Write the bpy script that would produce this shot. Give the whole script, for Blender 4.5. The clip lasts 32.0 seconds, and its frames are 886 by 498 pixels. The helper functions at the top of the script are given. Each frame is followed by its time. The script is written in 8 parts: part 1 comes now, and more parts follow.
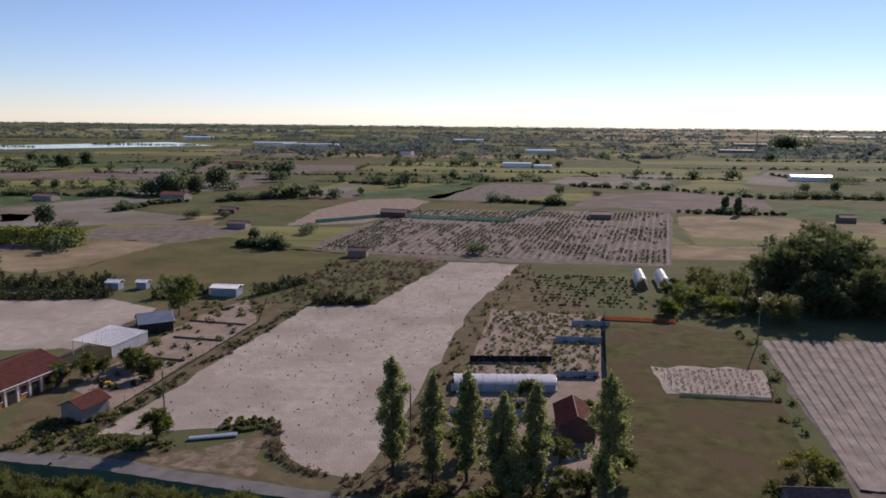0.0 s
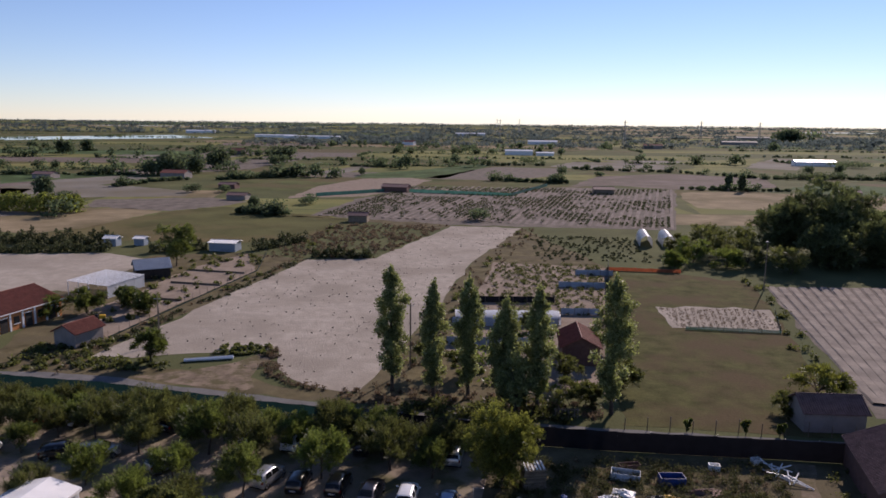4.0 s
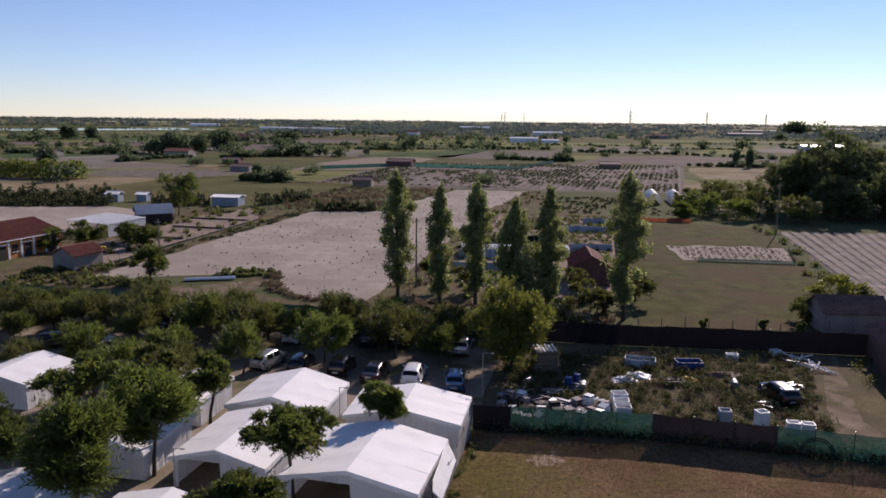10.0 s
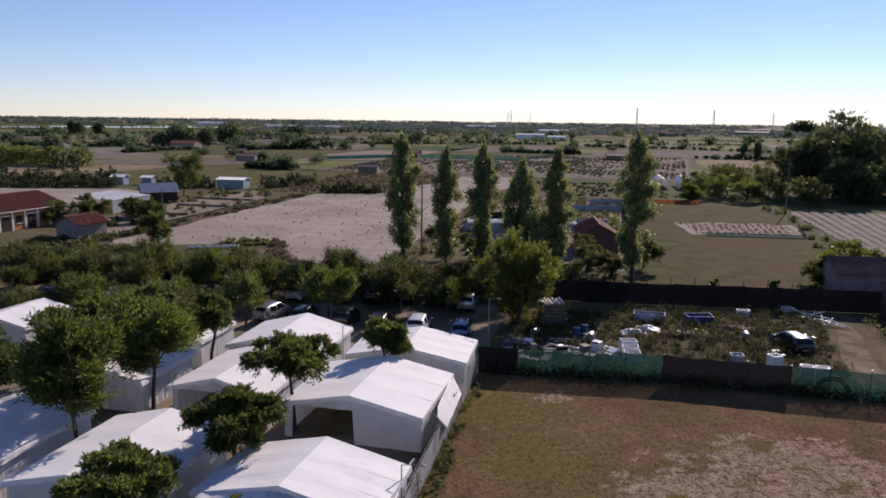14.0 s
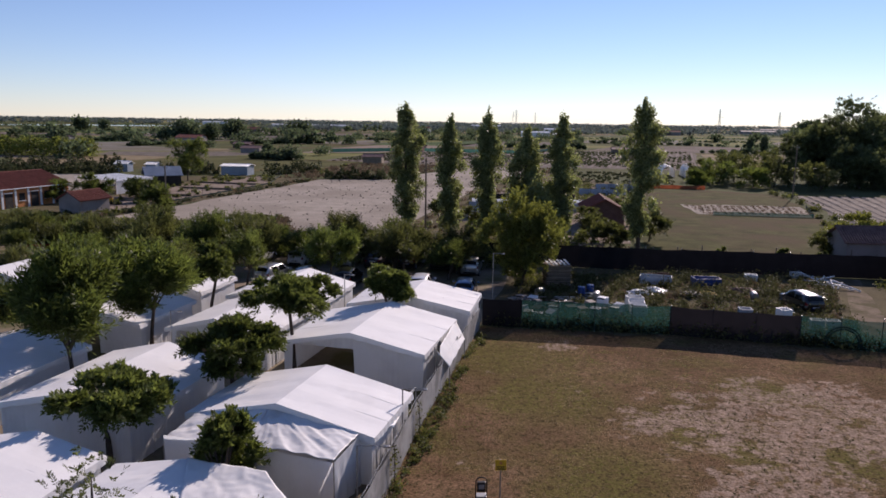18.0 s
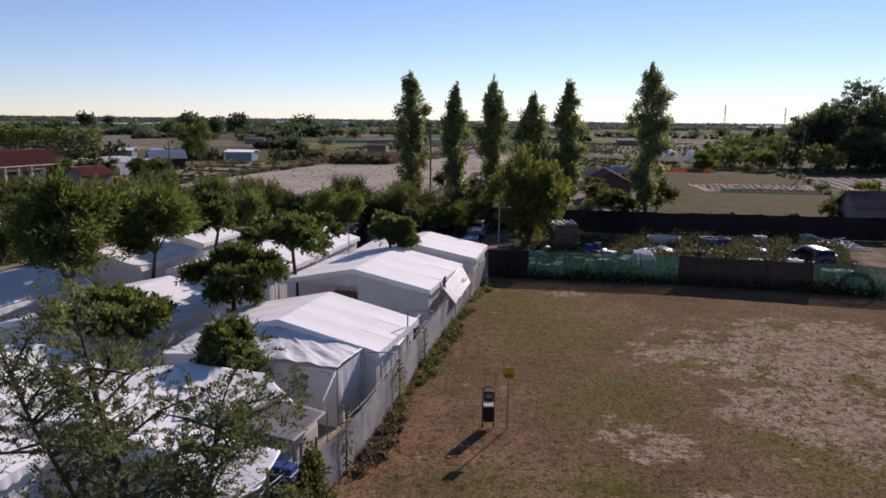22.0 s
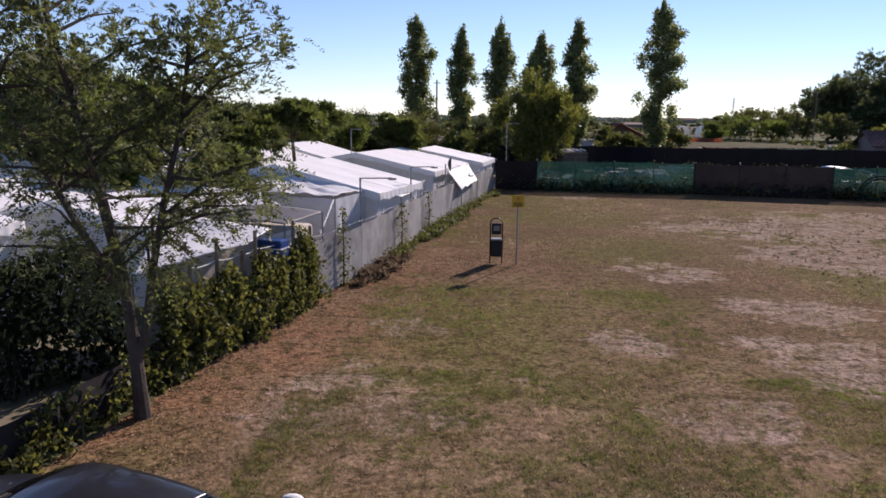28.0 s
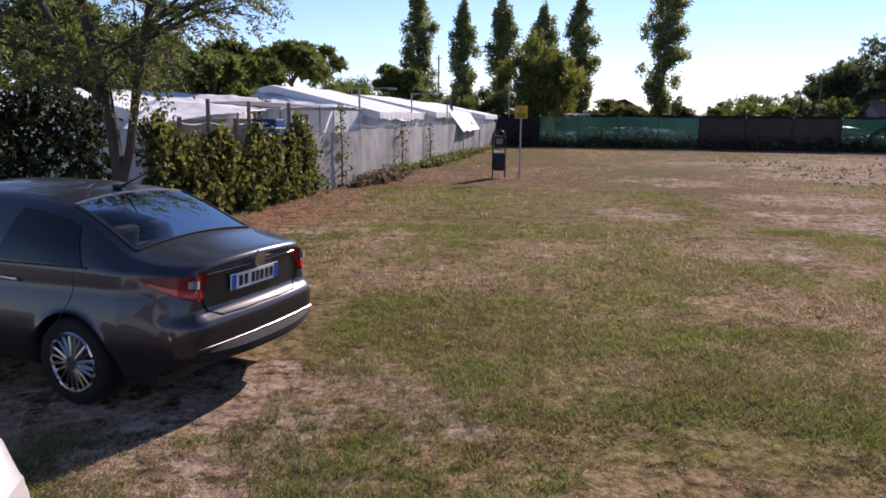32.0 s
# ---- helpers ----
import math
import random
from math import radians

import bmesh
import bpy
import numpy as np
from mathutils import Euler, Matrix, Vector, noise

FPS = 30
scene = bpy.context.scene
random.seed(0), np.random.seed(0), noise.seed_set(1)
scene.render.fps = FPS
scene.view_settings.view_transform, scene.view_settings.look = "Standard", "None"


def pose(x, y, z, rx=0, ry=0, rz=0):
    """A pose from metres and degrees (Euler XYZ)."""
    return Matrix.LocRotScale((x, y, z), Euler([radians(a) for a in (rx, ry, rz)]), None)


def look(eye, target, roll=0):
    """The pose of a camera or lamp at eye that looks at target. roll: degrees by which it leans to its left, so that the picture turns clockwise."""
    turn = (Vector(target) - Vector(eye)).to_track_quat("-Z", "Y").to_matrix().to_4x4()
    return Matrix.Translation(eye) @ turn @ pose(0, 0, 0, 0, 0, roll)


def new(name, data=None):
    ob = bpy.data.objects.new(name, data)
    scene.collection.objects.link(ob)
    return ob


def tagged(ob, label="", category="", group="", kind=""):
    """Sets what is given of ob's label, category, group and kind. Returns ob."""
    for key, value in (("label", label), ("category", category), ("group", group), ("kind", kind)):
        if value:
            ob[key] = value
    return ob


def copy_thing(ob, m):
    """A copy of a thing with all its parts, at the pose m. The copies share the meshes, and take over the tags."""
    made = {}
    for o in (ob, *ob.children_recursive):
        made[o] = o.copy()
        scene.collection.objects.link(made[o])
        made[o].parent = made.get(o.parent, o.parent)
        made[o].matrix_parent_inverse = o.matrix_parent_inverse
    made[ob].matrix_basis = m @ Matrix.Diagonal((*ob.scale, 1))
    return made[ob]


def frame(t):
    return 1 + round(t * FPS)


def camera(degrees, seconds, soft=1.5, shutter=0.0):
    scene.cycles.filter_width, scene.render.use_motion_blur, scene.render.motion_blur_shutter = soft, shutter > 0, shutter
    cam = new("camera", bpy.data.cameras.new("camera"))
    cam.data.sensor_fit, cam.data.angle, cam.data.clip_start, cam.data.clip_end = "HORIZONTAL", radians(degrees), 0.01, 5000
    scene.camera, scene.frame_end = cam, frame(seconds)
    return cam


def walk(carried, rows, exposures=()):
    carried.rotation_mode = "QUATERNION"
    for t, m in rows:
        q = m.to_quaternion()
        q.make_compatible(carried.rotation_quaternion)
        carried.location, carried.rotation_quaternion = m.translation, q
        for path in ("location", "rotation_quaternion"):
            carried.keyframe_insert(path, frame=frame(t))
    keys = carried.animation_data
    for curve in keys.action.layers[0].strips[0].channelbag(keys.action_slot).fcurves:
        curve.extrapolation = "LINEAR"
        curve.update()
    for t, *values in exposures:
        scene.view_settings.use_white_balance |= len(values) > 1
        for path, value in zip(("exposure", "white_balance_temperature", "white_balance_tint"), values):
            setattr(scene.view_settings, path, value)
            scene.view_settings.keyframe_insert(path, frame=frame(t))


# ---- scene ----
cam = camera(62.6, 32.0, 1.65)
# seconds, eye x, y, z, yaw, pitch, roll
PATH = [
    (0, -0.695, -0.033, 43.584, 0.729, -10.02, 0.587),
    (0.5, -0.644, 0.016, 42.185, 0.747, -10.051, 0.528),
    (1, -0.606, 0.068, 40.692, 0.763, -10.033, 0.515),
    (1.5, -0.569, 0.126, 39.251, 0.786, -10.041, 0.531),
    (2, -0.528, 0.185, 37.917, 0.816, -10.079, 0.561),
    (2.5, -0.492, 0.233, 36.522, 0.844, -10.103, 0.587),
    (3, -0.472, 0.272, 35.123, 0.859, -10.108, 0.602),
    (3.5, -0.468, 0.309, 33.667, 0.858, -10.063, 0.609),
    (5.5, -0.531, 0.497, 28.991, 0.94, -10.104, 0.628),
    (6, -0.591, 0.544, 27.644, 0.935, -9.982, 0.644),
    (6.5, -0.664, 0.592, 26.537, 0.913, -9.984, 0.662),
    (7, -0.733, 0.639, 25.93, 0.901, -10.154, 0.681),
    (7.5, -0.777, 0.678, 25.232, 0.905, -10.249, 0.696),
    (8, -0.794, 0.703, 24.391, 0.926, -10.226, 0.699),
    (8.5, -0.785, 0.722, 23.582, 0.966, -10.188, 0.687),
    (9, -0.756, 0.74, 22.766, 1.033, -10.151, 0.662),
    (9.5, -0.718, 0.761, 22.044, 1.117, -10.146, 0.637),
    (10, -0.688, 0.786, 21.387, 1.201, -10.144, 0.626),
    (10.5, -0.673, 0.814, 20.739, 1.275, -10.115, 0.636),
    (11, -0.673, 0.844, 20.117, 1.34, -10.098, 0.66),
    (11.5, -0.679, 0.872, 19.579, 1.395, -10.129, 0.68),
    (12, -0.68, 0.896, 19.017, 1.444, -10.141, 0.69),
    (12.5, -0.673, 0.921, 18.486, 1.503, -10.126, 0.692),
    (13, -0.66, 0.949, 17.995, 1.567, -10.101, 0.695),
    (13.5, -0.649, 0.982, 17.488, 1.619, -10.07, 0.703),
    (14, -0.638, 1.02, 17.036, 1.661, -10.075, 0.714),
    (14.5, -0.623, 1.059, 16.604, 1.7, -10.082, 0.728),
    (16.5, -0.504, 1.164, 14.822, 1.906, -10.011, 0.878),
    (17, -0.498, 1.167, 14.413, 1.944, -9.98, 0.863),
    (17.5, -0.499, 1.165, 13.998, 1.993, -9.971, 0.83),
    (18, -0.502, 1.161, 13.556, 2.046, -9.974, 0.795),
    (18.5, -0.507, 1.155, 13.191, 2.094, -10.02, 0.786),
    (19, -0.516, 1.144, 12.844, 2.132, -10.071, 0.805),
    (19.5, -0.531, 1.132, 12.408, 2.167, -10.05, 0.841),
    (20, -0.553, 1.124, 12.023, 2.201, -10.04, 0.879),
    (20.5, -0.576, 1.129, 11.661, 2.221, -10.075, 0.901),
    (21, -0.591, 1.146, 11.232, 2.231, -10.107, 0.9),
    (21.5, -0.589, 1.165, 10.782, 2.263, -10.129, 0.872),
    (22, -0.507, 1.269, 10.26, 2.418, -10.06, 0.63),
    (22.5, -0.455, 1.329, 9.804, 2.517, -10.059, 0.559),
    (23, -0.417, 1.403, 9.304, 2.564, -10.042, 0.568),
    (23.5, -0.391, 1.432, 8.852, 2.608, -10.068, 0.566),
    (24, -0.383, 1.423, 8.426, 2.653, -10.096, 0.536),
    (24.5, -0.393, 1.45, 7.941, 2.689, -10.083, 0.522),
    (25, -0.411, 1.494, 7.477, 2.726, -10.119, 0.53),
    (25.5, -0.427, 1.54, 7.012, 2.771, -10.146, 0.541),
    (27.5, -0.419, 1.79, 5.092, 2.919, -10.246, 0.575),
    (28, -0.414, 1.812, 4.573, 2.938, -10.278, 0.598),
    (28.5, -0.397, 1.839, 4.04, 2.967, -10.314, 0.591),
    (29, -0.369, 1.849, 3.512, 3.006, -10.351, 0.554),
    (29.5, -0.346, 1.848, 3.124, 3.034, -10.387, 0.526),
    (30, -0.334, 1.845, 2.699, 3.049, -10.391, 0.501),
    (30.5, -0.334, 1.853, 2.144, 3.062, -10.407, 0.477),
    (31, -0.349, 1.869, 2.195, 3.074, -10.396, 0.494),
    (31.5, -0.362, 1.889, 2.087, 3.094, -10.38, 0.524),
    (32, -0.362, 1.908, 1.904, 3.124, -10.396, 0.525),
]
walk(cam, [(t, pose(x, y, z, 90 + p, 0, yaw) @ pose(0, 0, 0, 0, 0, roll)) for t, x, y, z, yaw, p, roll in PATH], [(0.0, 0.18, 6050, 28), (24.0, 0.17, 6050, 28), (28.0, 0.40, 6050, 28), (30.0, 0.68, 6050, 28), (32.0, 0.72, 6050, 28)])

# ---- light ----
SUN_AZ, SUN_EL = radians(27.5), radians(28)
world = bpy.data.worlds.new("world")
scene.world = world
world.use_nodes = True
wn = world.node_tree
sky = wn.nodes.new("ShaderNodeTexSky")
sky.sky_type, sky.sun_disc = "NISHITA", False
sky.sun_elevation, sky.sun_rotation = SUN_EL, SUN_AZ
sky.altitude, sky.air_density, sky.dust_density, sky.ozone_density = 10, 0.85, 0.0, 3.0
wn.links.new(sky.outputs[0], wn.nodes["Background"].inputs[0])
wn.nodes["Background"].inputs[1].default_value = 0.09
sun_data = bpy.data.lights.new("sun", "SUN")
sun_data.energy, sun_data.angle, sun_data.color = 5.0, radians(0.53), (0.995, 0.873, 0.69)
sun = new("sun", sun_data)
sun.matrix_world = look((60, 120, 80), (60 - math.sin(SUN_AZ) * math.cos(SUN_EL), 120 - math.cos(SUN_AZ) * math.cos(SUN_EL), 80 - math.sin(SUN_EL)))
scene.view_settings.exposure = 0.0


# ---- materials ----
def material(name, base, rough=0.8, metal=0.0, vary=0.25, scale=1.0, bump=0.3, grain=20.0, spots=None, island=0.0, thin=0.0, spec=0.3, coat=0.0, obj=0.0, spot_scale=0.15, spot_range=(0.45, 0.6), through_tint=(1.0, 1.0, 1.0), clear=0.0):
    """Base colour varied by a coarse and a fine noise in world size; spots: a second colour in patches; thin: share of light that passes through."""
    m = bpy.data.materials.new(name)
    m.use_nodes = True
    nt = m.node_tree
    n, l = nt.nodes, nt.links
    b = n["Principled BSDF"]
    b.inputs["Roughness"].default_value, b.inputs["Metallic"].default_value = rough, metal
    b.inputs["Specular IOR Level"].default_value, b.inputs["Coat Weight"].default_value = spec, coat
    where = n.new("ShaderNodeNewGeometry")
    pos = where.outputs["Position"]

    def noise_at(s, detail=4.0):
        t = n.new("ShaderNodeTexNoise")
        t.inputs["Scale"].default_value, t.inputs["Detail"].default_value, t.inputs["Roughness"].default_value = s, detail, 0.6
        l.new(pos, t.inputs["Vector"])
        return t.outputs["Fac"]

    def mixed(fac, a, c, mode="MIX"):
        x = n.new("ShaderNodeMix")
        x.data_type, x.blend_type = "RGBA", mode
        for sock, val in ((x.inputs[0], fac), (x.inputs[6], a), (x.inputs[7], c)):
            if isinstance(val, (int, float)):
                sock.default_value = val
            elif isinstance(val, tuple):
                sock.default_value = (*val, 1)
            else:
                l.new(val, sock)
        return x.outputs[2]

    def ranged(sock, lo, hi, a=0.0, c=1.0):
        r = n.new("ShaderNodeMapRange")
        r.inputs[1].default_value, r.inputs[2].default_value, r.inputs[3].default_value, r.inputs[4].default_value = lo, hi, a, c
        l.new(sock, r.inputs[0])
        return r.outputs[0]

    dark, light = tuple(v * (1 - vary) for v in base), tuple(min(1, v * (1 + vary)) for v in base)
    col = mixed(ranged(noise_at(scale), 0.3, 0.7), dark, light)
    if spots:
        col = mixed(ranged(noise_at(spot_scale, 6.0), *spot_range), col, spots)
    fine = noise_at(grain, 3.0)
    if vary:
        col = mixed(0.5, col, mixed(ranged(fine, 0.3, 0.7), (0.55, 0.55, 0.55), (1.0, 1.0, 1.0)), "MULTIPLY")
    if island:
        r = ranged(where.outputs["Random Per Island"], 0, 1, 1 - island, 1 + island)
        col = mixed(1.0, col, r, "MULTIPLY")
    if obj:
        info = n.new("ShaderNodeObjectInfo")
        col = mixed(1.0, col, ranged(info.outputs["Random"], 0, 1, 1 - obj, 1 + obj), "MULTIPLY")
    l.new(col, b.inputs["Base Color"])
    if bump:
        bp = n.new("ShaderNodeBump")
        bp.inputs["Strength"].default_value, bp.inputs["Distance"].default_value = bump, 0.5 / grain
        l.new(fine, bp.inputs["Height"])
        l.new(bp.outputs[0], b.inputs["Normal"])
    if thin:
        tr = n.new("ShaderNodeBsdfTranslucent")
        l.new(mixed(1.0, col, through_tint, "MULTIPLY"), tr.inputs[0])
        mx = n.new("ShaderNodeMixShader")
        mx.inputs[0].default_value = thin
        l.new(b.outputs[0], mx.inputs[1])
        l.new(tr.outputs[0], mx.inputs[2])
        l.new(mx.outputs[0], n["Material Output"].inputs[0])
        if clear:
            # an open weave lets part of the view through
            see = n.new("ShaderNodeMixShader")
            see.inputs[0].default_value = clear
            l.new(mx.outputs[0], see.inputs[1])
            l.new(n.new("ShaderNodeBsdfTransparent").outputs[0], see.inputs[2])
            l.new(see.outputs[0], n["Material Output"].inputs[0])
    return m


M = {
    "ground": material("dry_ground", (0.108, 0.112, 0.052), scale=0.05, grain=3, spots=(0.095, 0.105, 0.05), spot_scale=0.03, rough=0.95, spec=0.02),
    "sand": material("sandy_field", (0.375, 0.33, 0.275), vary=0.16, scale=0.5, grain=4, bump=0.8, spots=(0.30, 0.262, 0.215), spot_scale=0.06, rough=0.95, spec=0.02),
    "soil": material("bare_soil", (0.26, 0.21, 0.165), vary=0.2, scale=0.3, grain=6, bump=0.5, rough=0.95, spec=0.02),
    "soil_dark": material("ploughed_soil", (0.17, 0.147, 0.124), vary=0.3, scale=0.25, grain=4, bump=0.6, rough=0.95, spec=0.02),
    "meadow": material("meadow_grass", (0.084, 0.083, 0.033), scale=0.35, grain=3, vary=0.4, spots=(0.098, 0.074, 0.042), spot_scale=0.07, rough=0.95, spec=0.02),
    "green": material("green_field", (0.10, 0.11, 0.046), scale=0.06, grain=3, vary=0.4, spots=(0.125, 0.105, 0.055), spot_scale=0.025, rough=0.95, spec=0.02),
    "tan": material("stubble_field", (0.25, 0.20, 0.125), scale=0.12, grain=3, vary=0.25, spots=(0.17, 0.14, 0.08), spot_scale=0.04, rough=0.95, spec=0.02),
    "weeds": material("weedy_ground", (0.128, 0.108, 0.06), scale=0.3, grain=5, vary=0.45, spots=(0.125, 0.105, 0.065), spot_scale=0.12, rough=0.95, spec=0.02),
    "asphalt": material("asphalt", (0.16, 0.155, 0.15), scale=0.4, grain=30, vary=0.2, rough=0.95, spec=0.02),
    "dirt": material("dirt_track", (0.21, 0.165, 0.12), scale=0.5, grain=5, vary=0.35, spots=(0.115, 0.10, 0.055), spot_scale=0.45, rough=0.95, spec=0.02),
    "fallow": material("fallow_field", (0.105, 0.103, 0.044), scale=0.05, grain=2, vary=0.3, spots=(0.15, 0.118, 0.06), spot_scale=0.02, rough=0.95, spec=0.02),
    "lime": material("yellow_green_field", (0.20, 0.195, 0.075), scale=0.03, grain=2, vary=0.3, spots=(0.14, 0.15, 0.06), spot_scale=0.015, rough=0.95, spec=0.02),
    "crop": material("green_crop_field", (0.085, 0.125, 0.055), scale=0.2, grain=1, vary=0.45, spots=(0.06, 0.085, 0.035), spot_scale=0.05, rough=0.95, spec=0.02),
    "plum": material("reddish_ploughed_soil", (0.178, 0.145, 0.125), scale=0.1, grain=2, vary=0.3, spots=(0.15, 0.125, 0.10), spot_scale=0.03, rough=0.95, spec=0.02),
    "greysoil": material("pale_grey_soil", (0.215, 0.198, 0.168), scale=0.08, grain=2, vary=0.25, spots=(0.17, 0.15, 0.11), spot_scale=0.02, rough=0.95, spec=0.02),
    "net_teal": material("teal_garden_net", (0.07, 0.18, 0.14), rough=0.8, vary=0.2, scale=0.5, grain=20, thin=0.3),
    "lawn": None,
    "camp": material("camp_ground", (0.30, 0.245, 0.19), scale=0.4, grain=8, vary=0.3, spots=(0.14, 0.13, 0.07), spot_scale=0.2, rough=0.95, spec=0.02),
    "canvas": material("white_canvas", (0.90, 0.895, 0.88), rough=0.6, vary=0.04, scale=0.6, grain=60, bump=0.05, thin=0.12, spots=(0.82, 0.815, 0.80), spot_scale=0.5, spot_range=(0.55, 0.8)),
    "canvas_wall": material("white_canvas_curtain", (0.86, 0.875, 0.89), rough=0.6, vary=0.04, scale=0.6, grain=60, bump=0.05, thin=0.35, spots=(0.74, 0.75, 0.76), spot_scale=0.5, spot_range=(0.55, 0.8)),
    "tarp_white": material("white_tarpaulin", (0.91, 0.905, 0.89), rough=0.5, vary=0.04, scale=0.6, grain=60, bump=0.05, thin=0.2, spots=(0.66, 0.60, 0.53), spot_scale=0.8, spot_range=(0.58, 0.82)),
    "canvas_grey": material("grey_canvas", (0.17, 0.165, 0.16), rough=0.6, vary=0.1, grain=60, bump=0.05, thin=0.1),
    "tarp_grey": material("grey_fence_sheet", (0.40, 0.395, 0.385), rough=0.7, thin=0.2, vary=0.16, scale=0.8, grain=40, bump=0.1, spots=(0.24, 0.235, 0.225), spot_scale=0.7),
    "mesh_green": material("green_shade_net", (0.022, 0.076, 0.062), rough=0.8, vary=0.35, scale=0.9, grain=40, bump=0.1, thin=0.42, obj=0.3, spots=(0.012, 0.042, 0.036), spot_scale=0.45, spot_range=(0.40, 0.62), clear=0.22),
    "mesh_black": material("black_shade_net", (0.024, 0.02, 0.022), rough=0.9, vary=0.2, scale=0.8, grain=40, bump=0.1, thin=0.2),
    "mesh_dark": material("dark_green_net", (0.012, 0.035, 0.033), rough=0.9, vary=0.2, scale=0.5, grain=30, bump=0.1, thin=0.3),
    "mesh_lane": material("black_lane_net", (0.02, 0.018, 0.02), rough=0.9, vary=0.2, scale=0.8, grain=40, bump=0.1, thin=0.06, spec=0.05),
    "wood": material("weathered_wood", (0.20, 0.155, 0.11), vary=0.25, scale=2, grain=30, obj=0.2),
    "bark": material("bark", (0.075, 0.057, 0.044), vary=0.35, scale=4, grain=25, bump=0.8),
    "metal": material("galvanised_metal", (0.35, 0.35, 0.35), rough=0.45, metal=0.8, vary=0.1, grain=30, bump=0.05),
    "tile": material("red_roof_tiles", (0.21, 0.07, 0.045), vary=0.25, scale=1.5, grain=12, bump=0.4, island=0.25),
    "tile_old": material("old_roof_tiles", (0.16, 0.095, 0.085), vary=0.3, scale=1.5, grain=12, bump=0.4, island=0.3),
    "orange": material("orange_plaster", (0.52, 0.21, 0.07), vary=0.1, scale=0.6, grain=20, bump=0.1),
    "plaster": material("pale_plaster", (0.27, 0.235, 0.215), vary=0.15, scale=0.6, grain=20, bump=0.2),
    "brick": material("red_brick_wall", (0.15, 0.08, 0.065), vary=0.2, scale=2, grain=18, bump=0.3),
    "white": material("white_paint", (0.78, 0.78, 0.77), rough=0.4, vary=0.06, grain=20, bump=0.05),
    "black": material("black_plastic", (0.012, 0.012, 0.013), rough=0.45, vary=0.2, grain=40, bump=0.05),
    "dark": material("dark_interior", (0.03, 0.026, 0.024), vary=0.3, scale=1.5, grain=12),
    "blue": material("blue_plastic", (0.02, 0.06, 0.22), rough=0.4, vary=0.15, grain=20, bump=0.05),
    "yellow": material("yellow_plastic", (0.62, 0.36, 0.02), rough=0.5, vary=0.08, grain=20, bump=0.05),
    "orange_net": material("orange_barrier_net", (0.30, 0.085, 0.035), rough=0.7, vary=0.2, grain=20, thin=0.3),
    "film": material("greenhouse_film", (0.62, 0.64, 0.66), rough=0.35, vary=0.08, scale=0.5, grain=10, bump=0.1, thin=0.3),
    "film_blue": material("bluish_film", (0.34, 0.40, 0.48), rough=0.4, vary=0.12, scale=0.5, grain=10, bump=0.1, thin=0.2),
    "pane": material("dark_window_pane", (0.02, 0.024, 0.028), rough=0.08, vary=0, bump=0, spec=0.5),
    "water": material("river_water", (0.10, 0.14, 0.18), rough=0.08, vary=0.05, scale=0.02, grain=0.6, bump=0.05, spec=0.5),
    "poplar": material("poplar_leaves", (0.19, 0.215, 0.10), rough=0.5, vary=0.2, scale=0.6, grain=3, bump=0, island=0.45, thin=0.45, spec=0.2, through_tint=(1.7, 1.7, 1.1)),
    "leaf": material("tree_leaves", (0.09, 0.112, 0.034), rough=0.5, vary=0.25, scale=0.5, grain=3, bump=0, island=0.45, thin=0.5, obj=0.18, spec=0.25, through_tint=(1.55, 1.55, 1.0)),
    "leaf_bright": material("fresh_leaves", (0.10, 0.128, 0.036), rough=0.5, vary=0.25, scale=0.5, grain=3, bump=0, island=0.4, thin=0.5, obj=0.12, spec=0.25, through_tint=(1.55, 1.55, 1.0)),
    "leaf_yellow": material("yellow_green_leaves", (0.11, 0.12, 0.032), rough=0.5, vary=0.25, scale=0.6, grain=3, bump=0, island=0.4, thin=0.5, obj=0.12, spec=0.25, through_tint=(1.55, 1.55, 1.0)),
    "leaf_olive": material("olive_leaves", (0.082, 0.092, 0.036), rough=0.55, vary=0.25, scale=0.5, grain=3, bump=0, island=0.45, thin=0.5, obj=0.2, spec=0.25, through_tint=(1.55, 1.55, 1.0)),
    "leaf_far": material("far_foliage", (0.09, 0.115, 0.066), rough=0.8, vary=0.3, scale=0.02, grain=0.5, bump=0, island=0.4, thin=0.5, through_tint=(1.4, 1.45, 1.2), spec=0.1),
}


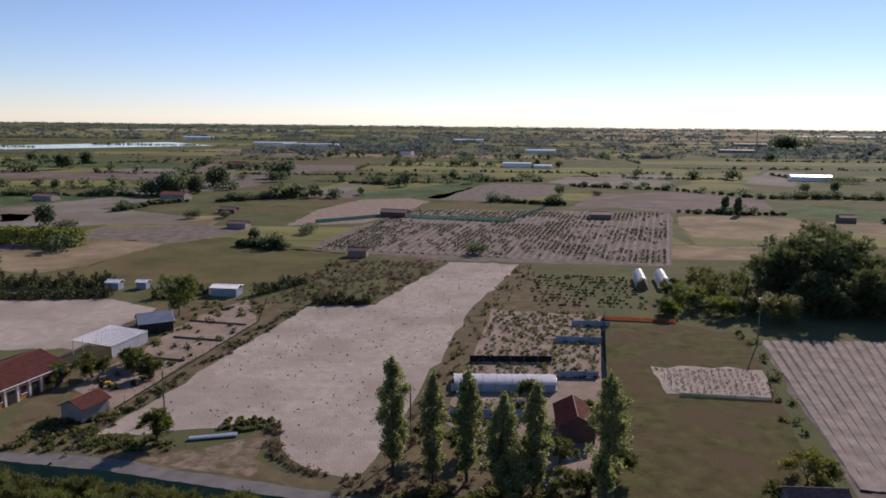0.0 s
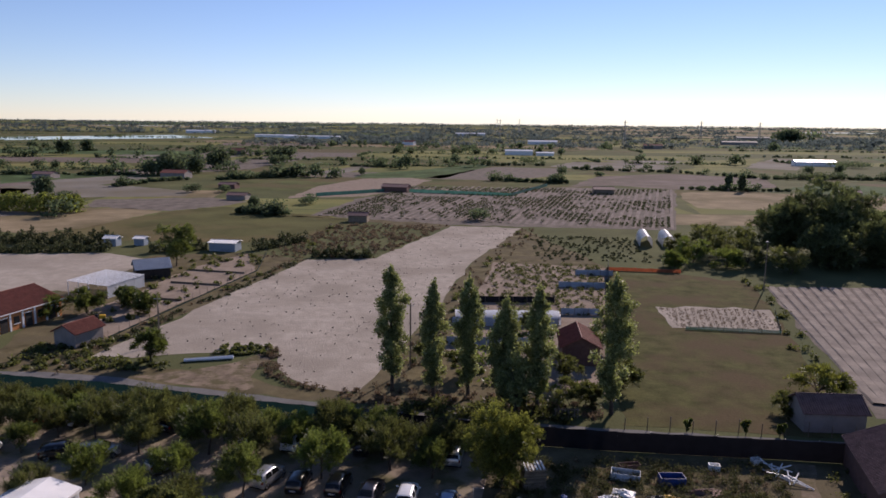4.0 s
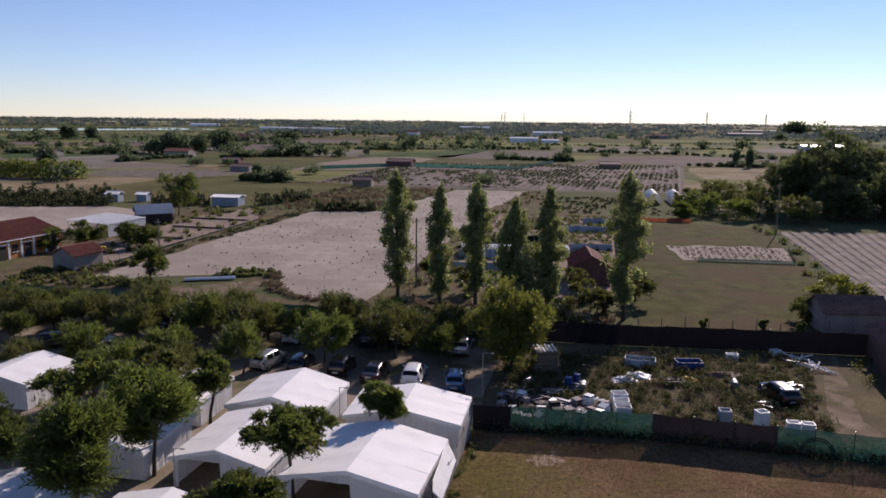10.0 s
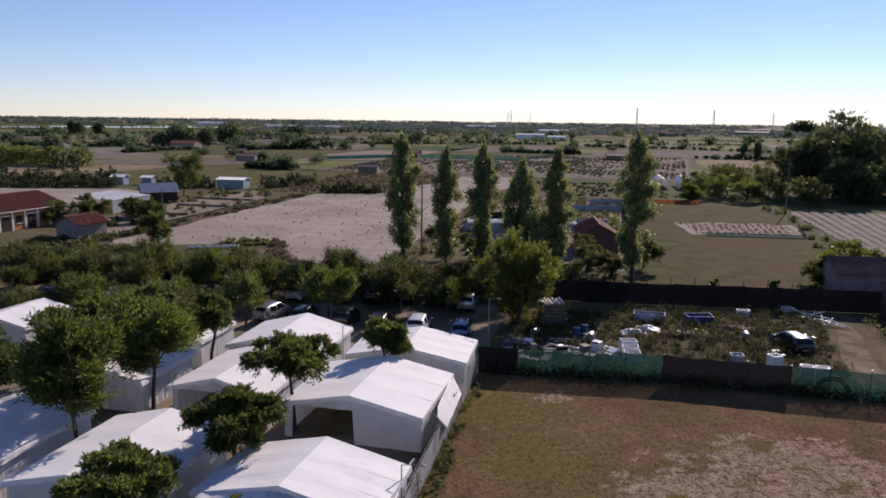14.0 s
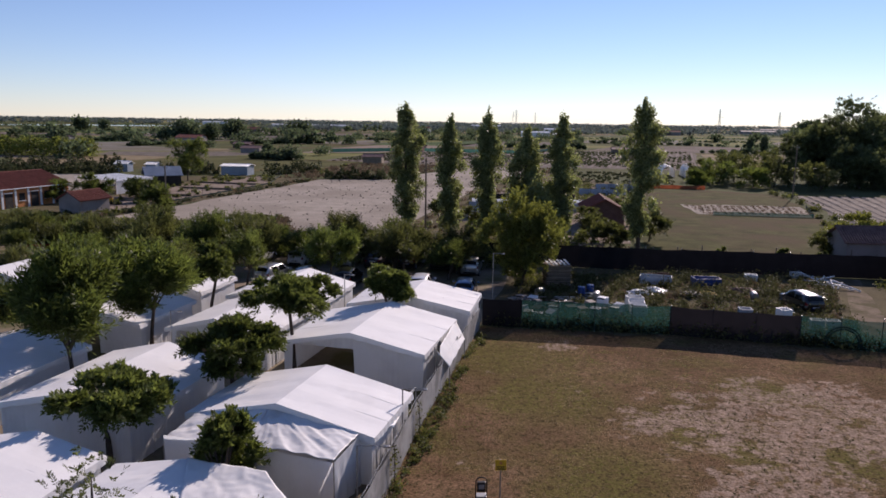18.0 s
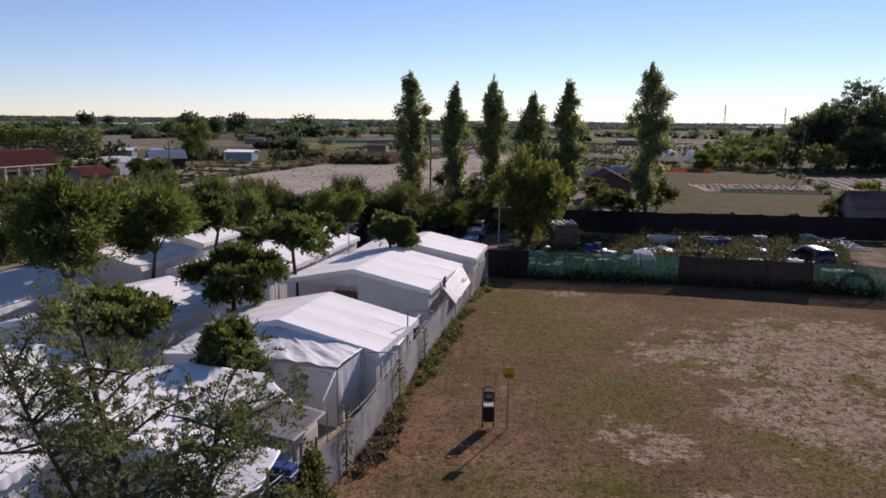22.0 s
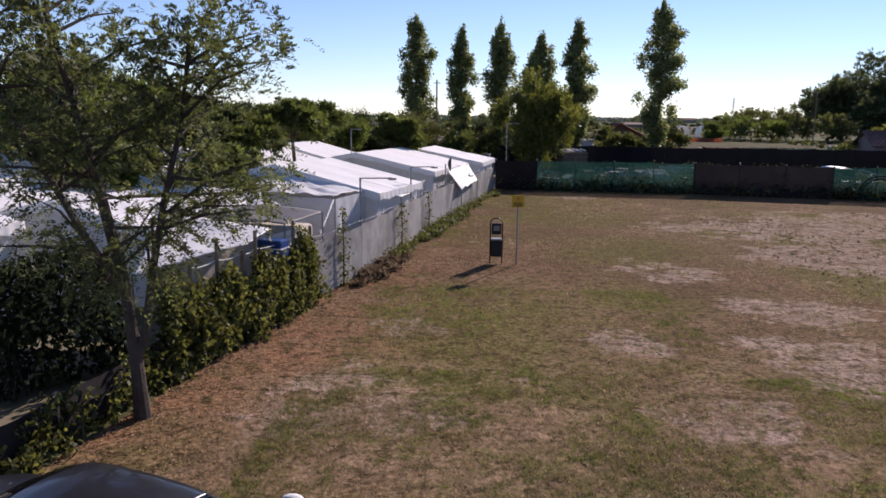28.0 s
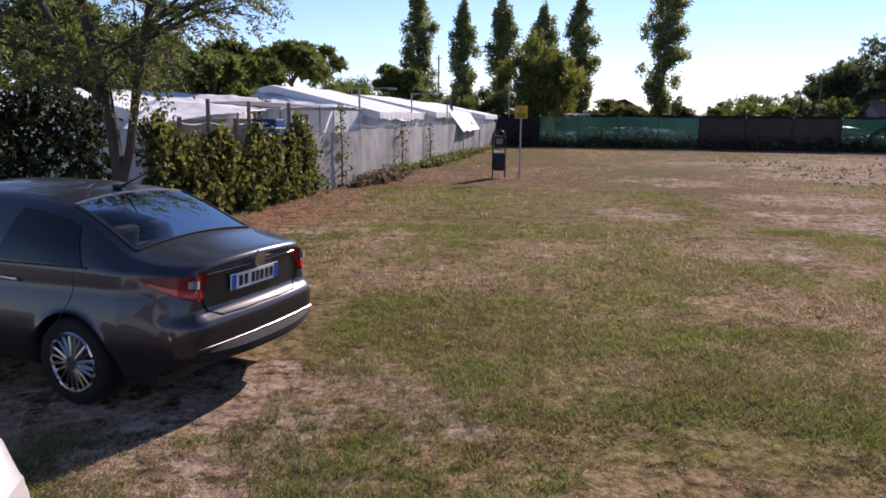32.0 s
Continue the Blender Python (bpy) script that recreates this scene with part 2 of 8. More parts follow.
def lawn_material():
    """Short dry grass: straw, green patches and pale bare soil, mixed at three sizes; the soil shows most in the worn middle."""
    m = bpy.data.materials.new("dry_lawn")
    m.use_nodes = True
    n, l = m.node_tree.nodes, m.node_tree.links
    b = n["Principled BSDF"]
    b.inputs["Roughness"].default_value, b.inputs["Specular IOR Level"].default_value = 0.95, 0.02
    pos = n.new("ShaderNodeNewGeometry").outputs["Position"]

    def fac(scale, lo, hi, detail=5.0, rough=0.65):
        t = n.new("ShaderNodeTexNoise")
        t.inputs["Scale"].default_value, t.inputs["Detail"].default_value, t.inputs["Roughness"].default_value = scale, detail, rough
        l.new(pos, t.inputs["Vector"])
        r = n.new("ShaderNodeMapRange")
        r.inputs[1].default_value, r.inputs[2].default_value = lo, hi
        l.new(t.outputs["Fac"], r.inputs[0])
        return r.outputs[0]

    def worn(x, y, near, far):
        d = n.new("ShaderNodeVectorMath")
        d.operation = "DISTANCE"
        d.inputs[1].default_value = (x, y, 0)
        l.new(pos, d.inputs[0])
        r = n.new("ShaderNodeMapRange")
        r.interpolation_type = "SMOOTHSTEP"
        r.inputs[1].default_value, r.inputs[2].default_value, r.inputs[3].default_value, r.inputs[4].default_value = near, far, 1.0, 0.0
        l.new(d.outputs["Value"], r.inputs[0])
        return r.outputs[0]

    def calc(op, a, c):
        x = n.new("ShaderNodeMath")
        x.operation, x.use_clamp = op, True
        for sock, val in zip(x.inputs, (a, c)):
            if isinstance(val, (int, float)):
                sock.default_value = val
            else:
                l.new(val, sock)
        return x.outputs[0]

    def mix(f, a, c, mode="MIX"):
        x = n.new("ShaderNodeMix")
        x.data_type, x.blend_type = "RGBA", mode
        for sock, val in ((x.inputs[0], f), (x.inputs[6], a), (x.inputs[7], c)):
            if isinstance(val, (int, float)):
                sock.default_value = val
            elif isinstance(val, tuple):
                sock.default_value = (*val, 1)
            else:
                l.new(val, sock)
        return x.outputs[2]

    def any_of(*masks):
        out = masks[0]
        for q in masks[1:]:
            out = calc("MAXIMUM", out, q)
        return out

    dry = worn(-2.5, 10.0, 3.0, 16.0)
    straw = mix(dry, mix(fac(0.7, 0.3, 0.7), (0.15, 0.105, 0.062), (0.245, 0.18, 0.118)), mix(fac(0.9, 0.3, 0.7), (0.23, 0.18, 0.112), (0.40, 0.325, 0.23)))
    green = mix(fac(2.3, 0.3, 0.7), (0.095, 0.105, 0.028), (0.18, 0.185, 0.055))
    soil = mix(fac(1.3, 0.3, 0.7), (0.25, 0.208, 0.17), (0.44, 0.375, 0.315))
    lush = any_of(worn(-0.5, 16.5, 0.5, 3.5), worn(-0.6, 8.4, 0.5, 2.6), worn(1.6, 7.0, 0.5, 2.8), worn(4.0, 35.8, 1.0, 5.0), worn(9.2, 33.0, 0.5, 4.0), worn(2.0, 42.0, 1.0, 6.0), worn(5.3, 28.0, 0.5, 4.5), worn(15.6, 30.0, 0.5, 3.0), worn(11.5, 30.2, 0.4, 2.2), worn(14.5, 38.0, 0.5, 3.0), worn(10.5, 23.0, 0.5, 3.0), worn(0.6, 18.6, 0.5, 3.0), worn(3.5, 20.5, 0.4, 2.5))
    bald = any_of(worn(13.0, 33.0, 2.0, 8.0), worn(11.9, 26.6, 1.5, 5.0), worn(7.4, 19.5, 0.6, 3.0), worn(6.5, 15.5, 0.6, 3.0), worn(5.2, 23.7, 0.5, 2.5), worn(2.7, 16.7, 0.3, 1.6), worn(3.4, 12.6, 0.4, 2.0), worn(17.0, 34.5, 2.0, 8.0), worn(8.2, 33.5, 0.5, 3.0), worn(4.8, 44.5, 0.4, 2.0), worn(-2.0, 17.2, 0.3, 1.2), worn(-1.8, 6.0, 0.5, 2.4), worn(-2.6, 12.8, 0.6, 2.6))
    straw = mix(1.0, straw, mix(fac(0.14, 0.36, 0.62, 3.0), (0.68, 0.66, 0.62), (1.12, 1.10, 1.10)), "MULTIPLY")
    rust = any_of(worn(-5.0, 16.5, 1.5, 4.0), worn(-5.6, 12.5, 0.8, 2.6), worn(-3.6, 22.5, 0.8, 2.6))
    tufts = fac(5.5, 0.40, 0.56, 5.0, 0.7)
    col = mix(calc("MULTIPLY", calc("ADD", calc("MULTIPLY", fac(0.22, 0.49, 0.60), 0.6), calc("MULTIPLY", lush, fac(0.7, 0.30, 0.46))), calc("ADD", calc("MULTIPLY", tufts, 0.55), 0.40)), straw, green)
    col = mix(calc("MULTIPLY", rust, fac(0.9, 0.36, 0.55)), col, (0.29, 0.185, 0.115))
    col = mix(calc("MULTIPLY", fac(1.6, 0.50, 0.62), 0.5), col, (0.135, 0.10, 0.055))
    edge = n.new("ShaderNodeMapRange")
    edge.inputs[1].default_value, edge.inputs[2].default_value = 0.53, 0.61
    l.new(calc("ADD", calc("MULTIPLY", bald, 0.30), calc("MULTIPLY", fac(0.55, 0.25, 0.75, 9.0, 0.72), 0.72)), edge.inputs[0])
    bare = edge.outputs[0]
    col = mix(calc("MULTIPLY", bare, calc("ADD", calc("MULTIPLY", fac(2.2, 0.42, 0.52, 7.0, 0.80), 0.85), 0.15)), col, soil)
    col = mix(calc("MULTIPLY", fac(3.2, 0.52, 0.575, 7.0, 0.78), 0.85), col, (0.075, 0.066, 0.032))
    col = mix(1.0, col, mix(fac(9.0, 0.38, 0.60, 6.0, 0.78), (0.36, 0.35, 0.34), (1.08, 1.08, 1.08)), "MULTIPLY")
    col = mix(0.6, col, mix(fac(45.0, 0.35, 0.65, 3.0), (0.45, 0.45, 0.45), (1.0, 1.0, 1.0)), "MULTIPLY")
    bump = n.new("ShaderNodeBump")
    bump.inputs["Strength"].default_value, bump.inputs["Distance"].default_value = 0.9, 0.035
    l.new(calc("MULTIPLY", calc("ADD", fac(38.0, 0.2, 0.8, 3.0), fac(12.0, 0.2, 0.8, 4.0)), 0.5), bump.inputs["Height"])
    l.new(bump.outputs[0], b.inputs["Normal"])
    l.new(mix(1.0, col, (1.30, 1.14, 1.04), "MULTIPLY"), b.inputs["Base Color"])
    return m


M["lawn"] = lawn_material()
M["leaf_farm"] = material("dark_hedge_leaves", (0.07, 0.08, 0.035), rough=0.6, vary=0.3, scale=0.3, grain=3, bump=0, island=0.45, thin=0.35, spec=0.1)
M["dry_scrub"] = material("dry_scrub_stalks", (0.185, 0.135, 0.085), rough=0.8, vary=0.3, scale=0.6, grain=4, bump=0, island=0.4, thin=0.35, spec=0.1)


# ---- builders ----
def mesh_object(name, verts, faces, mat, parent=None, label="", smooth=False):
    me = bpy.data.meshes.new(name)
    me.from_pydata([tuple(v) for v in verts], [], faces)
    if smooth:
        me.shade_smooth()
    me.materials.append(mat)
    ob = new(name, me)
    if parent:
        ob.parent = parent
    return tagged(ob, label)


def part(name, bm, mat, parent=None, label="", smooth=False):
    me = bpy.data.meshes.new(name)
    bm.to_mesh(me)
    bm.free()
    if smooth:
        me.shade_smooth()
    me.materials.append(mat)
    ob = new(name, me)
    if parent:
        ob.parent = parent
    return tagged(ob, label)


def thing(name, m, label, category, group="", kind=""):
    ob = new(name)
    ob.empty_display_size = 0.2
    ob.matrix_basis = m
    return tagged(ob, label, category, group, kind)


def box(bm, size, at=(0, 0, 0), rz=0.0, rx=0.0, ry=0.0, bevel=0.0):
    r = bmesh.ops.create_cube(bm, size=1.0, matrix=pose(*at, rx, ry, rz) @ Matrix.Diagonal((*size, 1)))
    if bevel:
        edges = {e for v in r["verts"] for e in v.link_edges}
        bmesh.ops.bevel(bm, geom=list(edges), offset=bevel, segments=2, affect="EDGES", profile=0.6)
    return r["verts"]


def boxed(size, at=(0, 0, 0), rz=0.0, rx=0.0, ry=0.0, bevel=0.0):
    bm = bmesh.new()
    box(bm, size, at, rz, rx, ry, bevel)
    return bm


def tube(bm, points, radii, sides=6, cap=True):
    """A tapered tube along points."""
    pts = [Vector(p) for p in points]
    rings = []
    for i, p in enumerate(pts):
        d = (pts[min(i + 1, len(pts) - 1)] - pts[max(i - 1, 0)]).normalized()
        a = d.orthogonal().normalized() if abs(d.z) < 0.99 else Vector((1, 0, 0))
        a = (a - d * a.dot(d)).normalized()
        b = d.cross(a)
        r = radii[i] if isinstance(radii, (list, tuple)) else radii
        rings.append([bm.verts.new(p + a * r * math.cos(k * 2 * math.pi / sides) + b * r * math.sin(k * 2 * math.pi / sides)) for k in range(sides)])
    for q, w in zip(rings, rings[1:]):
        for k in range(sides):
            bm.faces.new((q[k], q[(k + 1) % sides], w[(k + 1) % sides], w[k]))
    if cap:
        bm.faces.new(rings[0][::-1])
        bm.faces.new(rings[-1])


def sheet(name, outline, z, mat, label="", category="", kind="structure", thick=0.0):
    """A flat patch of ground from its outline, counter-clockwise; its edges wander a little unless it is laid straight."""
    bm = bmesh.new()
    if name not in ("ground", "lawn", "camp_ground", "field_far", "lagoon", "river"):
        loose = []
        wander = np.random.default_rng(int(abs(outline[0][0] * 7 + outline[0][1] * 3)))
        for (xa, ya), (xb, yb) in zip(outline, outline[1:] + outline[:1]):
            n = min(14, max(1, int(math.hypot(xb - xa, yb - ya) / 2.5)))
            far = (0.16 if name == "road" else 0.4) * (1 + 0.004 * abs(ya))
            loose += [(xa, ya)] + [(xa + (xb - xa) * i / n + wander.normal() * far * 0.5, ya + (yb - ya) * i / n + wander.normal() * far) for i in range(1, n)]
        outline = loose
    f = bm.faces.new([bm.verts.new((x, y, z)) for x, y in outline])
    if f.normal.z < 0 or f.calc_area() and (f.normal_update() or f.normal.z < 0):
        f.normal_flip()
    if len(outline) > 4:
        bmesh.ops.triangulate(bm, faces=[f])
    ob = part(name, bm, mat)
    return tagged(ob, label, category, "", kind)


def quads(name, verts, mat, parent=None, label=""):
    """Many loose four-sided leaves in one mesh; verts in fours."""
    v = np.asarray(verts, dtype=np.float32).reshape(-1, 3)
    k = len(v)
    me = bpy.data.meshes.new(name)
    me.vertices.add(k)
    me.vertices.foreach_set("co", v.ravel())
    me.loops.add(k)
    me.loops.foreach_set("vertex_index", np.arange(k, dtype=np.int32))
    me.polygons.add(k // 4)
    me.polygons.foreach_set("loop_start", np.arange(0, k, 4, dtype=np.int32))
    me.update(calc_edges=True)
    me.materials.append(mat)
    ob = new(name, me)
    if parent:
        ob.parent = parent
    return tagged(ob, label)


def leaves(centres, size, rng, droop=0.0, long=1.5):
    """Leaf-shaped quads with random turns at the centres."""
    c = np.asarray(centres, dtype=np.float64)
    k = len(c)
    a = rng.normal(size=(k, 3))
    a[:, 2] -= droop
    a /= np.linalg.norm(a, axis=1)[:, None]
    b = np.cross(a, rng.normal(size=(k, 3)))
    b /= np.linalg.norm(b, axis=1)[:, None] + 1e-9
    s = size * rng.uniform(0.6, 1.4, size=(k, 1))
    a, b = a * s * long * 0.5, b * s * 0.5
    return np.stack([c - a, c + b - a * 0.1, c + a, c - b - a * 0.1], axis=1).reshape(-1, 3)


def blob_points(rng, blobs, k, shell=0.55):
    """Points in the outer shells of ellipsoids (x, y, z, rx, ry, rz), shared out by size."""
    blobs = np.asarray(blobs, dtype=np.float64)
    w = (blobs[:, 3] * blobs[:, 4] * blobs[:, 5]) ** (2 / 3)
    pick = rng.choice(len(blobs), size=k, p=w / w.sum())
    d = rng.normal(size=(k, 3))
    d /= np.linalg.norm(d, axis=1)[:, None]
    r = rng.uniform(shell, 1.0, size=(k, 1)) ** 0.7 * (1 + 0.18 * rng.normal(size=(k, 1)).clip(-1, 1.5))
    return blobs[pick, :3] + d * r * blobs[pick, 3:]


def sprays(origins, length, leaflets, size, rng, centre=None, sag=0.25, slim=0.32, rise=0.0):
    """Feathery shoots: leaflets in pairs along thin arching stalks that start at the origins and lead away from the centre."""
    o = np.asarray(origins, dtype=np.float64)
    k = len(o)
    d = rng.normal(size=(k, 3))
    if centre is not None:
        away = o - np.asarray(centre)
        d += 1.6 * away / (np.linalg.norm(away, axis=1)[:, None] + 1e-6)
    d[:, 2] += rise
    d /= np.linalg.norm(d, axis=1)[:, None]
    u = np.cross(d, rng.normal(size=(k, 3)) * 0.6 + (0, 0, 1.0))
    u /= np.linalg.norm(u, axis=1)[:, None] + 1e-9
    w = np.cross(d, u)
    ln = length * rng.uniform(0.6, 1.3, (k, 1))
    out = []
    for i in range(leaflets):
        t = (i // 2 + 0.7) / (leaflets / 2)
        side = 1 if i % 2 else -1
        base = o + d * ln * t - np.array((0, 0, 1.0)) * ln * sag * t * t
        a = d * 0.75 + u * side * (1.05 - 0.6 * t) + rng.normal(size=(k, 3)) * 0.22
        a /= np.linalg.norm(a, axis=1)[:, None]
        s = size * rng.uniform(0.7, 1.3, (k, 1)) * (1.1 - 0.4 * abs(t - 0.45))
        b = np.cross(a, w + rng.normal(size=(k, 3)) * 0.3) * s * slim * 0.5
        a = a * s
        out.append(np.stack([base, base + a * 0.45 + b, base + a, base + a * 0.45 - b], axis=1))
    return np.concatenate(out).reshape(-1, 3)

# ---- ground and fields ----
ground = sheet("ground", [(-4900, -300), (4900, -300), (4900, 4900), (-4900, 4900)], 0.0, M["ground"], "flat dry farmland that runs out to the horizon", "ground")
sheet("lawn", [(-6.4, 8), (-4.8, 18.5), (-3.9, 22.5), (-2.7, 31), (-1.5, 38), (0.4, 48.5), (12.7, 47.5), (26.3, 44.5), (48, 40), (48, -60), (-12, -60), (-12, 2)], 0.012, M["lawn"], "dry mown lawn with bare patches", "lawn")
sheet("camp_ground", [(-7, 9), (-5, 18.5), (-4.1, 22.5), (-2.9, 31), (-1.7, 38), (0.2, 48.5), (3, 55), (4, 70), (-12, 73.5), (-26, 76.5), (-41, 80), (-62, 83), (-80, 84), (-80, -60), (-12.2, -60), (-12.2, 8)], 0.010, M["camp"], "packed earth of a camp site", "ground")
sheet("yard_ground", [(0.6, 48.6), (12.7, 47.7), (26.3, 44.7), (48, 40.2), (60, 64), (32, 67.2), (16, 68.5), (4.2, 70)], 0.014, M["weeds"], "weedy scrap yard ground", "ground")
sheet("road", [(-130, 92), (-80, 86.5), (-59, 84.3), (-44, 83.2), (-36, 81), (-28, 79), (-12.3, 75), (4, 71.2), (16, 69.6), (32, 68.2), (60, 65), (90, 62), (90, 66), (60, 69.5), (33, 72.4), (16.9, 74), (4, 75.6), (-12.3, 78.8), (-20.8, 81.2), (-28.2, 83.1), (-36, 85), (-44.3, 87.5), (-52.3, 88.7), (-59.6, 88.7), (-80, 91), (-130, 97)], 0.03, M["asphalt"], "narrow worn asphalt lane", "road")
sheet("field_sandy", [(-49.9, 94.6), (-33, 97.5), (-24.8, 98.3), (-24.2, 94.5), (-23.2, 91.2), (-21.4, 88.2), (-19, 86), (-16.2, 84.4), (-13.6, 83.5), (-11.8, 83.8), (-8.5, 98), (4.1, 167.2), (20.3, 221.1), (-1.5, 223.4), (-18.8, 168.7), (-34.5, 166.3)], 0.025, M["sand"], "pale sandy field with footprints", "field")
sheet("track_dirt", [(-41, 87.4), (-36, 85.8), (-29, 84.0), (-25.4, 83.4), (-24.6, 84.6), (-26.0, 88.0), (-26.0, 92), (-24.8, 96), (-25.2, 99.5), (-27.5, 97), (-29.5, 93.6), (-33, 91.2), (-37, 89.2)], 0.022, M["dirt"], "dirt track onto the field", "track")
sheet("verge_weeds", [(-62, 89.5), (-12, 80), (4, 76.5), (10, 76), (20, 112), (34, 161), (20, 221), (4, 167), (-8.3, 98), (-12, 82.8), (-50, 94.5), (-34.5, 167), (-52, 174), (-72, 168), (-74, 130), (-66, 104)], 0.008, M["weeds"], "rough weedy verge", "ground")
sheet("meadow", [(18, 75), (34, 73.2), (43, 72), (47, 92), (57, 130.6), (60.2, 149), (49, 155), (33.4, 154), (24.3, 112)], 0.02, M["meadow"], "mown brown-green meadow", "meadow")
sheet("field_ploughed", [(48.8, 84.9), (47, 78), (95, 76), (140, 120), (150, 145), (62, 143.9)], 0.02, M["soil_dark"], "ploughed field in long rows", "field")
sheet("garden_ground", [(8.7, 166), (33.6, 161), (24.1, 112), (18, 84), (9, 84), (-1.7, 101), (3.2, 128)], 0.022, M["soil"], "sandy kitchen garden", "garden")
sheet("yard_sandy", [(-140, 140), (-85.8, 130.9), (-72, 131.5), (-69, 163), (-82.8, 170.8), (-109, 168.3), (-150, 168)], 0.02, M["sand"], "sandy farm yard", "yard")
sheet("allotment_ground", [(-62.7, 111.3), (-52, 104), (-42.9, 152.6), (-50.3, 172.6), (-57.2, 156.6), (-60, 130)], 0.02, M["soil"], "sandy allotment", "garden")
sheet("field_plots", [(-49, 244.5), (-4.3, 226.9), (20.5, 223.9), (67, 220.6), (106.4, 354), (55.5, 362.8), (-23.4, 330), (-40, 300)], 0.02, M["soil_dark"], "dark ploughed field in rows", "field")
sheet("field_fallow", [(-122, 189), (-109, 209), (-101, 248), (-85, 266), (-47, 245), (-30, 233), (-39, 201), (-56, 188), (-91, 189)], 0.016, M["fallow"], "brown-green fallow field", "field")
sheet("field_tan", [(-130, 203), (-118, 199), (-109, 209), (-102, 250), (-117, 257), (-133, 257), (-148, 231)], 0.016, M["tan"], "dry stubble field", "field")
sheet("field_dug", [(-135, 261), (-100, 251), (-86, 269), (-81, 283), (-99, 296), (-142, 284)], 0.016, M["soil_dark"], "dug weedy plots of brown earth", "field")
sheet("field_grey", [(-172, 270), (-166, 287), (-112, 300), (-116, 321), (-150, 339), (-170, 343), (-160, 387), (-188, 399), (-205, 371), (-207, 327)], 0.016, M["greysoil"], "pale grey bare field", "field")
sheet("field_strip", [(-189, 298), (-182, 302), (-189, 322), (-206, 325)], 0.016, M["tan"], "narrow dry strip between fields", "field")
sheet("field_lime", [(-304, 484), (-275, 507), (-224, 500), (-205, 467), (-272, 432)], 0.016, M["lime"], "yellow-green field", "field")
sheet("field_lime", [(-92, 646), (-60, 747), (16, 793), (108, 679), (131, 593), (71, 584), (12, 600), (-49, 610)], 0.016, M["lime"], "yellow-green field", "field")
sheet("field_lime", [(156, 509), (176, 535), (209, 534), (201, 493), (143, 467)], 0.016, M["lime"], "yellow-green field", "field")
sheet("field_crop", [(-57, 407), (-33, 410), (-7, 410), (27, 534), (16, 548), (-23, 474), (-53, 440)], 0.016, M["crop"], "dense green crop field", "field")
sheet("field_plum", [(-18, 408), (26, 515), (74, 507), (58, 432), (21, 398)], 0.016, M["soil_dark"], "dark ploughed field", "field")
sheet("field_plots", [(-69, 297), (-67, 351), (-51, 399), (-27, 410), (-13, 397), (-27, 331), (-39, 308)], 0.016, M["soil"], "bare earth plots with scattered sheds", "field")
sheet("field_green_plot", [(-23, 330), (-1, 385), (20, 395), (47, 377), (24, 317)], 0.016, M["green"], "green plot inside a net fence", "field")
sheet("field_bare", [(68, 530), (96, 594), (131, 593), (163, 553), (152, 509), (115, 483), (78, 513)], 0.016, M["greysoil"], "pale bare field", "field")
sheet("field_plum", [(56, 365), (86, 439), (136, 466), (183, 437), (165, 376), (135, 357), (107, 357), (84, 375)], 0.016, M["plum"], "dark reddish ploughed field", "field")
sheet("field_tan", [(96, 308), (105, 342), (135, 351), (159, 340), (156, 316), (120, 271), (93, 280)], 0.016, M["tan"], "dry yellow stubble field", "field")
sheet("field_tan", [(168, 330), (201, 325), (173, 279), (161, 285)], 0.016, M["tan"], "dry yellow stubble field", "field")
sheet("field_crop", [(166, 369), (197, 400), (234, 380), (207, 335), (173, 340)], 0.016, M["crop"], "dense green crop field", "field")
sheet("field_grass", [(185, 614), (251, 657), (291, 694), (213, 545), (176, 535)], 0.016, M["lime"], "green meadow strip", "field")
sheet("field_grey", [(212, 540), (295, 687), (319, 668), (238, 515)], 0.016, M["greysoil"], "pale grey bare field", "field")
sheet("field_strip", [(-93, 422), (-66, 517), (-55, 495), (-77, 408)], 0.016, M["greysoil"], "narrow pale strip", "field")
sheet("field_meadow", [(-181, 412), (-132, 453), (-117, 530), (-82, 648), (-69, 547), (-100, 421), (-129, 390)], 0.016, M["green"], "green pasture", "field")
sheet("field_crop", [(-254, 403), (-223, 410), (-191, 434), (-180, 409), (-206, 374), (-218, 345)], 0.016, M["crop"], "green market garden", "field")
sheet("field_brown", [(-192, 445), (-159, 635), (-118, 627), (-131, 464), (-175, 419)], 0.016, M["soil_dark"], "brown ploughed strip", "field")
sheet("field_lime", [(-204, 463), (-211, 497), (-171, 664), (-159, 635), (-194, 449)], 0.016, M["lime"], "yellow-green field", "field")
sheet("field_rough", [(-59, 244), (-34, 235), (-16, 249), (-1, 227), (-7, 213), (-30, 233)], 0.016, M["weeds"], "rough weedy ground", "field")
sheet("river", [(-1400, 760), (-595, 955), (-382, 1172), (-509, 1312), (-674, 1085), (-1400, 880)], 0.05, M["water"], "broad slow river", "river")


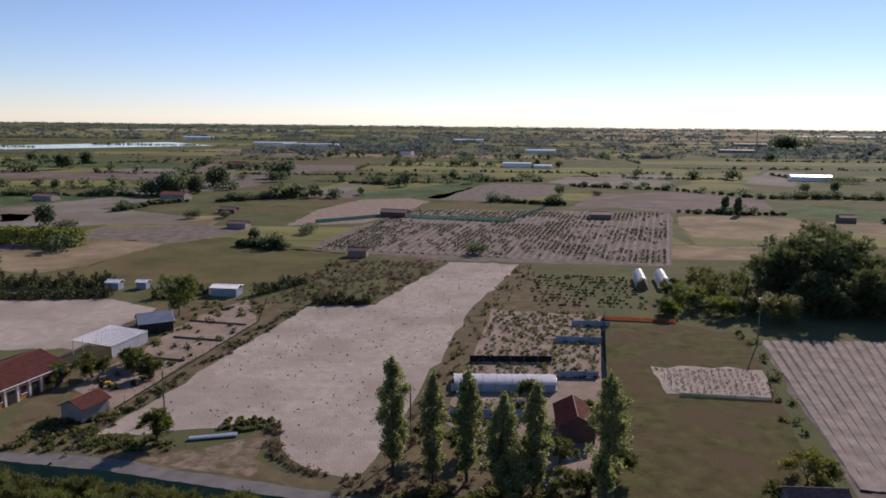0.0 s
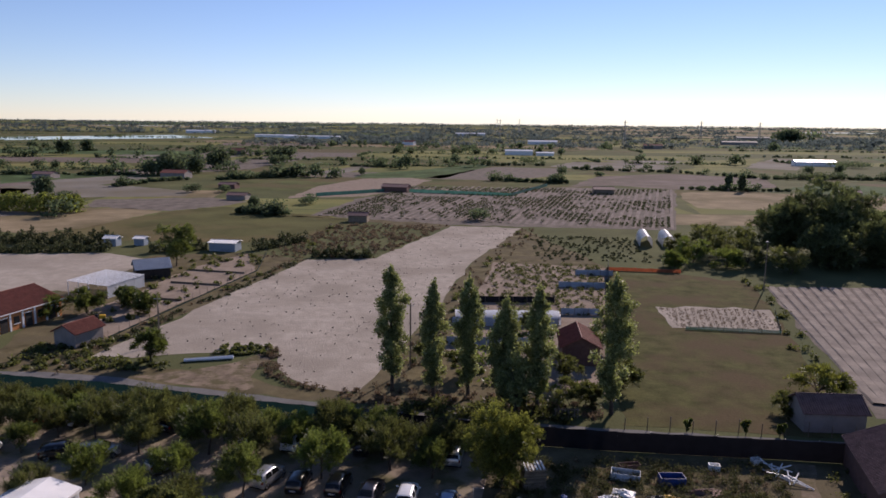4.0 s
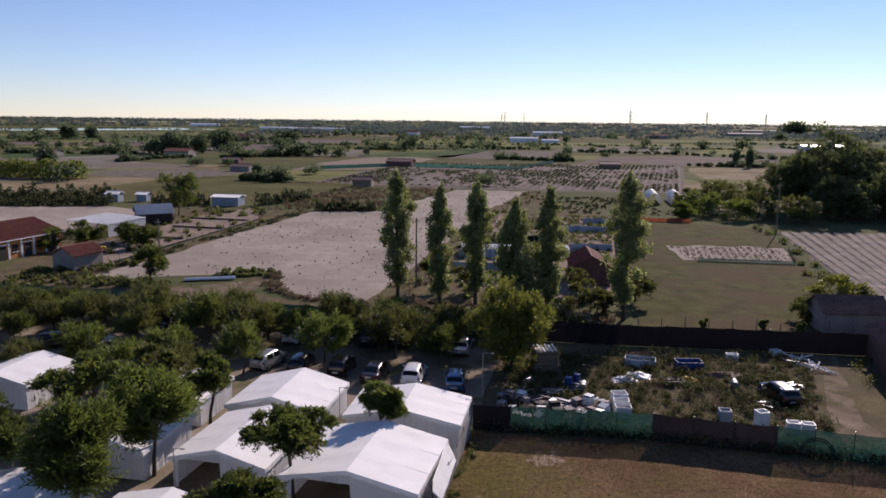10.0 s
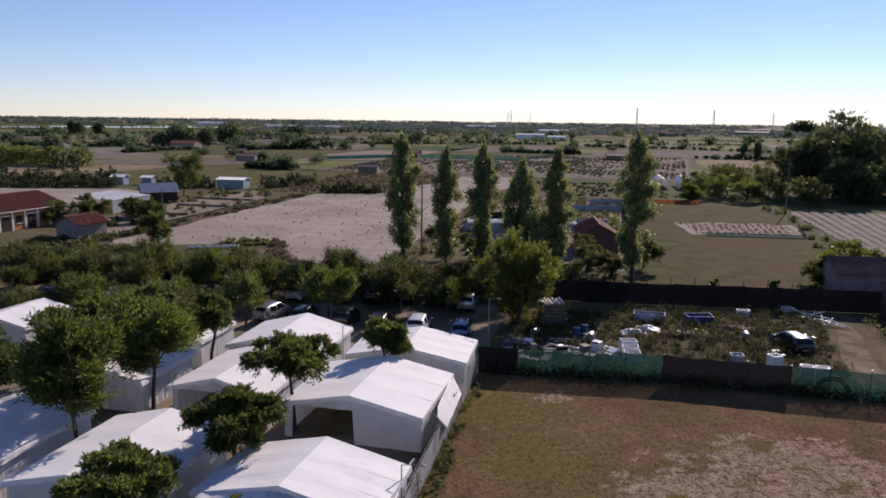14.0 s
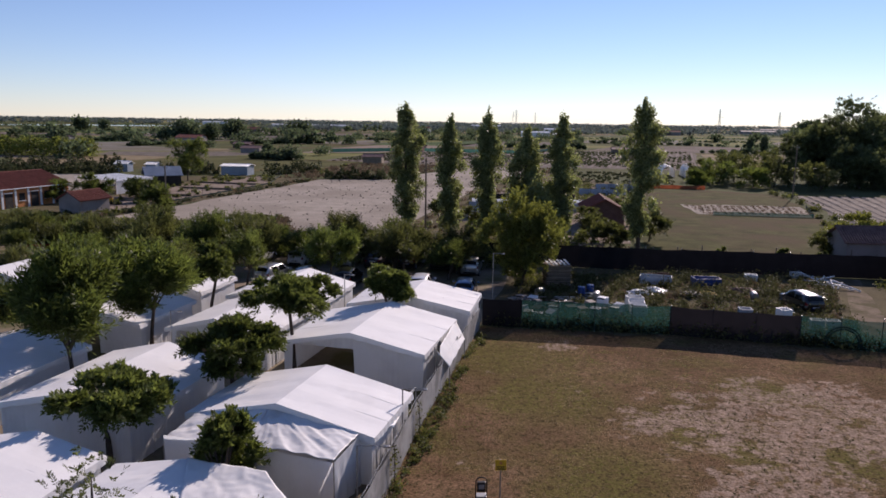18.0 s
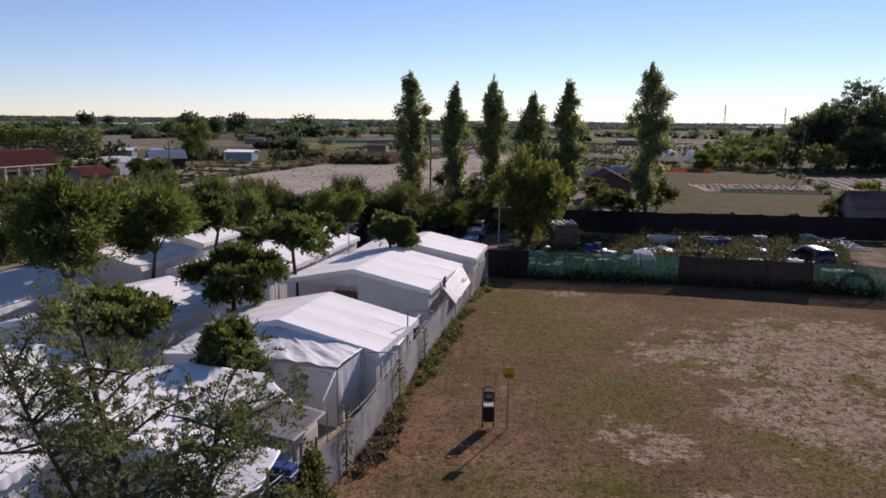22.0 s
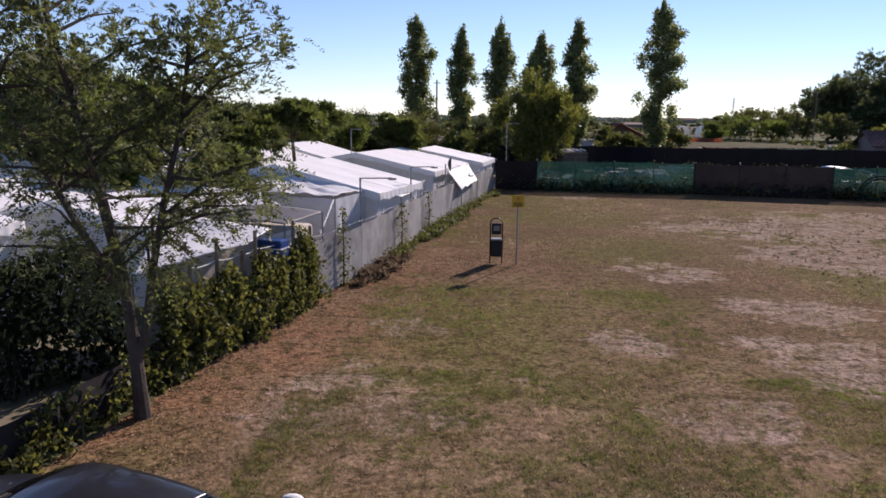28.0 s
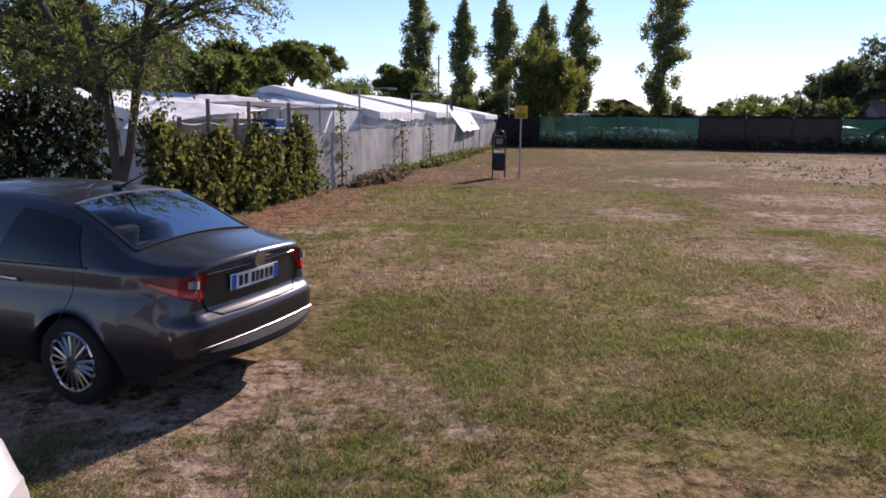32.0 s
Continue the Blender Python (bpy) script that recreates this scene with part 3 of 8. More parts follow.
# ---- trees ----
def wood_of(height, spread, limbs, r0, rng, fork=0.45):
    """Trunk and limbs as tapered tubes."""
    bm = bmesh.new()
    lean = rng.normal(size=2) * 0.05 * height
    top = (lean[0], lean[1], height * fork)
    tube(bm, [(0, 0, -0.1), (lean[0] * 0.3, lean[1] * 0.3, height * fork * 0.5), top], [r0 * 1.25, r0 * 0.9, r0 * 0.75], 7)
    for k in range(limbs):
        a = k * 2 * math.pi / limbs + rng.uniform(-0.4, 0.4)
        e = spread * rng.uniform(0.45, 0.8)
        up = height * rng.uniform(0.65, 0.9)
        mid = (top[0] + math.cos(a) * e * 0.4, top[1] + math.sin(a) * e * 0.4, top[2] + (up - top[2]) * 0.55)
        tube(bm, [top, mid, (top[0] + math.cos(a) * e, top[1] + math.sin(a) * e, up)], [r0 * 0.55, r0 * 0.35, r0 * 0.1], 5)
    return bm


def tree(name, label, category, height, spread, k, size, mat, seed, at=(0, 0), crown_base=0.35, clumps=14, flat=1.0, r0=0.14, droop=0.3, group="", limbs=5, shell=0.4, long=1.6, shoot=0.0):
    """A tree with a trunk, limbs and an uneven crown of leaves; height and spread (radius) in metres."""
    rng = np.random.default_rng(seed)
    ob = thing(name, pose(at[0], at[1], 0, 0, 0, rng.uniform(0, 360)), label, category, group)
    part("trunk", wood_of(height, spread, limbs, r0, rng, crown_base + 0.06), M["bark"], ob)
    zc, hz = height * (1 + crown_base) / 2, height * (1 - crown_base) / 2
    blobs = []
    clumps = int(clumps * 1.5)
    for j in range(clumps):
        d = rng.normal(size=3)
        d /= np.linalg.norm(d)
        q = rng.uniform(0.2, 1.0) ** 0.7
        s = rng.uniform(0.14, 0.34)
        tall = 1 - 0.25 * math.hypot(d[0], d[1]) * q
        blobs.append((d[0] * spread * q, d[1] * spread * q, zc + d[2] * hz * q * flat * tall, spread * s * 1.1, spread * s * 1.1, hz * s * 0.9))
    if shoot:
        n = 10
        o = blob_points(rng, blobs, k // n, 0.1)
        quads("crown", sprays(o, shoot, n, size * long, rng, (0, 0, height * crown_base), 0.25 if droop > 0 else -0.1, 0.75 / long, 0.0 if droop > 0 else 1.1), mat, ob)
    else:
        quads("crown", leaves(blob_points(rng, blobs, k, shell), size, rng, droop, long), mat, ob)
    return ob


def poplar(seed, at, height, width):
    """A slender poplar: steep branches round one stem, a spindle of leaves with a pointed, ragged top."""
    rng = np.random.default_rng(seed)
    ob = thing("poplar_tree", pose(at[0], at[1], 0), "tall slender poplar with grey-green leaves beside the lane", "tree", "poplars along the lane")
    bm = bmesh.new()
    sway = rng.normal(size=(7, 2)) * 0.10
    spine = [(sway[i][0] * i * 0.3, sway[i][1] * i * 0.3, height * f) for i, f in enumerate((-0.01, 0.15, 0.3, 0.5, 0.7, 0.88, 0.98))]
    tube(bm, spine, [0.26, 0.2, 0.17, 0.13, 0.09, 0.05, 0.02], 7)
    blobs = []
    for j in range(130):
        f = rng.uniform(0.14, 1.0)
        env = width * (0.55 + 0.45 * min(1.0, (f - 0.1) / 0.3)) * (1.0 if f < 0.62 else max(0.14, 1 - ((f - 0.62) / 0.41) ** 2.1)) * rng.uniform(0.7, 1.15)
        a = rng.uniform(0, 2 * math.pi)
        q = env * rng.uniform(0.1, 0.78)
        z = height * f * 0.965
        blobs.append((math.cos(a) * q, math.sin(a) * q, z, 0.24 * env + 0.16, 0.24 * env + 0.16, 0.55 + 0.5 * rng.random()))
        if j % 2:
            tube(bm, [(0, 0, max(0.5, z - 1.6)), (math.cos(a) * q * 0.6, math.sin(a) * q * 0.6, z - 0.5), (math.cos(a) * q, math.sin(a) * q, z + 0.3)], [0.05, 0.03, 0.01], 4)
    part("trunk", bm, M["bark"], ob)
    quads("crown", leaves(blob_points(rng, blobs, 21000, 0.1), 0.165, rng, 0.2, 1.4), M["poplar"], ob)
    return ob


for i, (x, y, h, w) in enumerate([(-7.75, 84.2, 15.7, 2.5), (-2.7, 82.5, 14.2, 2.1), (1.4, 82.5, 15.0, 2.0), (5.4, 79.0, 13.2, 2.1), (9.2, 79.0, 14.4, 2.3), (17.4, 78.0, 16.2, 2.8)]):
    poplar(20 + i, (x, y), h, w)

tree("willow_tree", "bushy yellow-green willow at the corner of the scrap yard", "tree", 7.6, 3.3, 26000, 0.12, M["leaf_yellow"], 31, (3.9, 61.0), 0.03, 34, r0=0.2, droop=-0.6, shell=0.1, long=2.4, shoot=0.6)
tree("lane_tree", "bright bushy young poplar beside the lane", "tree", 9.0, 2.3, 9000, 0.2, M["poplar"], 33, (6.4, 76.9), 0.12, 22, r0=0.14, shell=0.1)

# camp trees
for i, (x, y, h, s, kind, base) in enumerate([(-18.8, 41.2, 6.0, 2.1, "leaf_bright", 0.36), (-19.7, 34.5, 6.1, 2.4, "leaf_bright", 0.3), (-11.0, 32.1, 4.8, 2.1, "leaf", 0.5), (-9.8, 38.6, 5.7, 2.1, "leaf", 0.52), (-5.3, 45.1, 4.7, 1.5, "leaf", 0.5),
                                              (-14.4, 27.4, 4.3, 2.1, "leaf", 0.42), (-17.6, 47.6, 5.6, 1.7, "leaf", 0.45), (-25.5, 47, 5.5, 2.8, "leaf", 0.4), (-29, 40, 5.4, 2.4, "leaf", 0.4), (-8.6, 24.25, 4.1, 0.85, "leaf", 0.12)]):
    tree("camp_tree", "feathery light green tree between the white tents" if kind == "leaf_bright" else "leafy tree with a bare trunk between the white tents", "tree", h, s, 30000 if s > 1 else 9000, 0.105, M[kind], 50 + i, (x, y), base, 13, r0=0.12, flat=0.9, long=3.6 if kind == "leaf_bright" else 2.0, droop=-0.5 if kind == "leaf_bright" else 0.2, shoot=1.2 if kind == "leaf_bright" else 0.4, limbs=7)


# ---- tents ----
def tent(m, w, d, eave, ridge, label, seed=0, wall=True, valance=0.35, open_front=False):
    """White canvas pavilion over a pitch: gabled roof along y with valance, four walls; m stands at its middle."""
    rng = np.random.default_rng(seed)
    ob = thing("pavilion_tent", m, label, "tent", "white camp tents")
    nx, ny = 16, 14
    verts, faces = [], []
    for j in range(ny + 1):
        for i in range(nx + 1):
            u, v = i / nx * 2 - 1, j / ny * 2 - 1
            z = eave + (ridge - eave) * (1 - abs(u))
            z -= 0.025 * math.sin(math.pi * (v + 1) * 1.5) ** 2 * (1 - abs(abs(u) * 2 - 1) * 0.5) + 0.004 * rng.normal()
            verts.append((u * w / 2, v * d / 2, z))
    for j in range(ny):
        for i in range(nx):
            a = j * (nx + 1) + i
            faces.append((a, a + 1, a + nx + 2, a + nx + 1))
    roof = mesh_object("roof", verts, faces, M["canvas"], ob, smooth=False)
    sol = roof.modifiers.new("thick", "SOLIDIFY")
    sol.thickness = 0.03
    # canvas strips that hang from the roof's edge
    for x0, y0, x1, y1, gable in ((-1, -1, 1, -1, 1), (1, 1, -1, 1, 1), (1, -1, 1, 1, 0), (-1, 1, -1, -1, 0)):
        n = 36
        vs = []
        nxn, nyn = (0, y0) if gable else (x0, 0)
        for k in range(n + 1):
            u, v = x0 + (x1 - x0) * k / n, y0 + (y1 - y0) * k / n
            top = eave + (ridge - eave) * (1 - abs(u)) * gable - 0.01
            drop = 0.24 + 0.025 * math.sin(k * 0.7 + seed) + 0.012 * rng.normal()
            s = 0.014 + 0.018 * math.sin(k * 1.9 + seed)
            vs += [(u * w / 2 + nxn * 0.008, v * d / 2 + nyn * 0.008, top), (u * w / 2 + nxn * s, v * d / 2 + nyn * s, top - drop * 0.5), (u * w / 2 + nxn * s * 1.6, v * d / 2 + nyn * s * 1.6, top - drop)]
        mesh_object("valance", vs, [(k * 3 + f, k * 3 + 3 + f, k * 3 + 4 + f, k * 3 + 1 + f) for k in range(n) for f in range(2)], M["canvas"], ob, smooth=True)
    # welded seams across the roof
    for v in (-0.34, 0.33):
        bm = bmesh.new()
        tube(bm, [(-w / 2, v * d / 2, eave), (0, v * d / 2, ridge - 0.03), (w / 2, v * d / 2, eave)], 0.016, 4)
        part("seam", bm, M["canvas_wall"], ob)
    for name, x0, y0, x1, y1, gable in (("front_wall", -1, -1, 1, -1, 1), ("back_wall", 1, 1, -1, 1, 1), ("side_wall", 1, -1, 1, 1, 0), ("side_wall", -1, 1, -1, -1, 0)):
        n = 90
        vs, fs = [], []
        for k in range(n + 1):
            t = k / n
            u, v = x0 + (x1 - x0) * t, y0 + (y1 - y0) * t
            x, y = u * (w / 2 - 0.16), v * (d / 2 - (0.32 if open_front else 0.16))
            off = 0.045 * noise.noise((t * w * 1.7, seed, y0)) + 0.05 * noise.noise((t * w * 4.5, seed, x0)) + 0.012 * math.sin(k * 1.9)
            top = eave + (ridge - eave) * (1 - abs(u)) * gable - 0.05
            low = 0.0 if not (open_front and name == "front_wall" and 0.06 < t < 0.52) else eave - valance * 0.5
            nxn, nyn = (0, 1) if gable else (1, 0)
            for f in (0.0, 0.33, 0.66, 1.0):
                z = low + (top - low) * f
                s = off * (1 - f * 0.8)
                vs.append((x + nxn * s, y + nyn * s, z))
        for k in range(n):
            for f in range(3):
                a = k * 4 + f
                fs.append((a, a + 4, a + 5, a + 1))
        mesh_object(name, vs, fs, M["canvas_wall"], ob, smooth=True)
    return ob


TENTS = [
    (-7.2, 29.5, 8.0, 4.7, 2.0, 2.88, -13, "white canvas pavilion tent with a crumpled front awning", False),
    (-5.75, 40.2, 8.0, 6.9, 2.05, 2.85, -12.5, "white canvas pavilion tent with an open dark front", True),
    (-3.9, 48.1, 8.0, 5.0, 1.95, 2.7, -9, "white canvas pavilion tent beside the grey fence", False),
    (-13.6, 42.4, 6.2, 6.8, 2.0, 2.8, -12, "white canvas pavilion tent with a striped curtain front", True),
    (-12.6, 50.0, 7.0, 6.0, 1.95, 2.85, -10, "white canvas pavilion tent beside the car park", False),
    (-15.8, 31.4, 6.4, 7.2, 2.0, 2.75, -12, "long cream-white canvas pavilion tent under the trees", False),
    (-16.2, 21.9, 5.6, 6.0, 2.0, 2.6, -12, "white canvas pavilion tent in tree shade", False),
    (-10.2, 21.0, 5.6, 4.6, 1.9, 2.5, -14, "white canvas pavilion tent with loose tarpaulins", False),
    (-23.6, 33.6, 6.5, 7.0, 2.0, 2.7, -12, "white canvas pavilion tent in tree shade", False),
    (-21.4, 43.7, 6.0, 6.0, 2.0, 2.7, -10, "white canvas pavilion tent with an open dark front", True),
    (-20.2, 51.0, 4.6, 5.0, 2.0, 2.6, -10, "small white canvas tent in tree shade", False),
    (-34.3, 53.6, 5.6, 5.6, 2.0, 2.7, -8, "white canvas pavilion tent under the trees", False),
    (-13.6, 16.2, 5.0, 4.0, 2.15, 2.6, -10, "white gazebo tent with tied curtains", True)]
for (x, y, w, d, e, r, rz, lab, opn) in TENTS:
    tent(pose(x, y, 0, 0, 0, rz), w, d, e, r, lab, int(abs(x * 10)), open_front=opn)


# ---- fences ----
def net_fence(name, line, height, mat, label, category="fence", spacing=2.5, post_h=None, post_mat="metal", wav=0.04, seed=3):
    """A fence of posts with a sheet or net per bay."""
    rng = np.random.default_rng(seed)
    ob = thing(name, pose(line[0][0], line[0][1], 0), label, category)
    ox, oy = line[0]
    pts = []
    for (x0, y0), (x1, y1) in zip(line, line[1:]):
        k = max(1, round(math.hypot(x1 - x0, y1 - y0) / spacing))
        pts += [(x0 + (x1 - x0) * i / k - ox, y0 + (y1 - y0) * i / k - oy) for i in range(k)]
    pts.append((line[-1][0] - ox, line[-1][1] - oy))
    ph = post_h or height + 0.08
    for (x, y) in pts:
        bm = bmesh.new()
        tube(bm, [(x, y, -0.1), (x + rng.normal() * 0.02, y, ph + rng.uniform(-0.05, 0.1))], 0.03, 6)
        part("post", bm, M[post_mat], ob)
    for (x0, y0), (x1, y1) in zip(pts, pts[1:]):
        n, h = 8, 4
        d = Vector((y0 - y1, x1 - x0, 0)).normalized()
        s0, s1 = rng.uniform(-0.06, 0.04, 2)
        vs = []
        for i in range(n + 1):
            for j in range(h + 1):
                t, f = i / n, j / h
                w = wav * 0.5 * math.sin(t * 7 + x0) * math.sin(math.pi * t) * (1 - 0.5 * f) - 0.035
                vs.append((x0 + (x1 - x0) * t + d.x * w, y0 + (y1 - y0) * t + d.y * w, 0.02 + f * (height + s0 + (s1 - s0) * t - 0.05 * math.sin(math.pi * t))))
        fs = [(i * (h + 1) + j, (i + 1) * (h + 1) + j, (i + 1) * (h + 1) + j + 1, i * (h + 1) + j + 1) for i in range(n) for j in range(h)]
        mesh_object("sheet", vs, fs, mat, ob, smooth=True)
    return ob


FENCE = [(-5.2, 17.0), (-4.65, 19.3), (-3.85, 22.5), (-3.2, 27), (-2.7, 31), (-1.5, 38), (0.3, 48)]
net_fence("grey_sheet_fence", FENCE, 1.5, M["tarp_grey"], "grey plastic sheet fence along the camp site", spacing=2.6)
# this first bay is black in place of the willow's shadow on the net
net_fence("dark_net_fence", [(0.5, 48.75), (3.1, 48.5)], 1.9, M["mesh_lane"], "net bay blackened to stand in for the willow's shadow", spacing=2.6)
net_fence("green_net_fence", [(3.1, 48.5), (12.7, 47.6)], 1.9, M["mesh_green"], "green shade net fence on wire posts", spacing=2.4)
net_fence("dark_net_fence", [(12.7, 47.6), (20.3, 45.9)], 1.9, M["mesh_black"], "dark shade net fence on wire posts", spacing=2.5)
net_fence("green_net_fence", [(20.3, 45.9), (27, 44.5), (48, 40)], 1.9, M["mesh_green"], "green shade net fence on wire posts", spacing=2.5, seed=9)
net_fence("lane_net_fence", [(-62, 83.2), (-56, 82.6), (-41, 80.3), (-26.3, 76.6), (-19.4, 75.0), (-6, 72.4)], 2.0, M["mesh_dark"], "dark green net fence beside the lane", spacing=3.0)
net_fence("lane_net_fence", [(-6, 72.4), (4, 70.2), (16, 68.7), (32, 67.4), (60, 64.4)], 2.1, M["mesh_lane"], "black net fence between the lane and the scrap yard", spacing=3.0)


# ---- houses ----
def house(name, m, w, d, eave, ridge, wall_mat, roof_mat, label, category="house", over=0.35, ribs=0.25):
    """A gabled house with its ridge along y; m stands at the middle of its floor."""
    ob = thing(name, m, label, category)
    bm = bmesh.new()
    prof = [(-w / 2, 0), (w / 2, 0), (w / 2, eave), (0, ridge), (-w / 2, eave)]
    a = [bm.verts.new((x, -d / 2, z)) for x, z in prof]
    b = [bm.verts.new((x, d / 2, z)) for x, z in prof]
    bm.faces.new(a)
    bm.faces.new(b[::-1])
    for i in range(5):
        bm.faces.new((a[(i + 1) % 5], a[i], b[i], b[(i + 1) % 5]))
    bmesh.ops.recalc_face_normals(bm, faces=bm.faces)
    part("wall", bm, wall_mat, ob)
    slope = math.atan2(ridge - eave, w / 2)
    run = (w / 2 + over) / math.cos(slope)
    for side in (1, -1):
        cx, cz = side * (w / 2 + over) / 2, ridge - math.tan(slope) * (w / 2 + over) / 2 + 0.06
        roof = part("roof", boxed((run, d + 2 * over, 0.06), (cx, 0, cz), 0, 0, math.degrees(slope) * side), roof_mat, ob)
        k = int((d + over * 2) / ribs) if ribs else 0
        first = None
        for i in range(k):
            y = -d / 2 - over + (i + 0.5) * (d + 2 * over) / k
            if first is None:
                bm = bmesh.new()
                r = (d + 2 * over) / k * 0.36
                tube(bm, [(-run / 2, 0, 0), (run / 2, 0, 0)], [r, r * 0.92], 8)
                first = part("roof_rib", bm, roof_mat, roof)
                row = first
            else:
                row = new("roof_rib", first.data)
                row.parent = roof
            row.matrix_basis = pose(cx, y, cz + 0.035, 0, math.degrees(slope) * side, 0)
    bm = bmesh.new()
    tube(bm, [(0, -d / 2 - over, ridge + 0.09), (0, d / 2 + over, ridge + 0.09)], 0.11, 6)
    part("ridge_cap", bm, roof_mat, ob)
    return ob


farm = house("farmhouse", pose(-73.2, 106.5, 0, 0, 0, -16), 11, 22, 3.0, 4.8, M["orange"], M["tile"], "orange plastered farmhouse with a red tiled roof")
for i, y in enumerate(np.linspace(-10.2, 10.2, 10)):
    part("pilaster", boxed((0.14, 0.34, 2.9), (5.55, y, 1.45)), M["white"], farm, "pale pilaster")
    if i % 2 == 0 and i < 9:
        door = part("door", boxed((0.08, 1.3, 2.2), (5.53, y + 1.15, 1.1)), M["dark"], farm)
        part("door_frame", boxed((0.06, 1.5, 0.12), (5.56, y + 1.15, 2.26)), M["white"], door)
    elif i < 9:
        win = part("window", boxed((0.08, 1.0, 1.1), (5.53, y + 1.15, 1.55)), M["pane"], farm)
        part("sill", boxed((0.16, 1.2, 0.07), (5.57, y + 1.15, 0.96)), M["white"], win)
part("gutter", boxed((0.12, 22.6, 0.12), (5.95, 0, 2.86)), M["white"], farm, "white eaves gutter")
house("small_hut", pose(-54.6, 101.2, 0, 0, 0, -20), 4.0, 5.0, 2.2, 3.2, M["plaster"], M["tile"], "small plastered hut with a red tiled roof", "hut")
house("brick_shed", pose(17.0, 98.0, 0, 0, 0, -4), 5.0, 7.5, 2.6, 3.9, M["brick"], M["tile"], "red brick garden shed with a tiled roof", "shed")
house("stone_shed", pose(40.3, 76.0, 0, 0, 0, 88), 4.2, 6.4, 2.3, 3.5, M["plaster"], M["tile_old"], "small plastered shed with an old tiled roof", "shed")
house("tiled_outbuilding", pose(40.0, 60.5, 0, 0, 0, -14), 8.0, 11.0, 2.8, 4.6, M["brick"], M["tile_old"], "tiled outbuilding at the edge of the scrap yard", "shed")


# ---- the near corner: tree, hedge, bin, sign, cars ----
def near_tree():
    rng = np.random.default_rng(77)
    ob = thing("ash_tree", pose(-5.52, 12.05, 0), "slender two-stemmed tree with small feathery leaves at the lawn's edge", "tree")
    bm = bmesh.new()
    ends = []
    left = [(0.02, 0, -0.1), (0.0, 0.0, 0.5), (-0.05, 0.02, 1.2), (-0.2, 0.1, 2.2), (-0.4, 0.1, 3.2), (-0.6, 0.0, 4.4), (-0.95, 0.0, 5.8), (-1.2, 0.0, 7.4)]
    right = [(0.0, 0, 0.9), (0.13, 0.05, 1.4), (0.27, 0.1, 2.3), (0.45, 0.2, 3.3), (0.75, 0.25, 4.4), (0.9, 0.3, 5.6)]
    tube(bm, left, [0.14, 0.105, 0.095, 0.088, 0.08, 0.065, 0.045, 0.015], 9)
    tube(bm, right, [0.07, 0.065, 0.06, 0.05, 0.035, 0.012], 8)
    third = [(-0.1, 0.05, 1.8), (-0.6, -0.1, 2.8), (-1.2, -0.2, 4.0), (-1.9, -0.2, 5.4), (-2.3, -0.2, 6.6)]
    tube(bm, third, [0.06, 0.055, 0.045, 0.03, 0.012], 8)

    def on(stem, z):
        zs = [p[2] for p in stem]
        return float(np.interp(z, zs, [p[0] for p in stem])), float(np.interp(z, zs, [p[1] for p in stem]))

    for k in range(92):
        a = rng.uniform(0, 2 * math.pi)
        stem, top, share = ((left, 7.2, 0.42), (right, 5.5, 0.7), (third, 6.5, 1.01))[k % 3]
        z0 = rng.uniform(2.1 if k % 4 else 3.0, top)
        x0, y0 = on(stem, z0)
        r = rng.uniform(0.9, 2.1) * (1.2 - z0 / 11)
        rise = rng.uniform(-0.1, 1.0)
        p = [(x0, y0, z0), (x0 + math.cos(a) * r * 0.5, y0 + math.sin(a) * r * 0.5, z0 + rise * 0.7), (x0 + math.cos(a) * r, y0 + math.sin(a) * r, z0 + rise)]
        tube(bm, p, [0.032, 0.02, 0.007], 5)
        for f in (0.4, 0.6, 0.78, 0.9, 1.0):
            ends.append(Vector(p[0]).lerp(Vector(p[2]), f) + Vector((0, 0, 0.1)))
    part("trunk", bm, M["bark"], ob)
    o = np.repeat(np.array([tuple(e) for e in ends]), 7, axis=0)
    o = o + rng.normal(size=o.shape) * (0.22, 0.22, 0.18)
    quads("crown", sprays(o, 0.34, 16, 0.075, rng, (-0.4, 0, 3.0), 0.5, 0.36), M["leaf_near"], ob)
    return ob


M["leaf_near"] = material("feathery_leaves", (0.10, 0.116, 0.052), rough=0.55, vary=0.3, scale=1.2, grain=6, bump=0, island=0.45, thin=0.5, spec=0.2, through_tint=(1.5, 1.5, 1.05))
M["ivy"] = material("ivy_leaves", (0.10, 0.11, 0.04), rough=0.6, vary=0.3, scale=1.5, grain=8, bump=0, island=0.7, thin=0.36, spec=0.15, through_tint=(1.9, 1.8, 1.0))
M["leaf_dark"] = material("dark_evergreen_leaves", (0.036, 0.046, 0.022), rough=0.75, vary=0.3, scale=1.0, grain=6, bump=0, island=0.4, thin=0.3, spec=0.06)
near_tree()


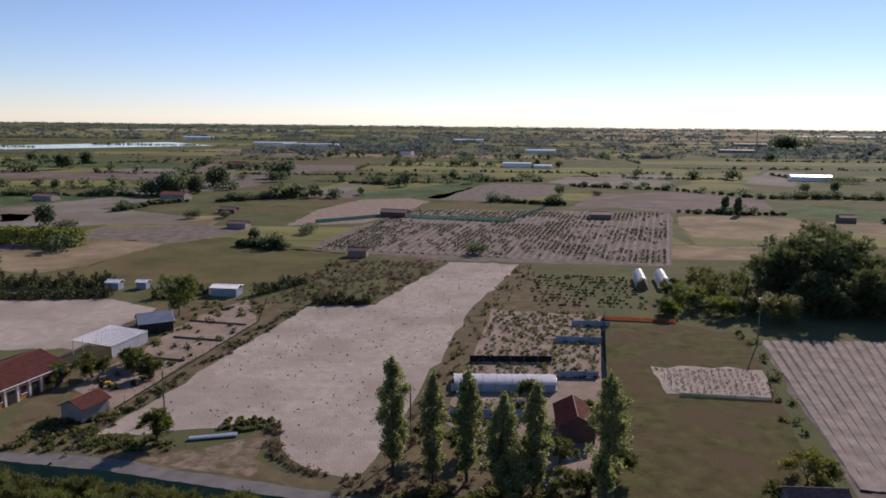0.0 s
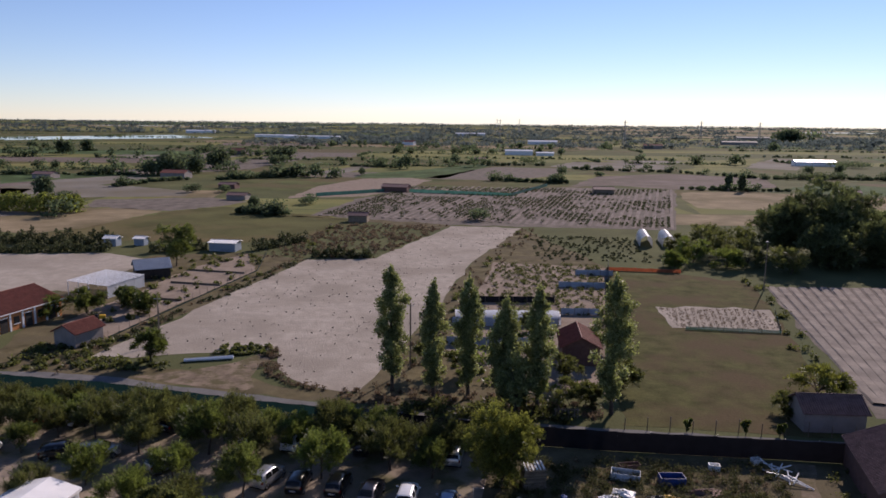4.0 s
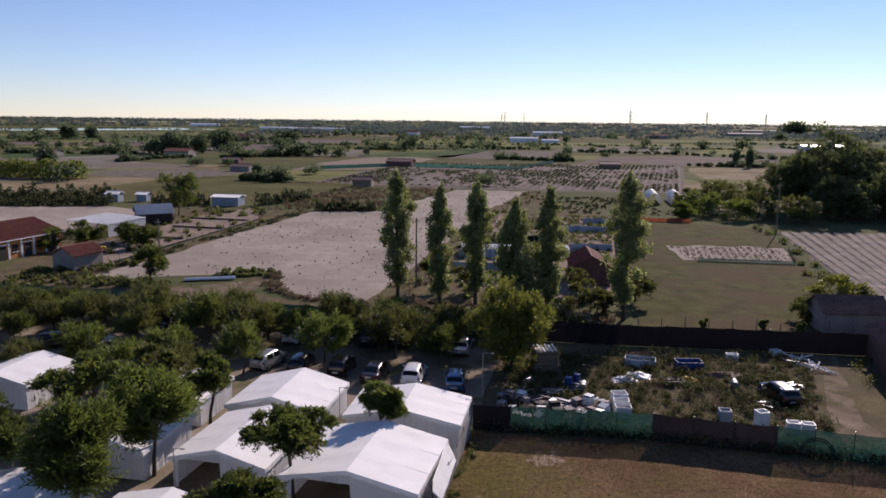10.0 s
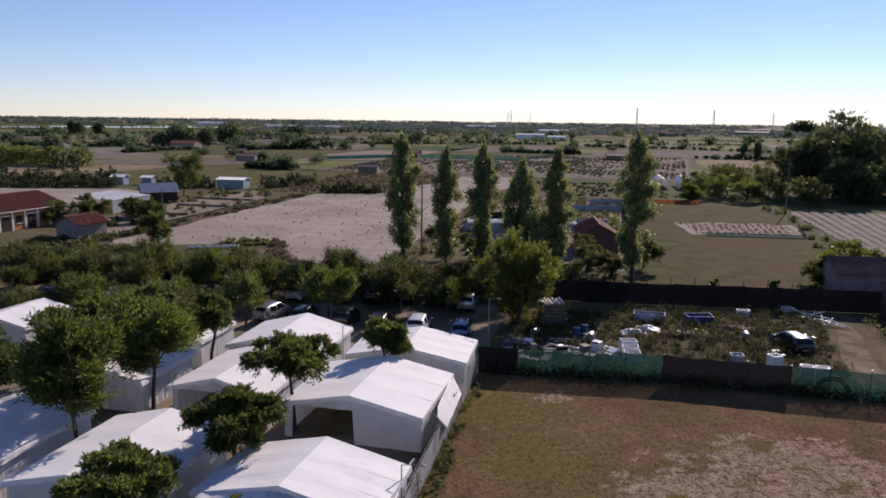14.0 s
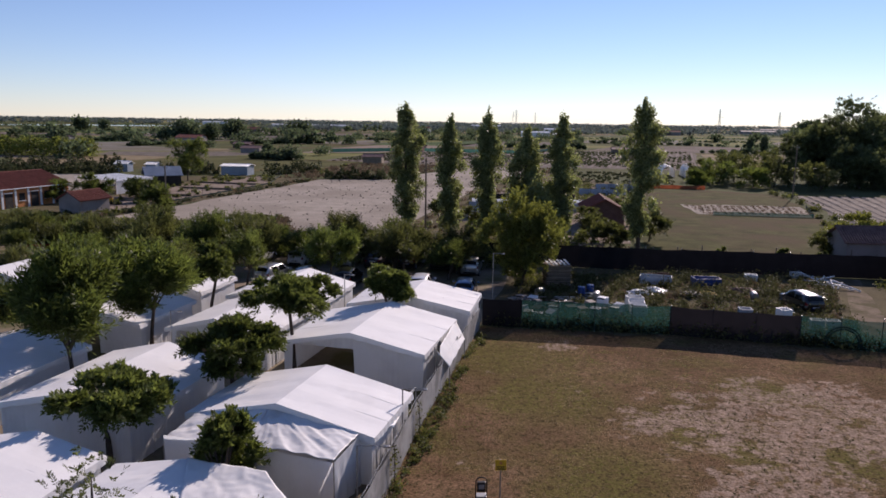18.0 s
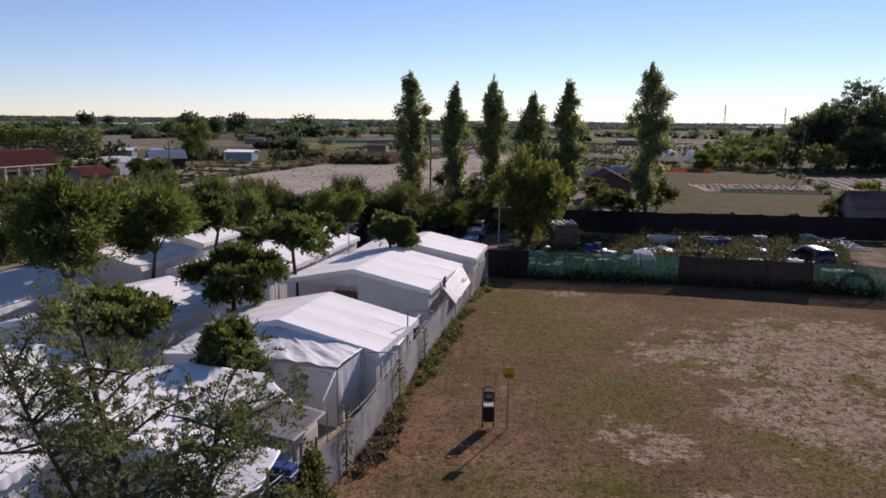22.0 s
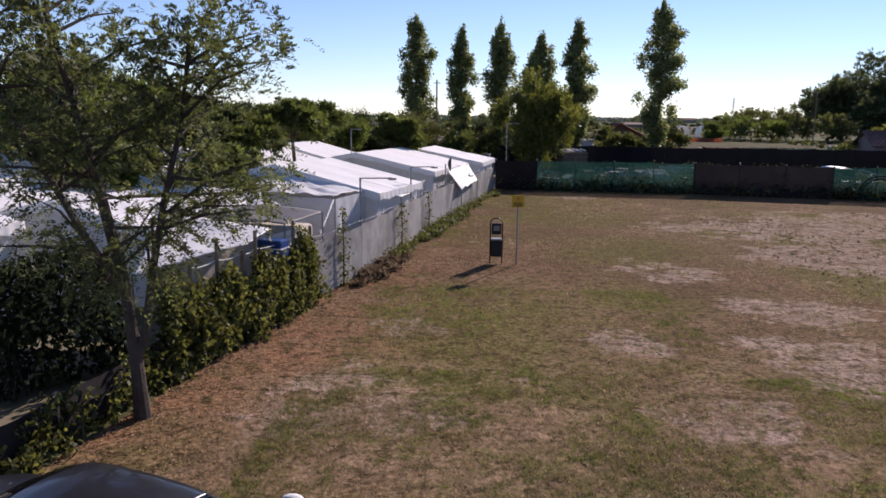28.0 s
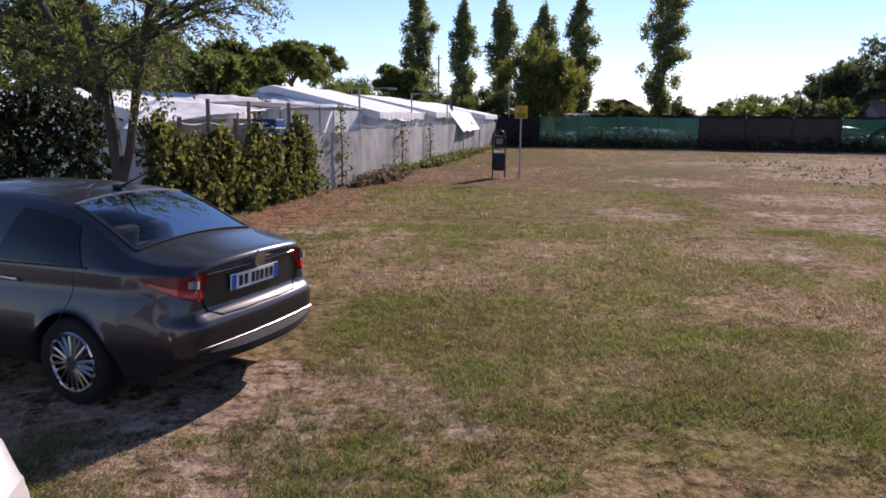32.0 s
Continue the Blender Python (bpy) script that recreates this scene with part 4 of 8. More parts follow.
def hedge(name, line, height, depth, k, size, mat, label, seed, category="hedge", base=0.0, group="", uneven=1.0, tuft=0):
    """Climbing leaves over a fence line."""
    rng = np.random.default_rng(seed)
    ob = thing(name, pose(*line[0], 0), label, category, group)
    pts = []
    seg = [math.hypot(b[0] - a[0], b[1] - a[1]) for a, b in zip(line, line[1:])]
    for (a, b), s in zip(zip(line, line[1:]), seg):
        n = int(k * s / sum(seg))
        t = rng.random(n)
        g = 0.87 + uneven * (0.09 * np.sin(t * s * 2.1 + a[1]) + 0.06 * np.sin(t * s * 5.3) + 0.08 * np.sin(t * s * 0.7 + a[0]))
        f = rng.random(n) ** 0.8
        nx, ny = (b[1] - a[1]) / s, -(b[0] - a[0]) / s
        off = depth * (0.35 + 0.65 * np.sin(math.pi * np.clip(f, 0, 1) ** 0.7)) * rng.normal(0.1, 0.55, n)
        pts.append(np.stack([a[0] + (b[0] - a[0]) * t + nx * off - line[0][0], a[1] + (b[1] - a[1]) * t + ny * off - line[0][1], base + (height - base) * g * f + rng.normal(size=n) * 0.06], axis=1))
    pts = np.concatenate(pts)
    if tuft:
        # leaves gather in hanging strands with dark gaps between them
        gap = np.array([noise.noise((q * 2.6, z * 0.7, seed)) + 0.5 * noise.noise((q * 6.5, z * 1.6, seed + 2)) + 0.55 * (z / height - 0.45) for q, z in zip(pts[:, 1], pts[:, 2])])
        pts = pts[gap > -0.16]
        heart = pts[rng.permutation(len(pts))[:len(pts) // tuft]]
        pts = np.repeat(heart, tuft, axis=0)
        drop = rng.random(len(pts))
        pts = pts + rng.normal(size=pts.shape) * (0.06, 0.06, 0.05) - drop[:, None] * np.array((0, 0, 0.42))
    pts[:, 2] = np.maximum(pts[:, 2], 0.04)
    quads("leaves", leaves(pts, size, rng, 0.9, 1.7), mat, ob)
    bm = bmesh.new()
    for i in range(int(sum(seg) / 0.7)):
        j = rng.integers(0, len(pts))
        x, y, z = pts[j]
        tube(bm, [(x, y, -0.05), (x + rng.normal() * 0.1, y + rng.normal() * 0.1, z * 0.5), (x + rng.normal() * 0.15, y + rng.normal() * 0.15, z)], [0.02, 0.014, 0.005], 4)
    tagged(part("stem", bm, M["bark"], ob), "", "", "", "stuff")
    return ob


hedge("ivy_hedge", [(-5.8, 13.5), (-5.4, 15.3), (-4.95, 17.4), (-4.55, 19.4)], 1.58, 0.28, 27000, 0.068, M["ivy"], "thick climbing ivy over the camp fence", 5, uneven=1.8, tuft=24)
hedge("ivy_hedge", [(-6.4, 9.2), (-6.05, 11.2), (-5.8, 13.7)], 0.8, 0.25, 2600, 0.065, M["ivy"], "sparse ivy at the foot of the tree", 6, uneven=2.0, tuft=24)
hedge("ivy_hedge", [(-8.3, 12.2), (-7.6, 13.4), (-7.0, 14.4)], 2.6, 0.55, 5200, 0.075, M["leaf_dark"], "dark overgrown shrub behind the tree", 8)
net_fence("ground_sheet_fence", [(-6.8, 8.0), (-6.2, 11.0), (-5.85, 13.5), (-5.2, 17.0)], 0.75, M["mesh_black"], "low dark sheet fence under the ivy", spacing=2.0, seed=12)


def dog_bin():
    ob = thing("dog_waste_bin", pose(0.1, 24.6, 0, 0, 0, 4), "black dog waste bin in a tall metal frame on the lawn", "bin")
    bm = bmesh.new()
    pts = [(-0.19, 0, -0.05)] + [(-0.19, 0, 1.3)] + [(-0.19 * math.cos(a), 0, 1.3 + 0.16 * math.sin(a)) for a in np.linspace(0.4, math.pi - 0.4, 7)] + [(0.19, 0, 1.3), (0.19, 0, -0.05)]
    tube(bm, pts, 0.022, 8)
    part("frame", bm, M["black"], ob)
    part("bin_body", boxed((0.33, 0.26, 0.52), (0, 0, 0.5), bevel=0.03), M["black"], ob)
    part("lid", boxed((0.36, 0.29, 0.05), (0, 0, 0.79), bevel=0.015), M["metal"], ob)
    part("dispenser", boxed((0.3, 0.14, 0.36), (0, 0, 1.12), bevel=0.03), M["black"], ob)
    part("notice", boxed((0.2, 0.008, 0.16), (0, -0.075, 1.14)), M["plaster"], ob, "faded notice panel")
    return ob


def yellow_sign():
    ob = thing("notice_sign", pose(0.74, 24.45, 0, 0, 0, 3), "yellow notice board on a thin grey post", "sign")
    bm = bmesh.new()
    tube(bm, [(0, 0, -0.1), (0, 0, 2.2)], 0.024, 8)
    part("post", bm, M["metal"], ob)
    part("board", boxed((0.38, 0.02, 0.38), (0, -0.03, 2.02), bevel=0.006), M["yellow"], ob)
    bm = bmesh.new()
    tube(bm, [(0, -0.045, 2.1), (0, -0.05, 2.1)], 0.055, 12)
    part("emblem", bm, M["orange"], ob, "dark round emblem")
    for z, w in ((1.97, 0.3), (1.92, 0.26), (1.875, 0.3)):
        part("text_bar", boxed((w, 0.006, 0.022), (0, -0.044, z)), M["dark"], ob)
    return ob


dog_bin()
yellow_sign()


# ---- cars ----
def smooth_curve(keys):
    """Cosine-eased interpolation through (x, value) pairs."""
    xs, vs = zip(*keys)

    def at(x):
        return float(np.interp(x, xs, vs))
    return at


def glass_material():
    """Tinted car glass: clear with a dark tint, mirroring more at a flat angle."""
    m = bpy.data.materials.new("car_glass")
    m.use_nodes = True
    n, l = m.node_tree.nodes, m.node_tree.links
    clear, gloss, mix, fres = n.new("ShaderNodeBsdfTransparent"), n.new("ShaderNodeBsdfGlossy"), n.new("ShaderNodeMixShader"), n.new("ShaderNodeFresnel")
    clear.inputs[0].default_value = (0.6, 0.65, 0.66, 1)
    gloss.inputs["Roughness"].default_value = 0.03
    gloss.inputs[0].default_value = (0.42, 0.46, 0.48, 1)
    fres.inputs[0].default_value = 1.12
    l.new(fres.outputs[0], mix.inputs[0])
    l.new(clear.outputs[0], mix.inputs[1])
    l.new(gloss.outputs[0], mix.inputs[2])
    l.new(mix.outputs[0], n["Material Output"].inputs[0])
    return m


M["glass_dark"] = material("dark_car_glass", (0.008, 0.009, 0.010), rough=0.03, vary=0, bump=0, spec=0.35, coat=0.0)
M["glass"] = glass_material()
M["tyre"] = material("tyre_rubber", (0.012, 0.012, 0.012), rough=0.8, vary=0.2, grain=40)
M["rim"] = material("alloy_rim", (0.5, 0.5, 0.5), rough=0.25, metal=1.0, vary=0.05, grain=20, bump=0)
M["chrome"] = material("chrome_trim", (0.5, 0.5, 0.5), rough=0.35, metal=1.0, vary=0, bump=0)
M["lamp_red"] = material("red_lamp", (0.16, 0.003, 0.005), rough=0.3, vary=0.1, grain=60, bump=0.1, spec=0.2, coat=0.15)
M["lamp_clear"] = material("clear_lamp", (0.26, 0.26, 0.27), rough=0.12, vary=0.1, grain=60, bump=0.1, coat=0.8)
M["plate"] = material("plate_white", (0.75, 0.75, 0.72), rough=0.4, vary=0.03, bump=0)
M["plate_blue"] = material("plate_blue", (0.02, 0.09, 0.42), rough=0.4, vary=0.03, bump=0)


def paint(name, base, metal=0.5, coat=0.9):
    return material(name, base, rough=0.3, metal=metal, vary=0.06, scale=1.0, grain=80, bump=0.01, spec=0.5, coat=coat)


M["paint_grey"] = paint("bronze_grey_paint", (0.040, 0.036, 0.042), 0.5, 0.5)
M["paint_white"] = paint("white_car_paint", (0.75, 0.75, 0.74), 0.0)
M["paint_silver"] = paint("silver_paint", (0.42, 0.43, 0.44), 0.6)
M["paint_black"] = paint("black_paint", (0.012, 0.012, 0.014))
M["paint_blue"] = paint("blue_paint", (0.05, 0.12, 0.25))
M["paint_red"] = paint("red_paint", (0.35, 0.02, 0.02), 0.2)

SEDAN = dict(
    top=smooth_curve([(-2.2, 1.02), (-2.185, 1.045), (-2.14, 1.06), (-1.95, 1.085), (-1.78, 1.11), (-1.66, 1.14), (-1.4, 1.27), (-1.2, 1.36), (-1.05, 1.41), (-0.8, 1.45), (-0.4, 1.475), (0.0, 1.48), (0.25, 1.465), (0.5, 1.42), (0.8, 1.3), (1.1, 1.14), (1.32, 1.02), (1.7, 0.97), (2.0, 0.9), (2.2, 0.78), (2.27, 0.66)]),
    belt=smooth_curve([(-2.2, 0.955), (-1.9, 0.985), (-1.4, 0.975), (0, 0.93), (1.2, 0.91), (1.8, 0.86), (2.27, 0.6)]),
    wide=smooth_curve([(-2.2, 0.63), (-2.17, 0.69), (-2.1, 0.755), (-1.98, 0.81), (-1.7, 0.865), (-1.0, 0.885), (1.0, 0.885), (1.7, 0.87), (2.05, 0.8), (2.2, 0.7), (2.27, 0.55)]),
    roofw=smooth_curve([(-2.2, 0.57), (-2.0, 0.66), (-1.78, 0.68), (-1.4, 0.63), (-1.1, 0.595), (-0.8, 0.585), (0.2, 0.57), (0.6, 0.58), (1.1, 0.66), (1.4, 0.74), (2.0, 0.66), (2.27, 0.5)]),
    low=smooth_curve([(-2.2, 0.36), (-2.1, 0.28), (-1.7, 0.24), (1.7, 0.22), (2.1, 0.26), (2.27, 0.36)]),
    axles=(-1.29, 1.35), length=4.47)
HATCH = dict(
    top=smooth_curve([(-1.95, 0.9), (-1.9, 1.12), (-1.72, 1.34), (-1.5, 1.46), (-1.0, 1.52), (0.0, 1.54), (0.35, 1.5), (0.6, 1.4), (0.9, 1.2), (1.15, 1.06), (1.5, 1.0), (1.8, 0.9), (1.97, 0.75), (2.02, 0.6)]),
    belt=smooth_curve([(-1.95, 0.9), (-1.4, 0.98), (0, 0.95), (1.1, 0.93), (1.6, 0.85), (2.02, 0.55)]),
    wide=smooth_curve([(-1.95, 0.68), (-1.85, 0.8), (-1.5, 0.86), (1.3, 0.86), (1.75, 0.8), (2.02, 0.58)]),
    roofw=smooth_curve([(-1.95, 0.62), (-1.6, 0.6), (-1.0, 0.58), (0.3, 0.57), (0.8, 0.62), (1.2, 0.7), (1.8, 0.6), (2.02, 0.5)]),
    low=smooth_curve([(-1.95, 0.4), (-1.7, 0.26), (1.6, 0.24), (2.02, 0.36)]),
    axles=(-1.22, 1.28), length=3.97)


def tail_shift(x, y, z):
    """How far a saloon's tail stands out: a bumper that bulges, a boot lid that is set in, a lip above."""
    back = min(1.0, max(0.0, (-1.75 - x) / 0.42)) ** 1.6
    lid = min(1.0, max(0.0, (0.64 - abs(y)) / 0.1))
    d = float(np.interp(z, (0.30, 0.37, 0.41, 0.50, 0.60, 0.655, 0.675, 0.70, 0.91, 0.965, 1.005, 1.04, 1.06), (0.12, 0.02, -0.03, -0.05, -0.055, -0.045, -0.01, 0.03, 0.03, 0.022, -0.012, -0.03, -0.02)))
    d = d * lid if d > 0 and z > 0.6 else d
    return back * d - 0.035 * back * (1 - min(1.0, abs(y) / 0.66) ** 2)


def car_surface(S, x, s):
    p = plain_surface(S, x, s)
    if S is SEDAN and x < -1.75:
        p.x += tail_shift(x, p.y, p.z)
    return p


def plain_surface(S, x, s):
    """A point of a car's left side: s 0 at the sill, 1 at the belt, 2 at the roof's edge, 3 at the middle of the roof."""
    low, belt, top, wide, rw = S["low"](x), S["belt"](x), S["top"](x), S["wide"](x), S["roofw"](x)
    belt = min(belt, top - 0.015)
    if s <= 1:
        z = low + (belt - low) * s
        w = wide * (0.93 + 0.07 * math.sin(math.pi * min(1, s * 1.25) ** 0.8)) - 0.05 * max(0, 0.25 - s) - 0.03 * max(0, s - 0.75) * 4 * 0.6
        return Vector((x, w, z))
    edge = top - 0.05 - 0.02 * (1 - abs(x) / 2.3)
    edge = max(belt + 0.004, edge)
    w1 = plain_surface(S, x, 1).y
    w2 = min(rw, w1 - 0.012)
    if s <= 2:
        f = s - 1
        return Vector((x, w1 + (w2 - w1) * f - 0.0 + 0.035 * math.sin(math.pi * f) * (edge - belt) / 0.4, belt + (edge - belt) * f))
    f = s - 2
    return Vector((x, w2 * (1 - f), edge + (top - edge) * math.sin(f * math.pi / 2) ** 0.8))


def car_patch(S, x0, x1, s0, s1, nx, ns, lift=0.0, side=1, skew=0.0):
    """A panel that lies on the car's side between two stations and two heights."""
    vs = []
    for i in range(nx + 1):
        for j in range(ns + 1):
            s = s0 + (s1 - s0) * j / ns
            x = x0 + (x1 - x0) * i / nx + skew * (j / ns) * ((0.5 - i / nx) * 2)
            p = car_surface(S, x, s)
            a, b = car_surface(S, x + 0.01, s), car_surface(S, x, s + 0.01)
            n = (a - p).cross(b - p)
            n = n.normalized() if n.length > 1e-9 else Vector((0, 0, 1))
            if n.y < 0 and n.z < 0.3:
                n = -n
            if n.z < -0.2:
                n = -n
            p = p + n * lift
            vs.append((p.x, p.y * side, p.z))
    fs = [(i * (ns + 1) + j, (i + 1) * (ns + 1) + j, (i + 1) * (ns + 1) + j + 1, i * (ns + 1) + j + 1)[::side] for i in range(nx) for j in range(ns)]
    return vs, fs


def lamp_patch(side, u0, u1, f0, f1, lift, n=20, k=6):
    """A piece of a saloon's wrap-round tail lamp: u runs from the boot lid out along the wing, f from its lower to its upper edge."""
    S, vs = SEDAN, []
    for a in range(n + 1):
        u = u0 + (u1 - u0) * a / n
        zl = float(np.interp(u, (0, 0.16, 0.3, 0.55, 0.85, 1.0), (0.945, 0.79, 0.785, 0.835, 0.90, 0.935)))
        zt = float(np.interp(u, (0, 0.3, 1.0), (0.955, 0.962, 0.952)))
        for b in range(k + 1):
            z = zl + (zt - zl) * (f0 + (f1 - f0) * b / k)
            if u < 0.3:
                y = 0.47 + 0.16 * u / 0.3
                p = Vector((-2.2 + tail_shift(-2.2, y, z) - lift, y, z))
            else:
                x = -2.2 + 0.34 * (u - 0.3) / 0.7
                low, belt = S["low"](x), min(S["belt"](x), S["top"](x) - 0.015)
                p = car_surface(S, x, (z - low) / (belt - low))
                out = min(1.0, (u - 0.3) / 0.35)
                p = Vector((p.x - lift * (1 - 0.6 * out), p.y + lift * out, z))
            vs.append((p.x, p.y * side, p.z))
    fs = [(a * (k + 1) + b, (a + 1) * (k + 1) + b, (a + 1) * (k + 1) + b + 1, a * (k + 1) + b + 1)[::side] for a in range(n) for b in range(k)]
    return vs, fs


def wheel_parts(ob, x, y, r, side, detail):
    bm = bmesh.new()
    seg = 28 if detail else 14
    prof = [(r * 0.66, -0.09), (r * 0.93, -0.1), (r, -0.06), (r, 0.06), (r * 0.93, 0.1), (r * 0.66, 0.085)]
    rings = [[bm.verts.new((x + math.cos(a) * q, y + w * side, r + math.sin(a) * q)) for q, w in prof] for a in np.linspace(0, 2 * math.pi, seg, endpoint=False)]
    for i in range(seg):
        for j in range(len(prof) - 1):
            bm.faces.new((rings[i][j], rings[i][j + 1], rings[(i + 1) % seg][j + 1], rings[(i + 1) % seg][j]))
    bmesh.ops.recalc_face_normals(bm, faces=bm.faces)
    wheel = part("wheel", bm, M["tyre"], ob, smooth=True)
    bm = bmesh.new()
    tube(bm, [(x, y + side * 0.0, r), (x, y + side * 0.03, r)], r * 0.66, seg)
    part("brake_disc", bm, M["dark"], wheel)
    bm = bmesh.new()
    for k in range(10 if detail else 7):
        a = k * 2 * math.pi / (10 if detail else 7)
        for da in ((-0.1, 0.1) if detail else (0,)):
            c, s_ = math.cos(a + da), math.sin(a + da)
            tube(bm, [(x + c * 0.04, y + side * 0.085, r + s_ * 0.04), (x + math.cos(a + da * 1.6) * r * 0.62, y + side * 0.075, r + math.sin(a + da * 1.6) * r * 0.62)], [0.015, 0.014] if detail else [0.02, 0.03], 5)
    tube(bm, [(x, y + side * 0.05, r), (x, y + side * 0.1, r)], 0.05, 10)
    ring = [(x + math.cos(a) * r * 0.655, y + side * 0.085, r + math.sin(a) * r * 0.655) for a in np.linspace(0, 2 * math.pi, seg)]
    tube(bm, ring, 0.014, 5, cap=False)
    part("rim", bm, M["rim"], wheel)


def car(S, m, paint_mat, label, detail=False, group=""):
    ob = thing("car", m, label, "car", group)
    lo, hi = (-2.2, 2.27) if S is SEDAN else (-1.95, 2.02)
    nx = 76 if detail else 34
    ss = list(np.linspace(0, 1, 22 if detail else 6)) + list(np.linspace(1, 2, 7 if detail else 5))[1:] + list(np.linspace(2, 3, 7 if detail else 4))[1:]
    xs = np.linspace(lo, hi, nx + 1)
    if detail:
        xs = np.concatenate([np.linspace(lo, lo + 0.5, 18)[:-1], np.linspace(lo + 0.5, hi, nx - 16)])
    bm = bmesh.new()
    grid = []
    for x in xs:
        left = [car_surface(S, x, s) for s in ss]
        for ax in S["axles"]:
            d = abs(x - ax)
            if d < 0.37:
                arch = 0.30 + math.sqrt(max(0, 0.37 ** 2 - d * d))
                for k, p in enumerate(left[:20 if detail else 5]):
                    if p.z < arch:
                        p.z = arch + 0.001 * k
        row = [bm.verts.new(p) for p in left] + [bm.verts.new((p.x, -p.y, p.z)) for p in left[-2::-1]]
        grid.append(row)
    n = len(grid[0])
    hole = detail and S is SEDAN
    for i in range(nx):
        for j in range(n - 1):
            s_ = ss[j if j < len(ss) - 1 else n - 2 - j]
            if hole and s_ >= 2.16 and xs[i] >= -1.66 and xs[i + 1] <= -1.07:
                continue
            bm.faces.new((grid[i][j], grid[i + 1][j], grid[i + 1][j + 1], grid[i][j + 1]))
        bm.faces.new((grid[i][0], grid[i][n - 1], grid[i + 1][n - 1], grid[i + 1][0]))
    if hole:
        across = []
        for j, s_ in enumerate(ss):
            p = plain_surface(S, lo, s_)
            across.append([grid[0][j]] + [bm.verts.new((lo + tail_shift(lo, p.y * f, p.z), p.y * f, p.z)) for f in np.linspace(1, -1, 21)[1:-1]] + [grid[0][n - 1 - j]] if j < len(ss) - 1 else [grid[0][j]] * 21)
        for qa, qb in zip(across, across[1:]):
            for j in range(20):
                ring = [qa[j], qa[j + 1], qb[j + 1], qb[j]]
                ring = [v for k, v in enumerate(ring) if v not in ring[:k]]
                if len(ring) > 2:
                    bm.faces.new(ring)
    else:
        bm.faces.new(grid[0])
    bm.faces.new(grid[-1][::-1])
    bmesh.ops.recalc_face_normals(bm, faces=bm.faces)
    part("body", bm, paint_mat, ob, smooth=True)
    for ax in S["axles"]:
        for side in (1, -1):
            wheel_parts(ob, ax, side * 0.77 * (1 if S is SEDAN else 0.97), 0.315, side, detail)
    if S is SEDAN:
        sides = [("rear_side_window", -1.38, -0.52, 1.06, 1.86, 0.14), ("front_side_window", -0.46, 0.72, 1.06, 1.9, 0.16)]
        screens = [("rear_window", -1.68, -1.06, 2.1, 3.0), ("windscreen", 0.5, 1.28, 2.05, 3.0)]
    else:
        sides = [("rear_side_window", -1.3, -0.4, 1.06, 1.88, 0.1), ("front_side_window", -0.34, 0.7, 1.06, 1.9, 0.14)]
        screens = [("rear_window", -1.88, -1.6, 2.0, 3.0), ("windscreen", 0.4, 1.1, 2.0, 3.0)]
    for side in (1, -1):
        for name, x0, x1, s0, s1, sk in sides:
            vs, fs = car_patch(S, x0, x1, s0, s1, 10, 5, 0.006, side, sk)
            mesh_object(name, vs, fs, M["glass_dark"], ob, smooth=True)
    for name, x0, x1, s0, s1 in screens:
        v1, f1 = car_patch(S, x0, x1, s0 + 0.03, s1, 8, 7, 0.006, 1)
        v2, f2 = car_patch(S, x0, x1, s0 + 0.03, s1, 8, 7, 0.006, -1)
        mesh_object(name, v1 + v2, f1 + [tuple(i + len(v1) for i in f) for f in f2], M["glass"] if detail and S is SEDAN and name == "rear_window" else M["glass_dark"], ob, smooth=True)
    back = lo
    for side in (1, -1):
        if S is SEDAN:
            vs, fs = lamp_patch(side, 0.0, 1.0, 0.0, 1.0, 0.008)
        else:
            vs, fs = car_patch(S, -1.945, -1.75, 0.75, 1.3, 6, 4, 0.012, side)
        mesh_object("tail_light", vs, fs, M["lamp_red"], ob, smooth=True)
        vs, fs = car_patch(S, hi - 0.32, hi - 0.06, 0.62, 0.88, 6, 3, 0.012, side)
        mesh_object("headlight", vs, fs, M["lamp_clear"], ob, smooth=True)
        part("mirror", boxed((0.12, 0.2, 0.13), (0.72, side * 0.98, 1.0), bevel=0.03), paint_mat, ob)
    plate = part("number_plate", boxed((0.012, 0.54, 0.115), (back - (0.022 if S is HATCH else 0.02), 0.02, 0.855 if S is SEDAN else 0.62), ry=-4), M["plate"], ob)
    zpl = 0.855 if S is SEDAN else 0.62
    for y in (0.265, -0.225):
        part("plate_end", boxed((0.004, 0.045, 0.112), (back - 0.028, y, zpl), ry=-4), M["plate_blue"], plate)
    for y in (0.19, 0.13, 0.05, 0.0, -0.05, -0.11, -0.165):
        part("plate_bar", boxed((0.004, 0.036, 0.075), (back - 0.028, y, zpl), ry=-4), M["dark"], plate)
    bumper = bmesh.new()
    for y0, y1 in ((-0.58, 0.58),):
        if S is SEDAN:
            tube(bumper, [(back - 0.075 + 0.14 * (abs(y) / 0.7) ** 3, y, 0.405 + 0.02 * (abs(y) / 0.7) ** 2) for y in np.linspace(-0.7, 0.7, 19)], [0.03] + [0.062] * 17 + [0.03], 9)
        else:
            box(bumper, (0.08, y1 - y0, 0.13), (back + 0.035, 0, 0.40), bevel=0.025)
    part("bumper_insert", bumper, M["tyre"], ob)
    bm = bmesh.new()
    box(bm, (hi - lo - 0.5, 1.5, 0.14), ((hi + lo) / 2, 0, 0.27))
    part("underbody", bm, M["black"], ob)
    return ob


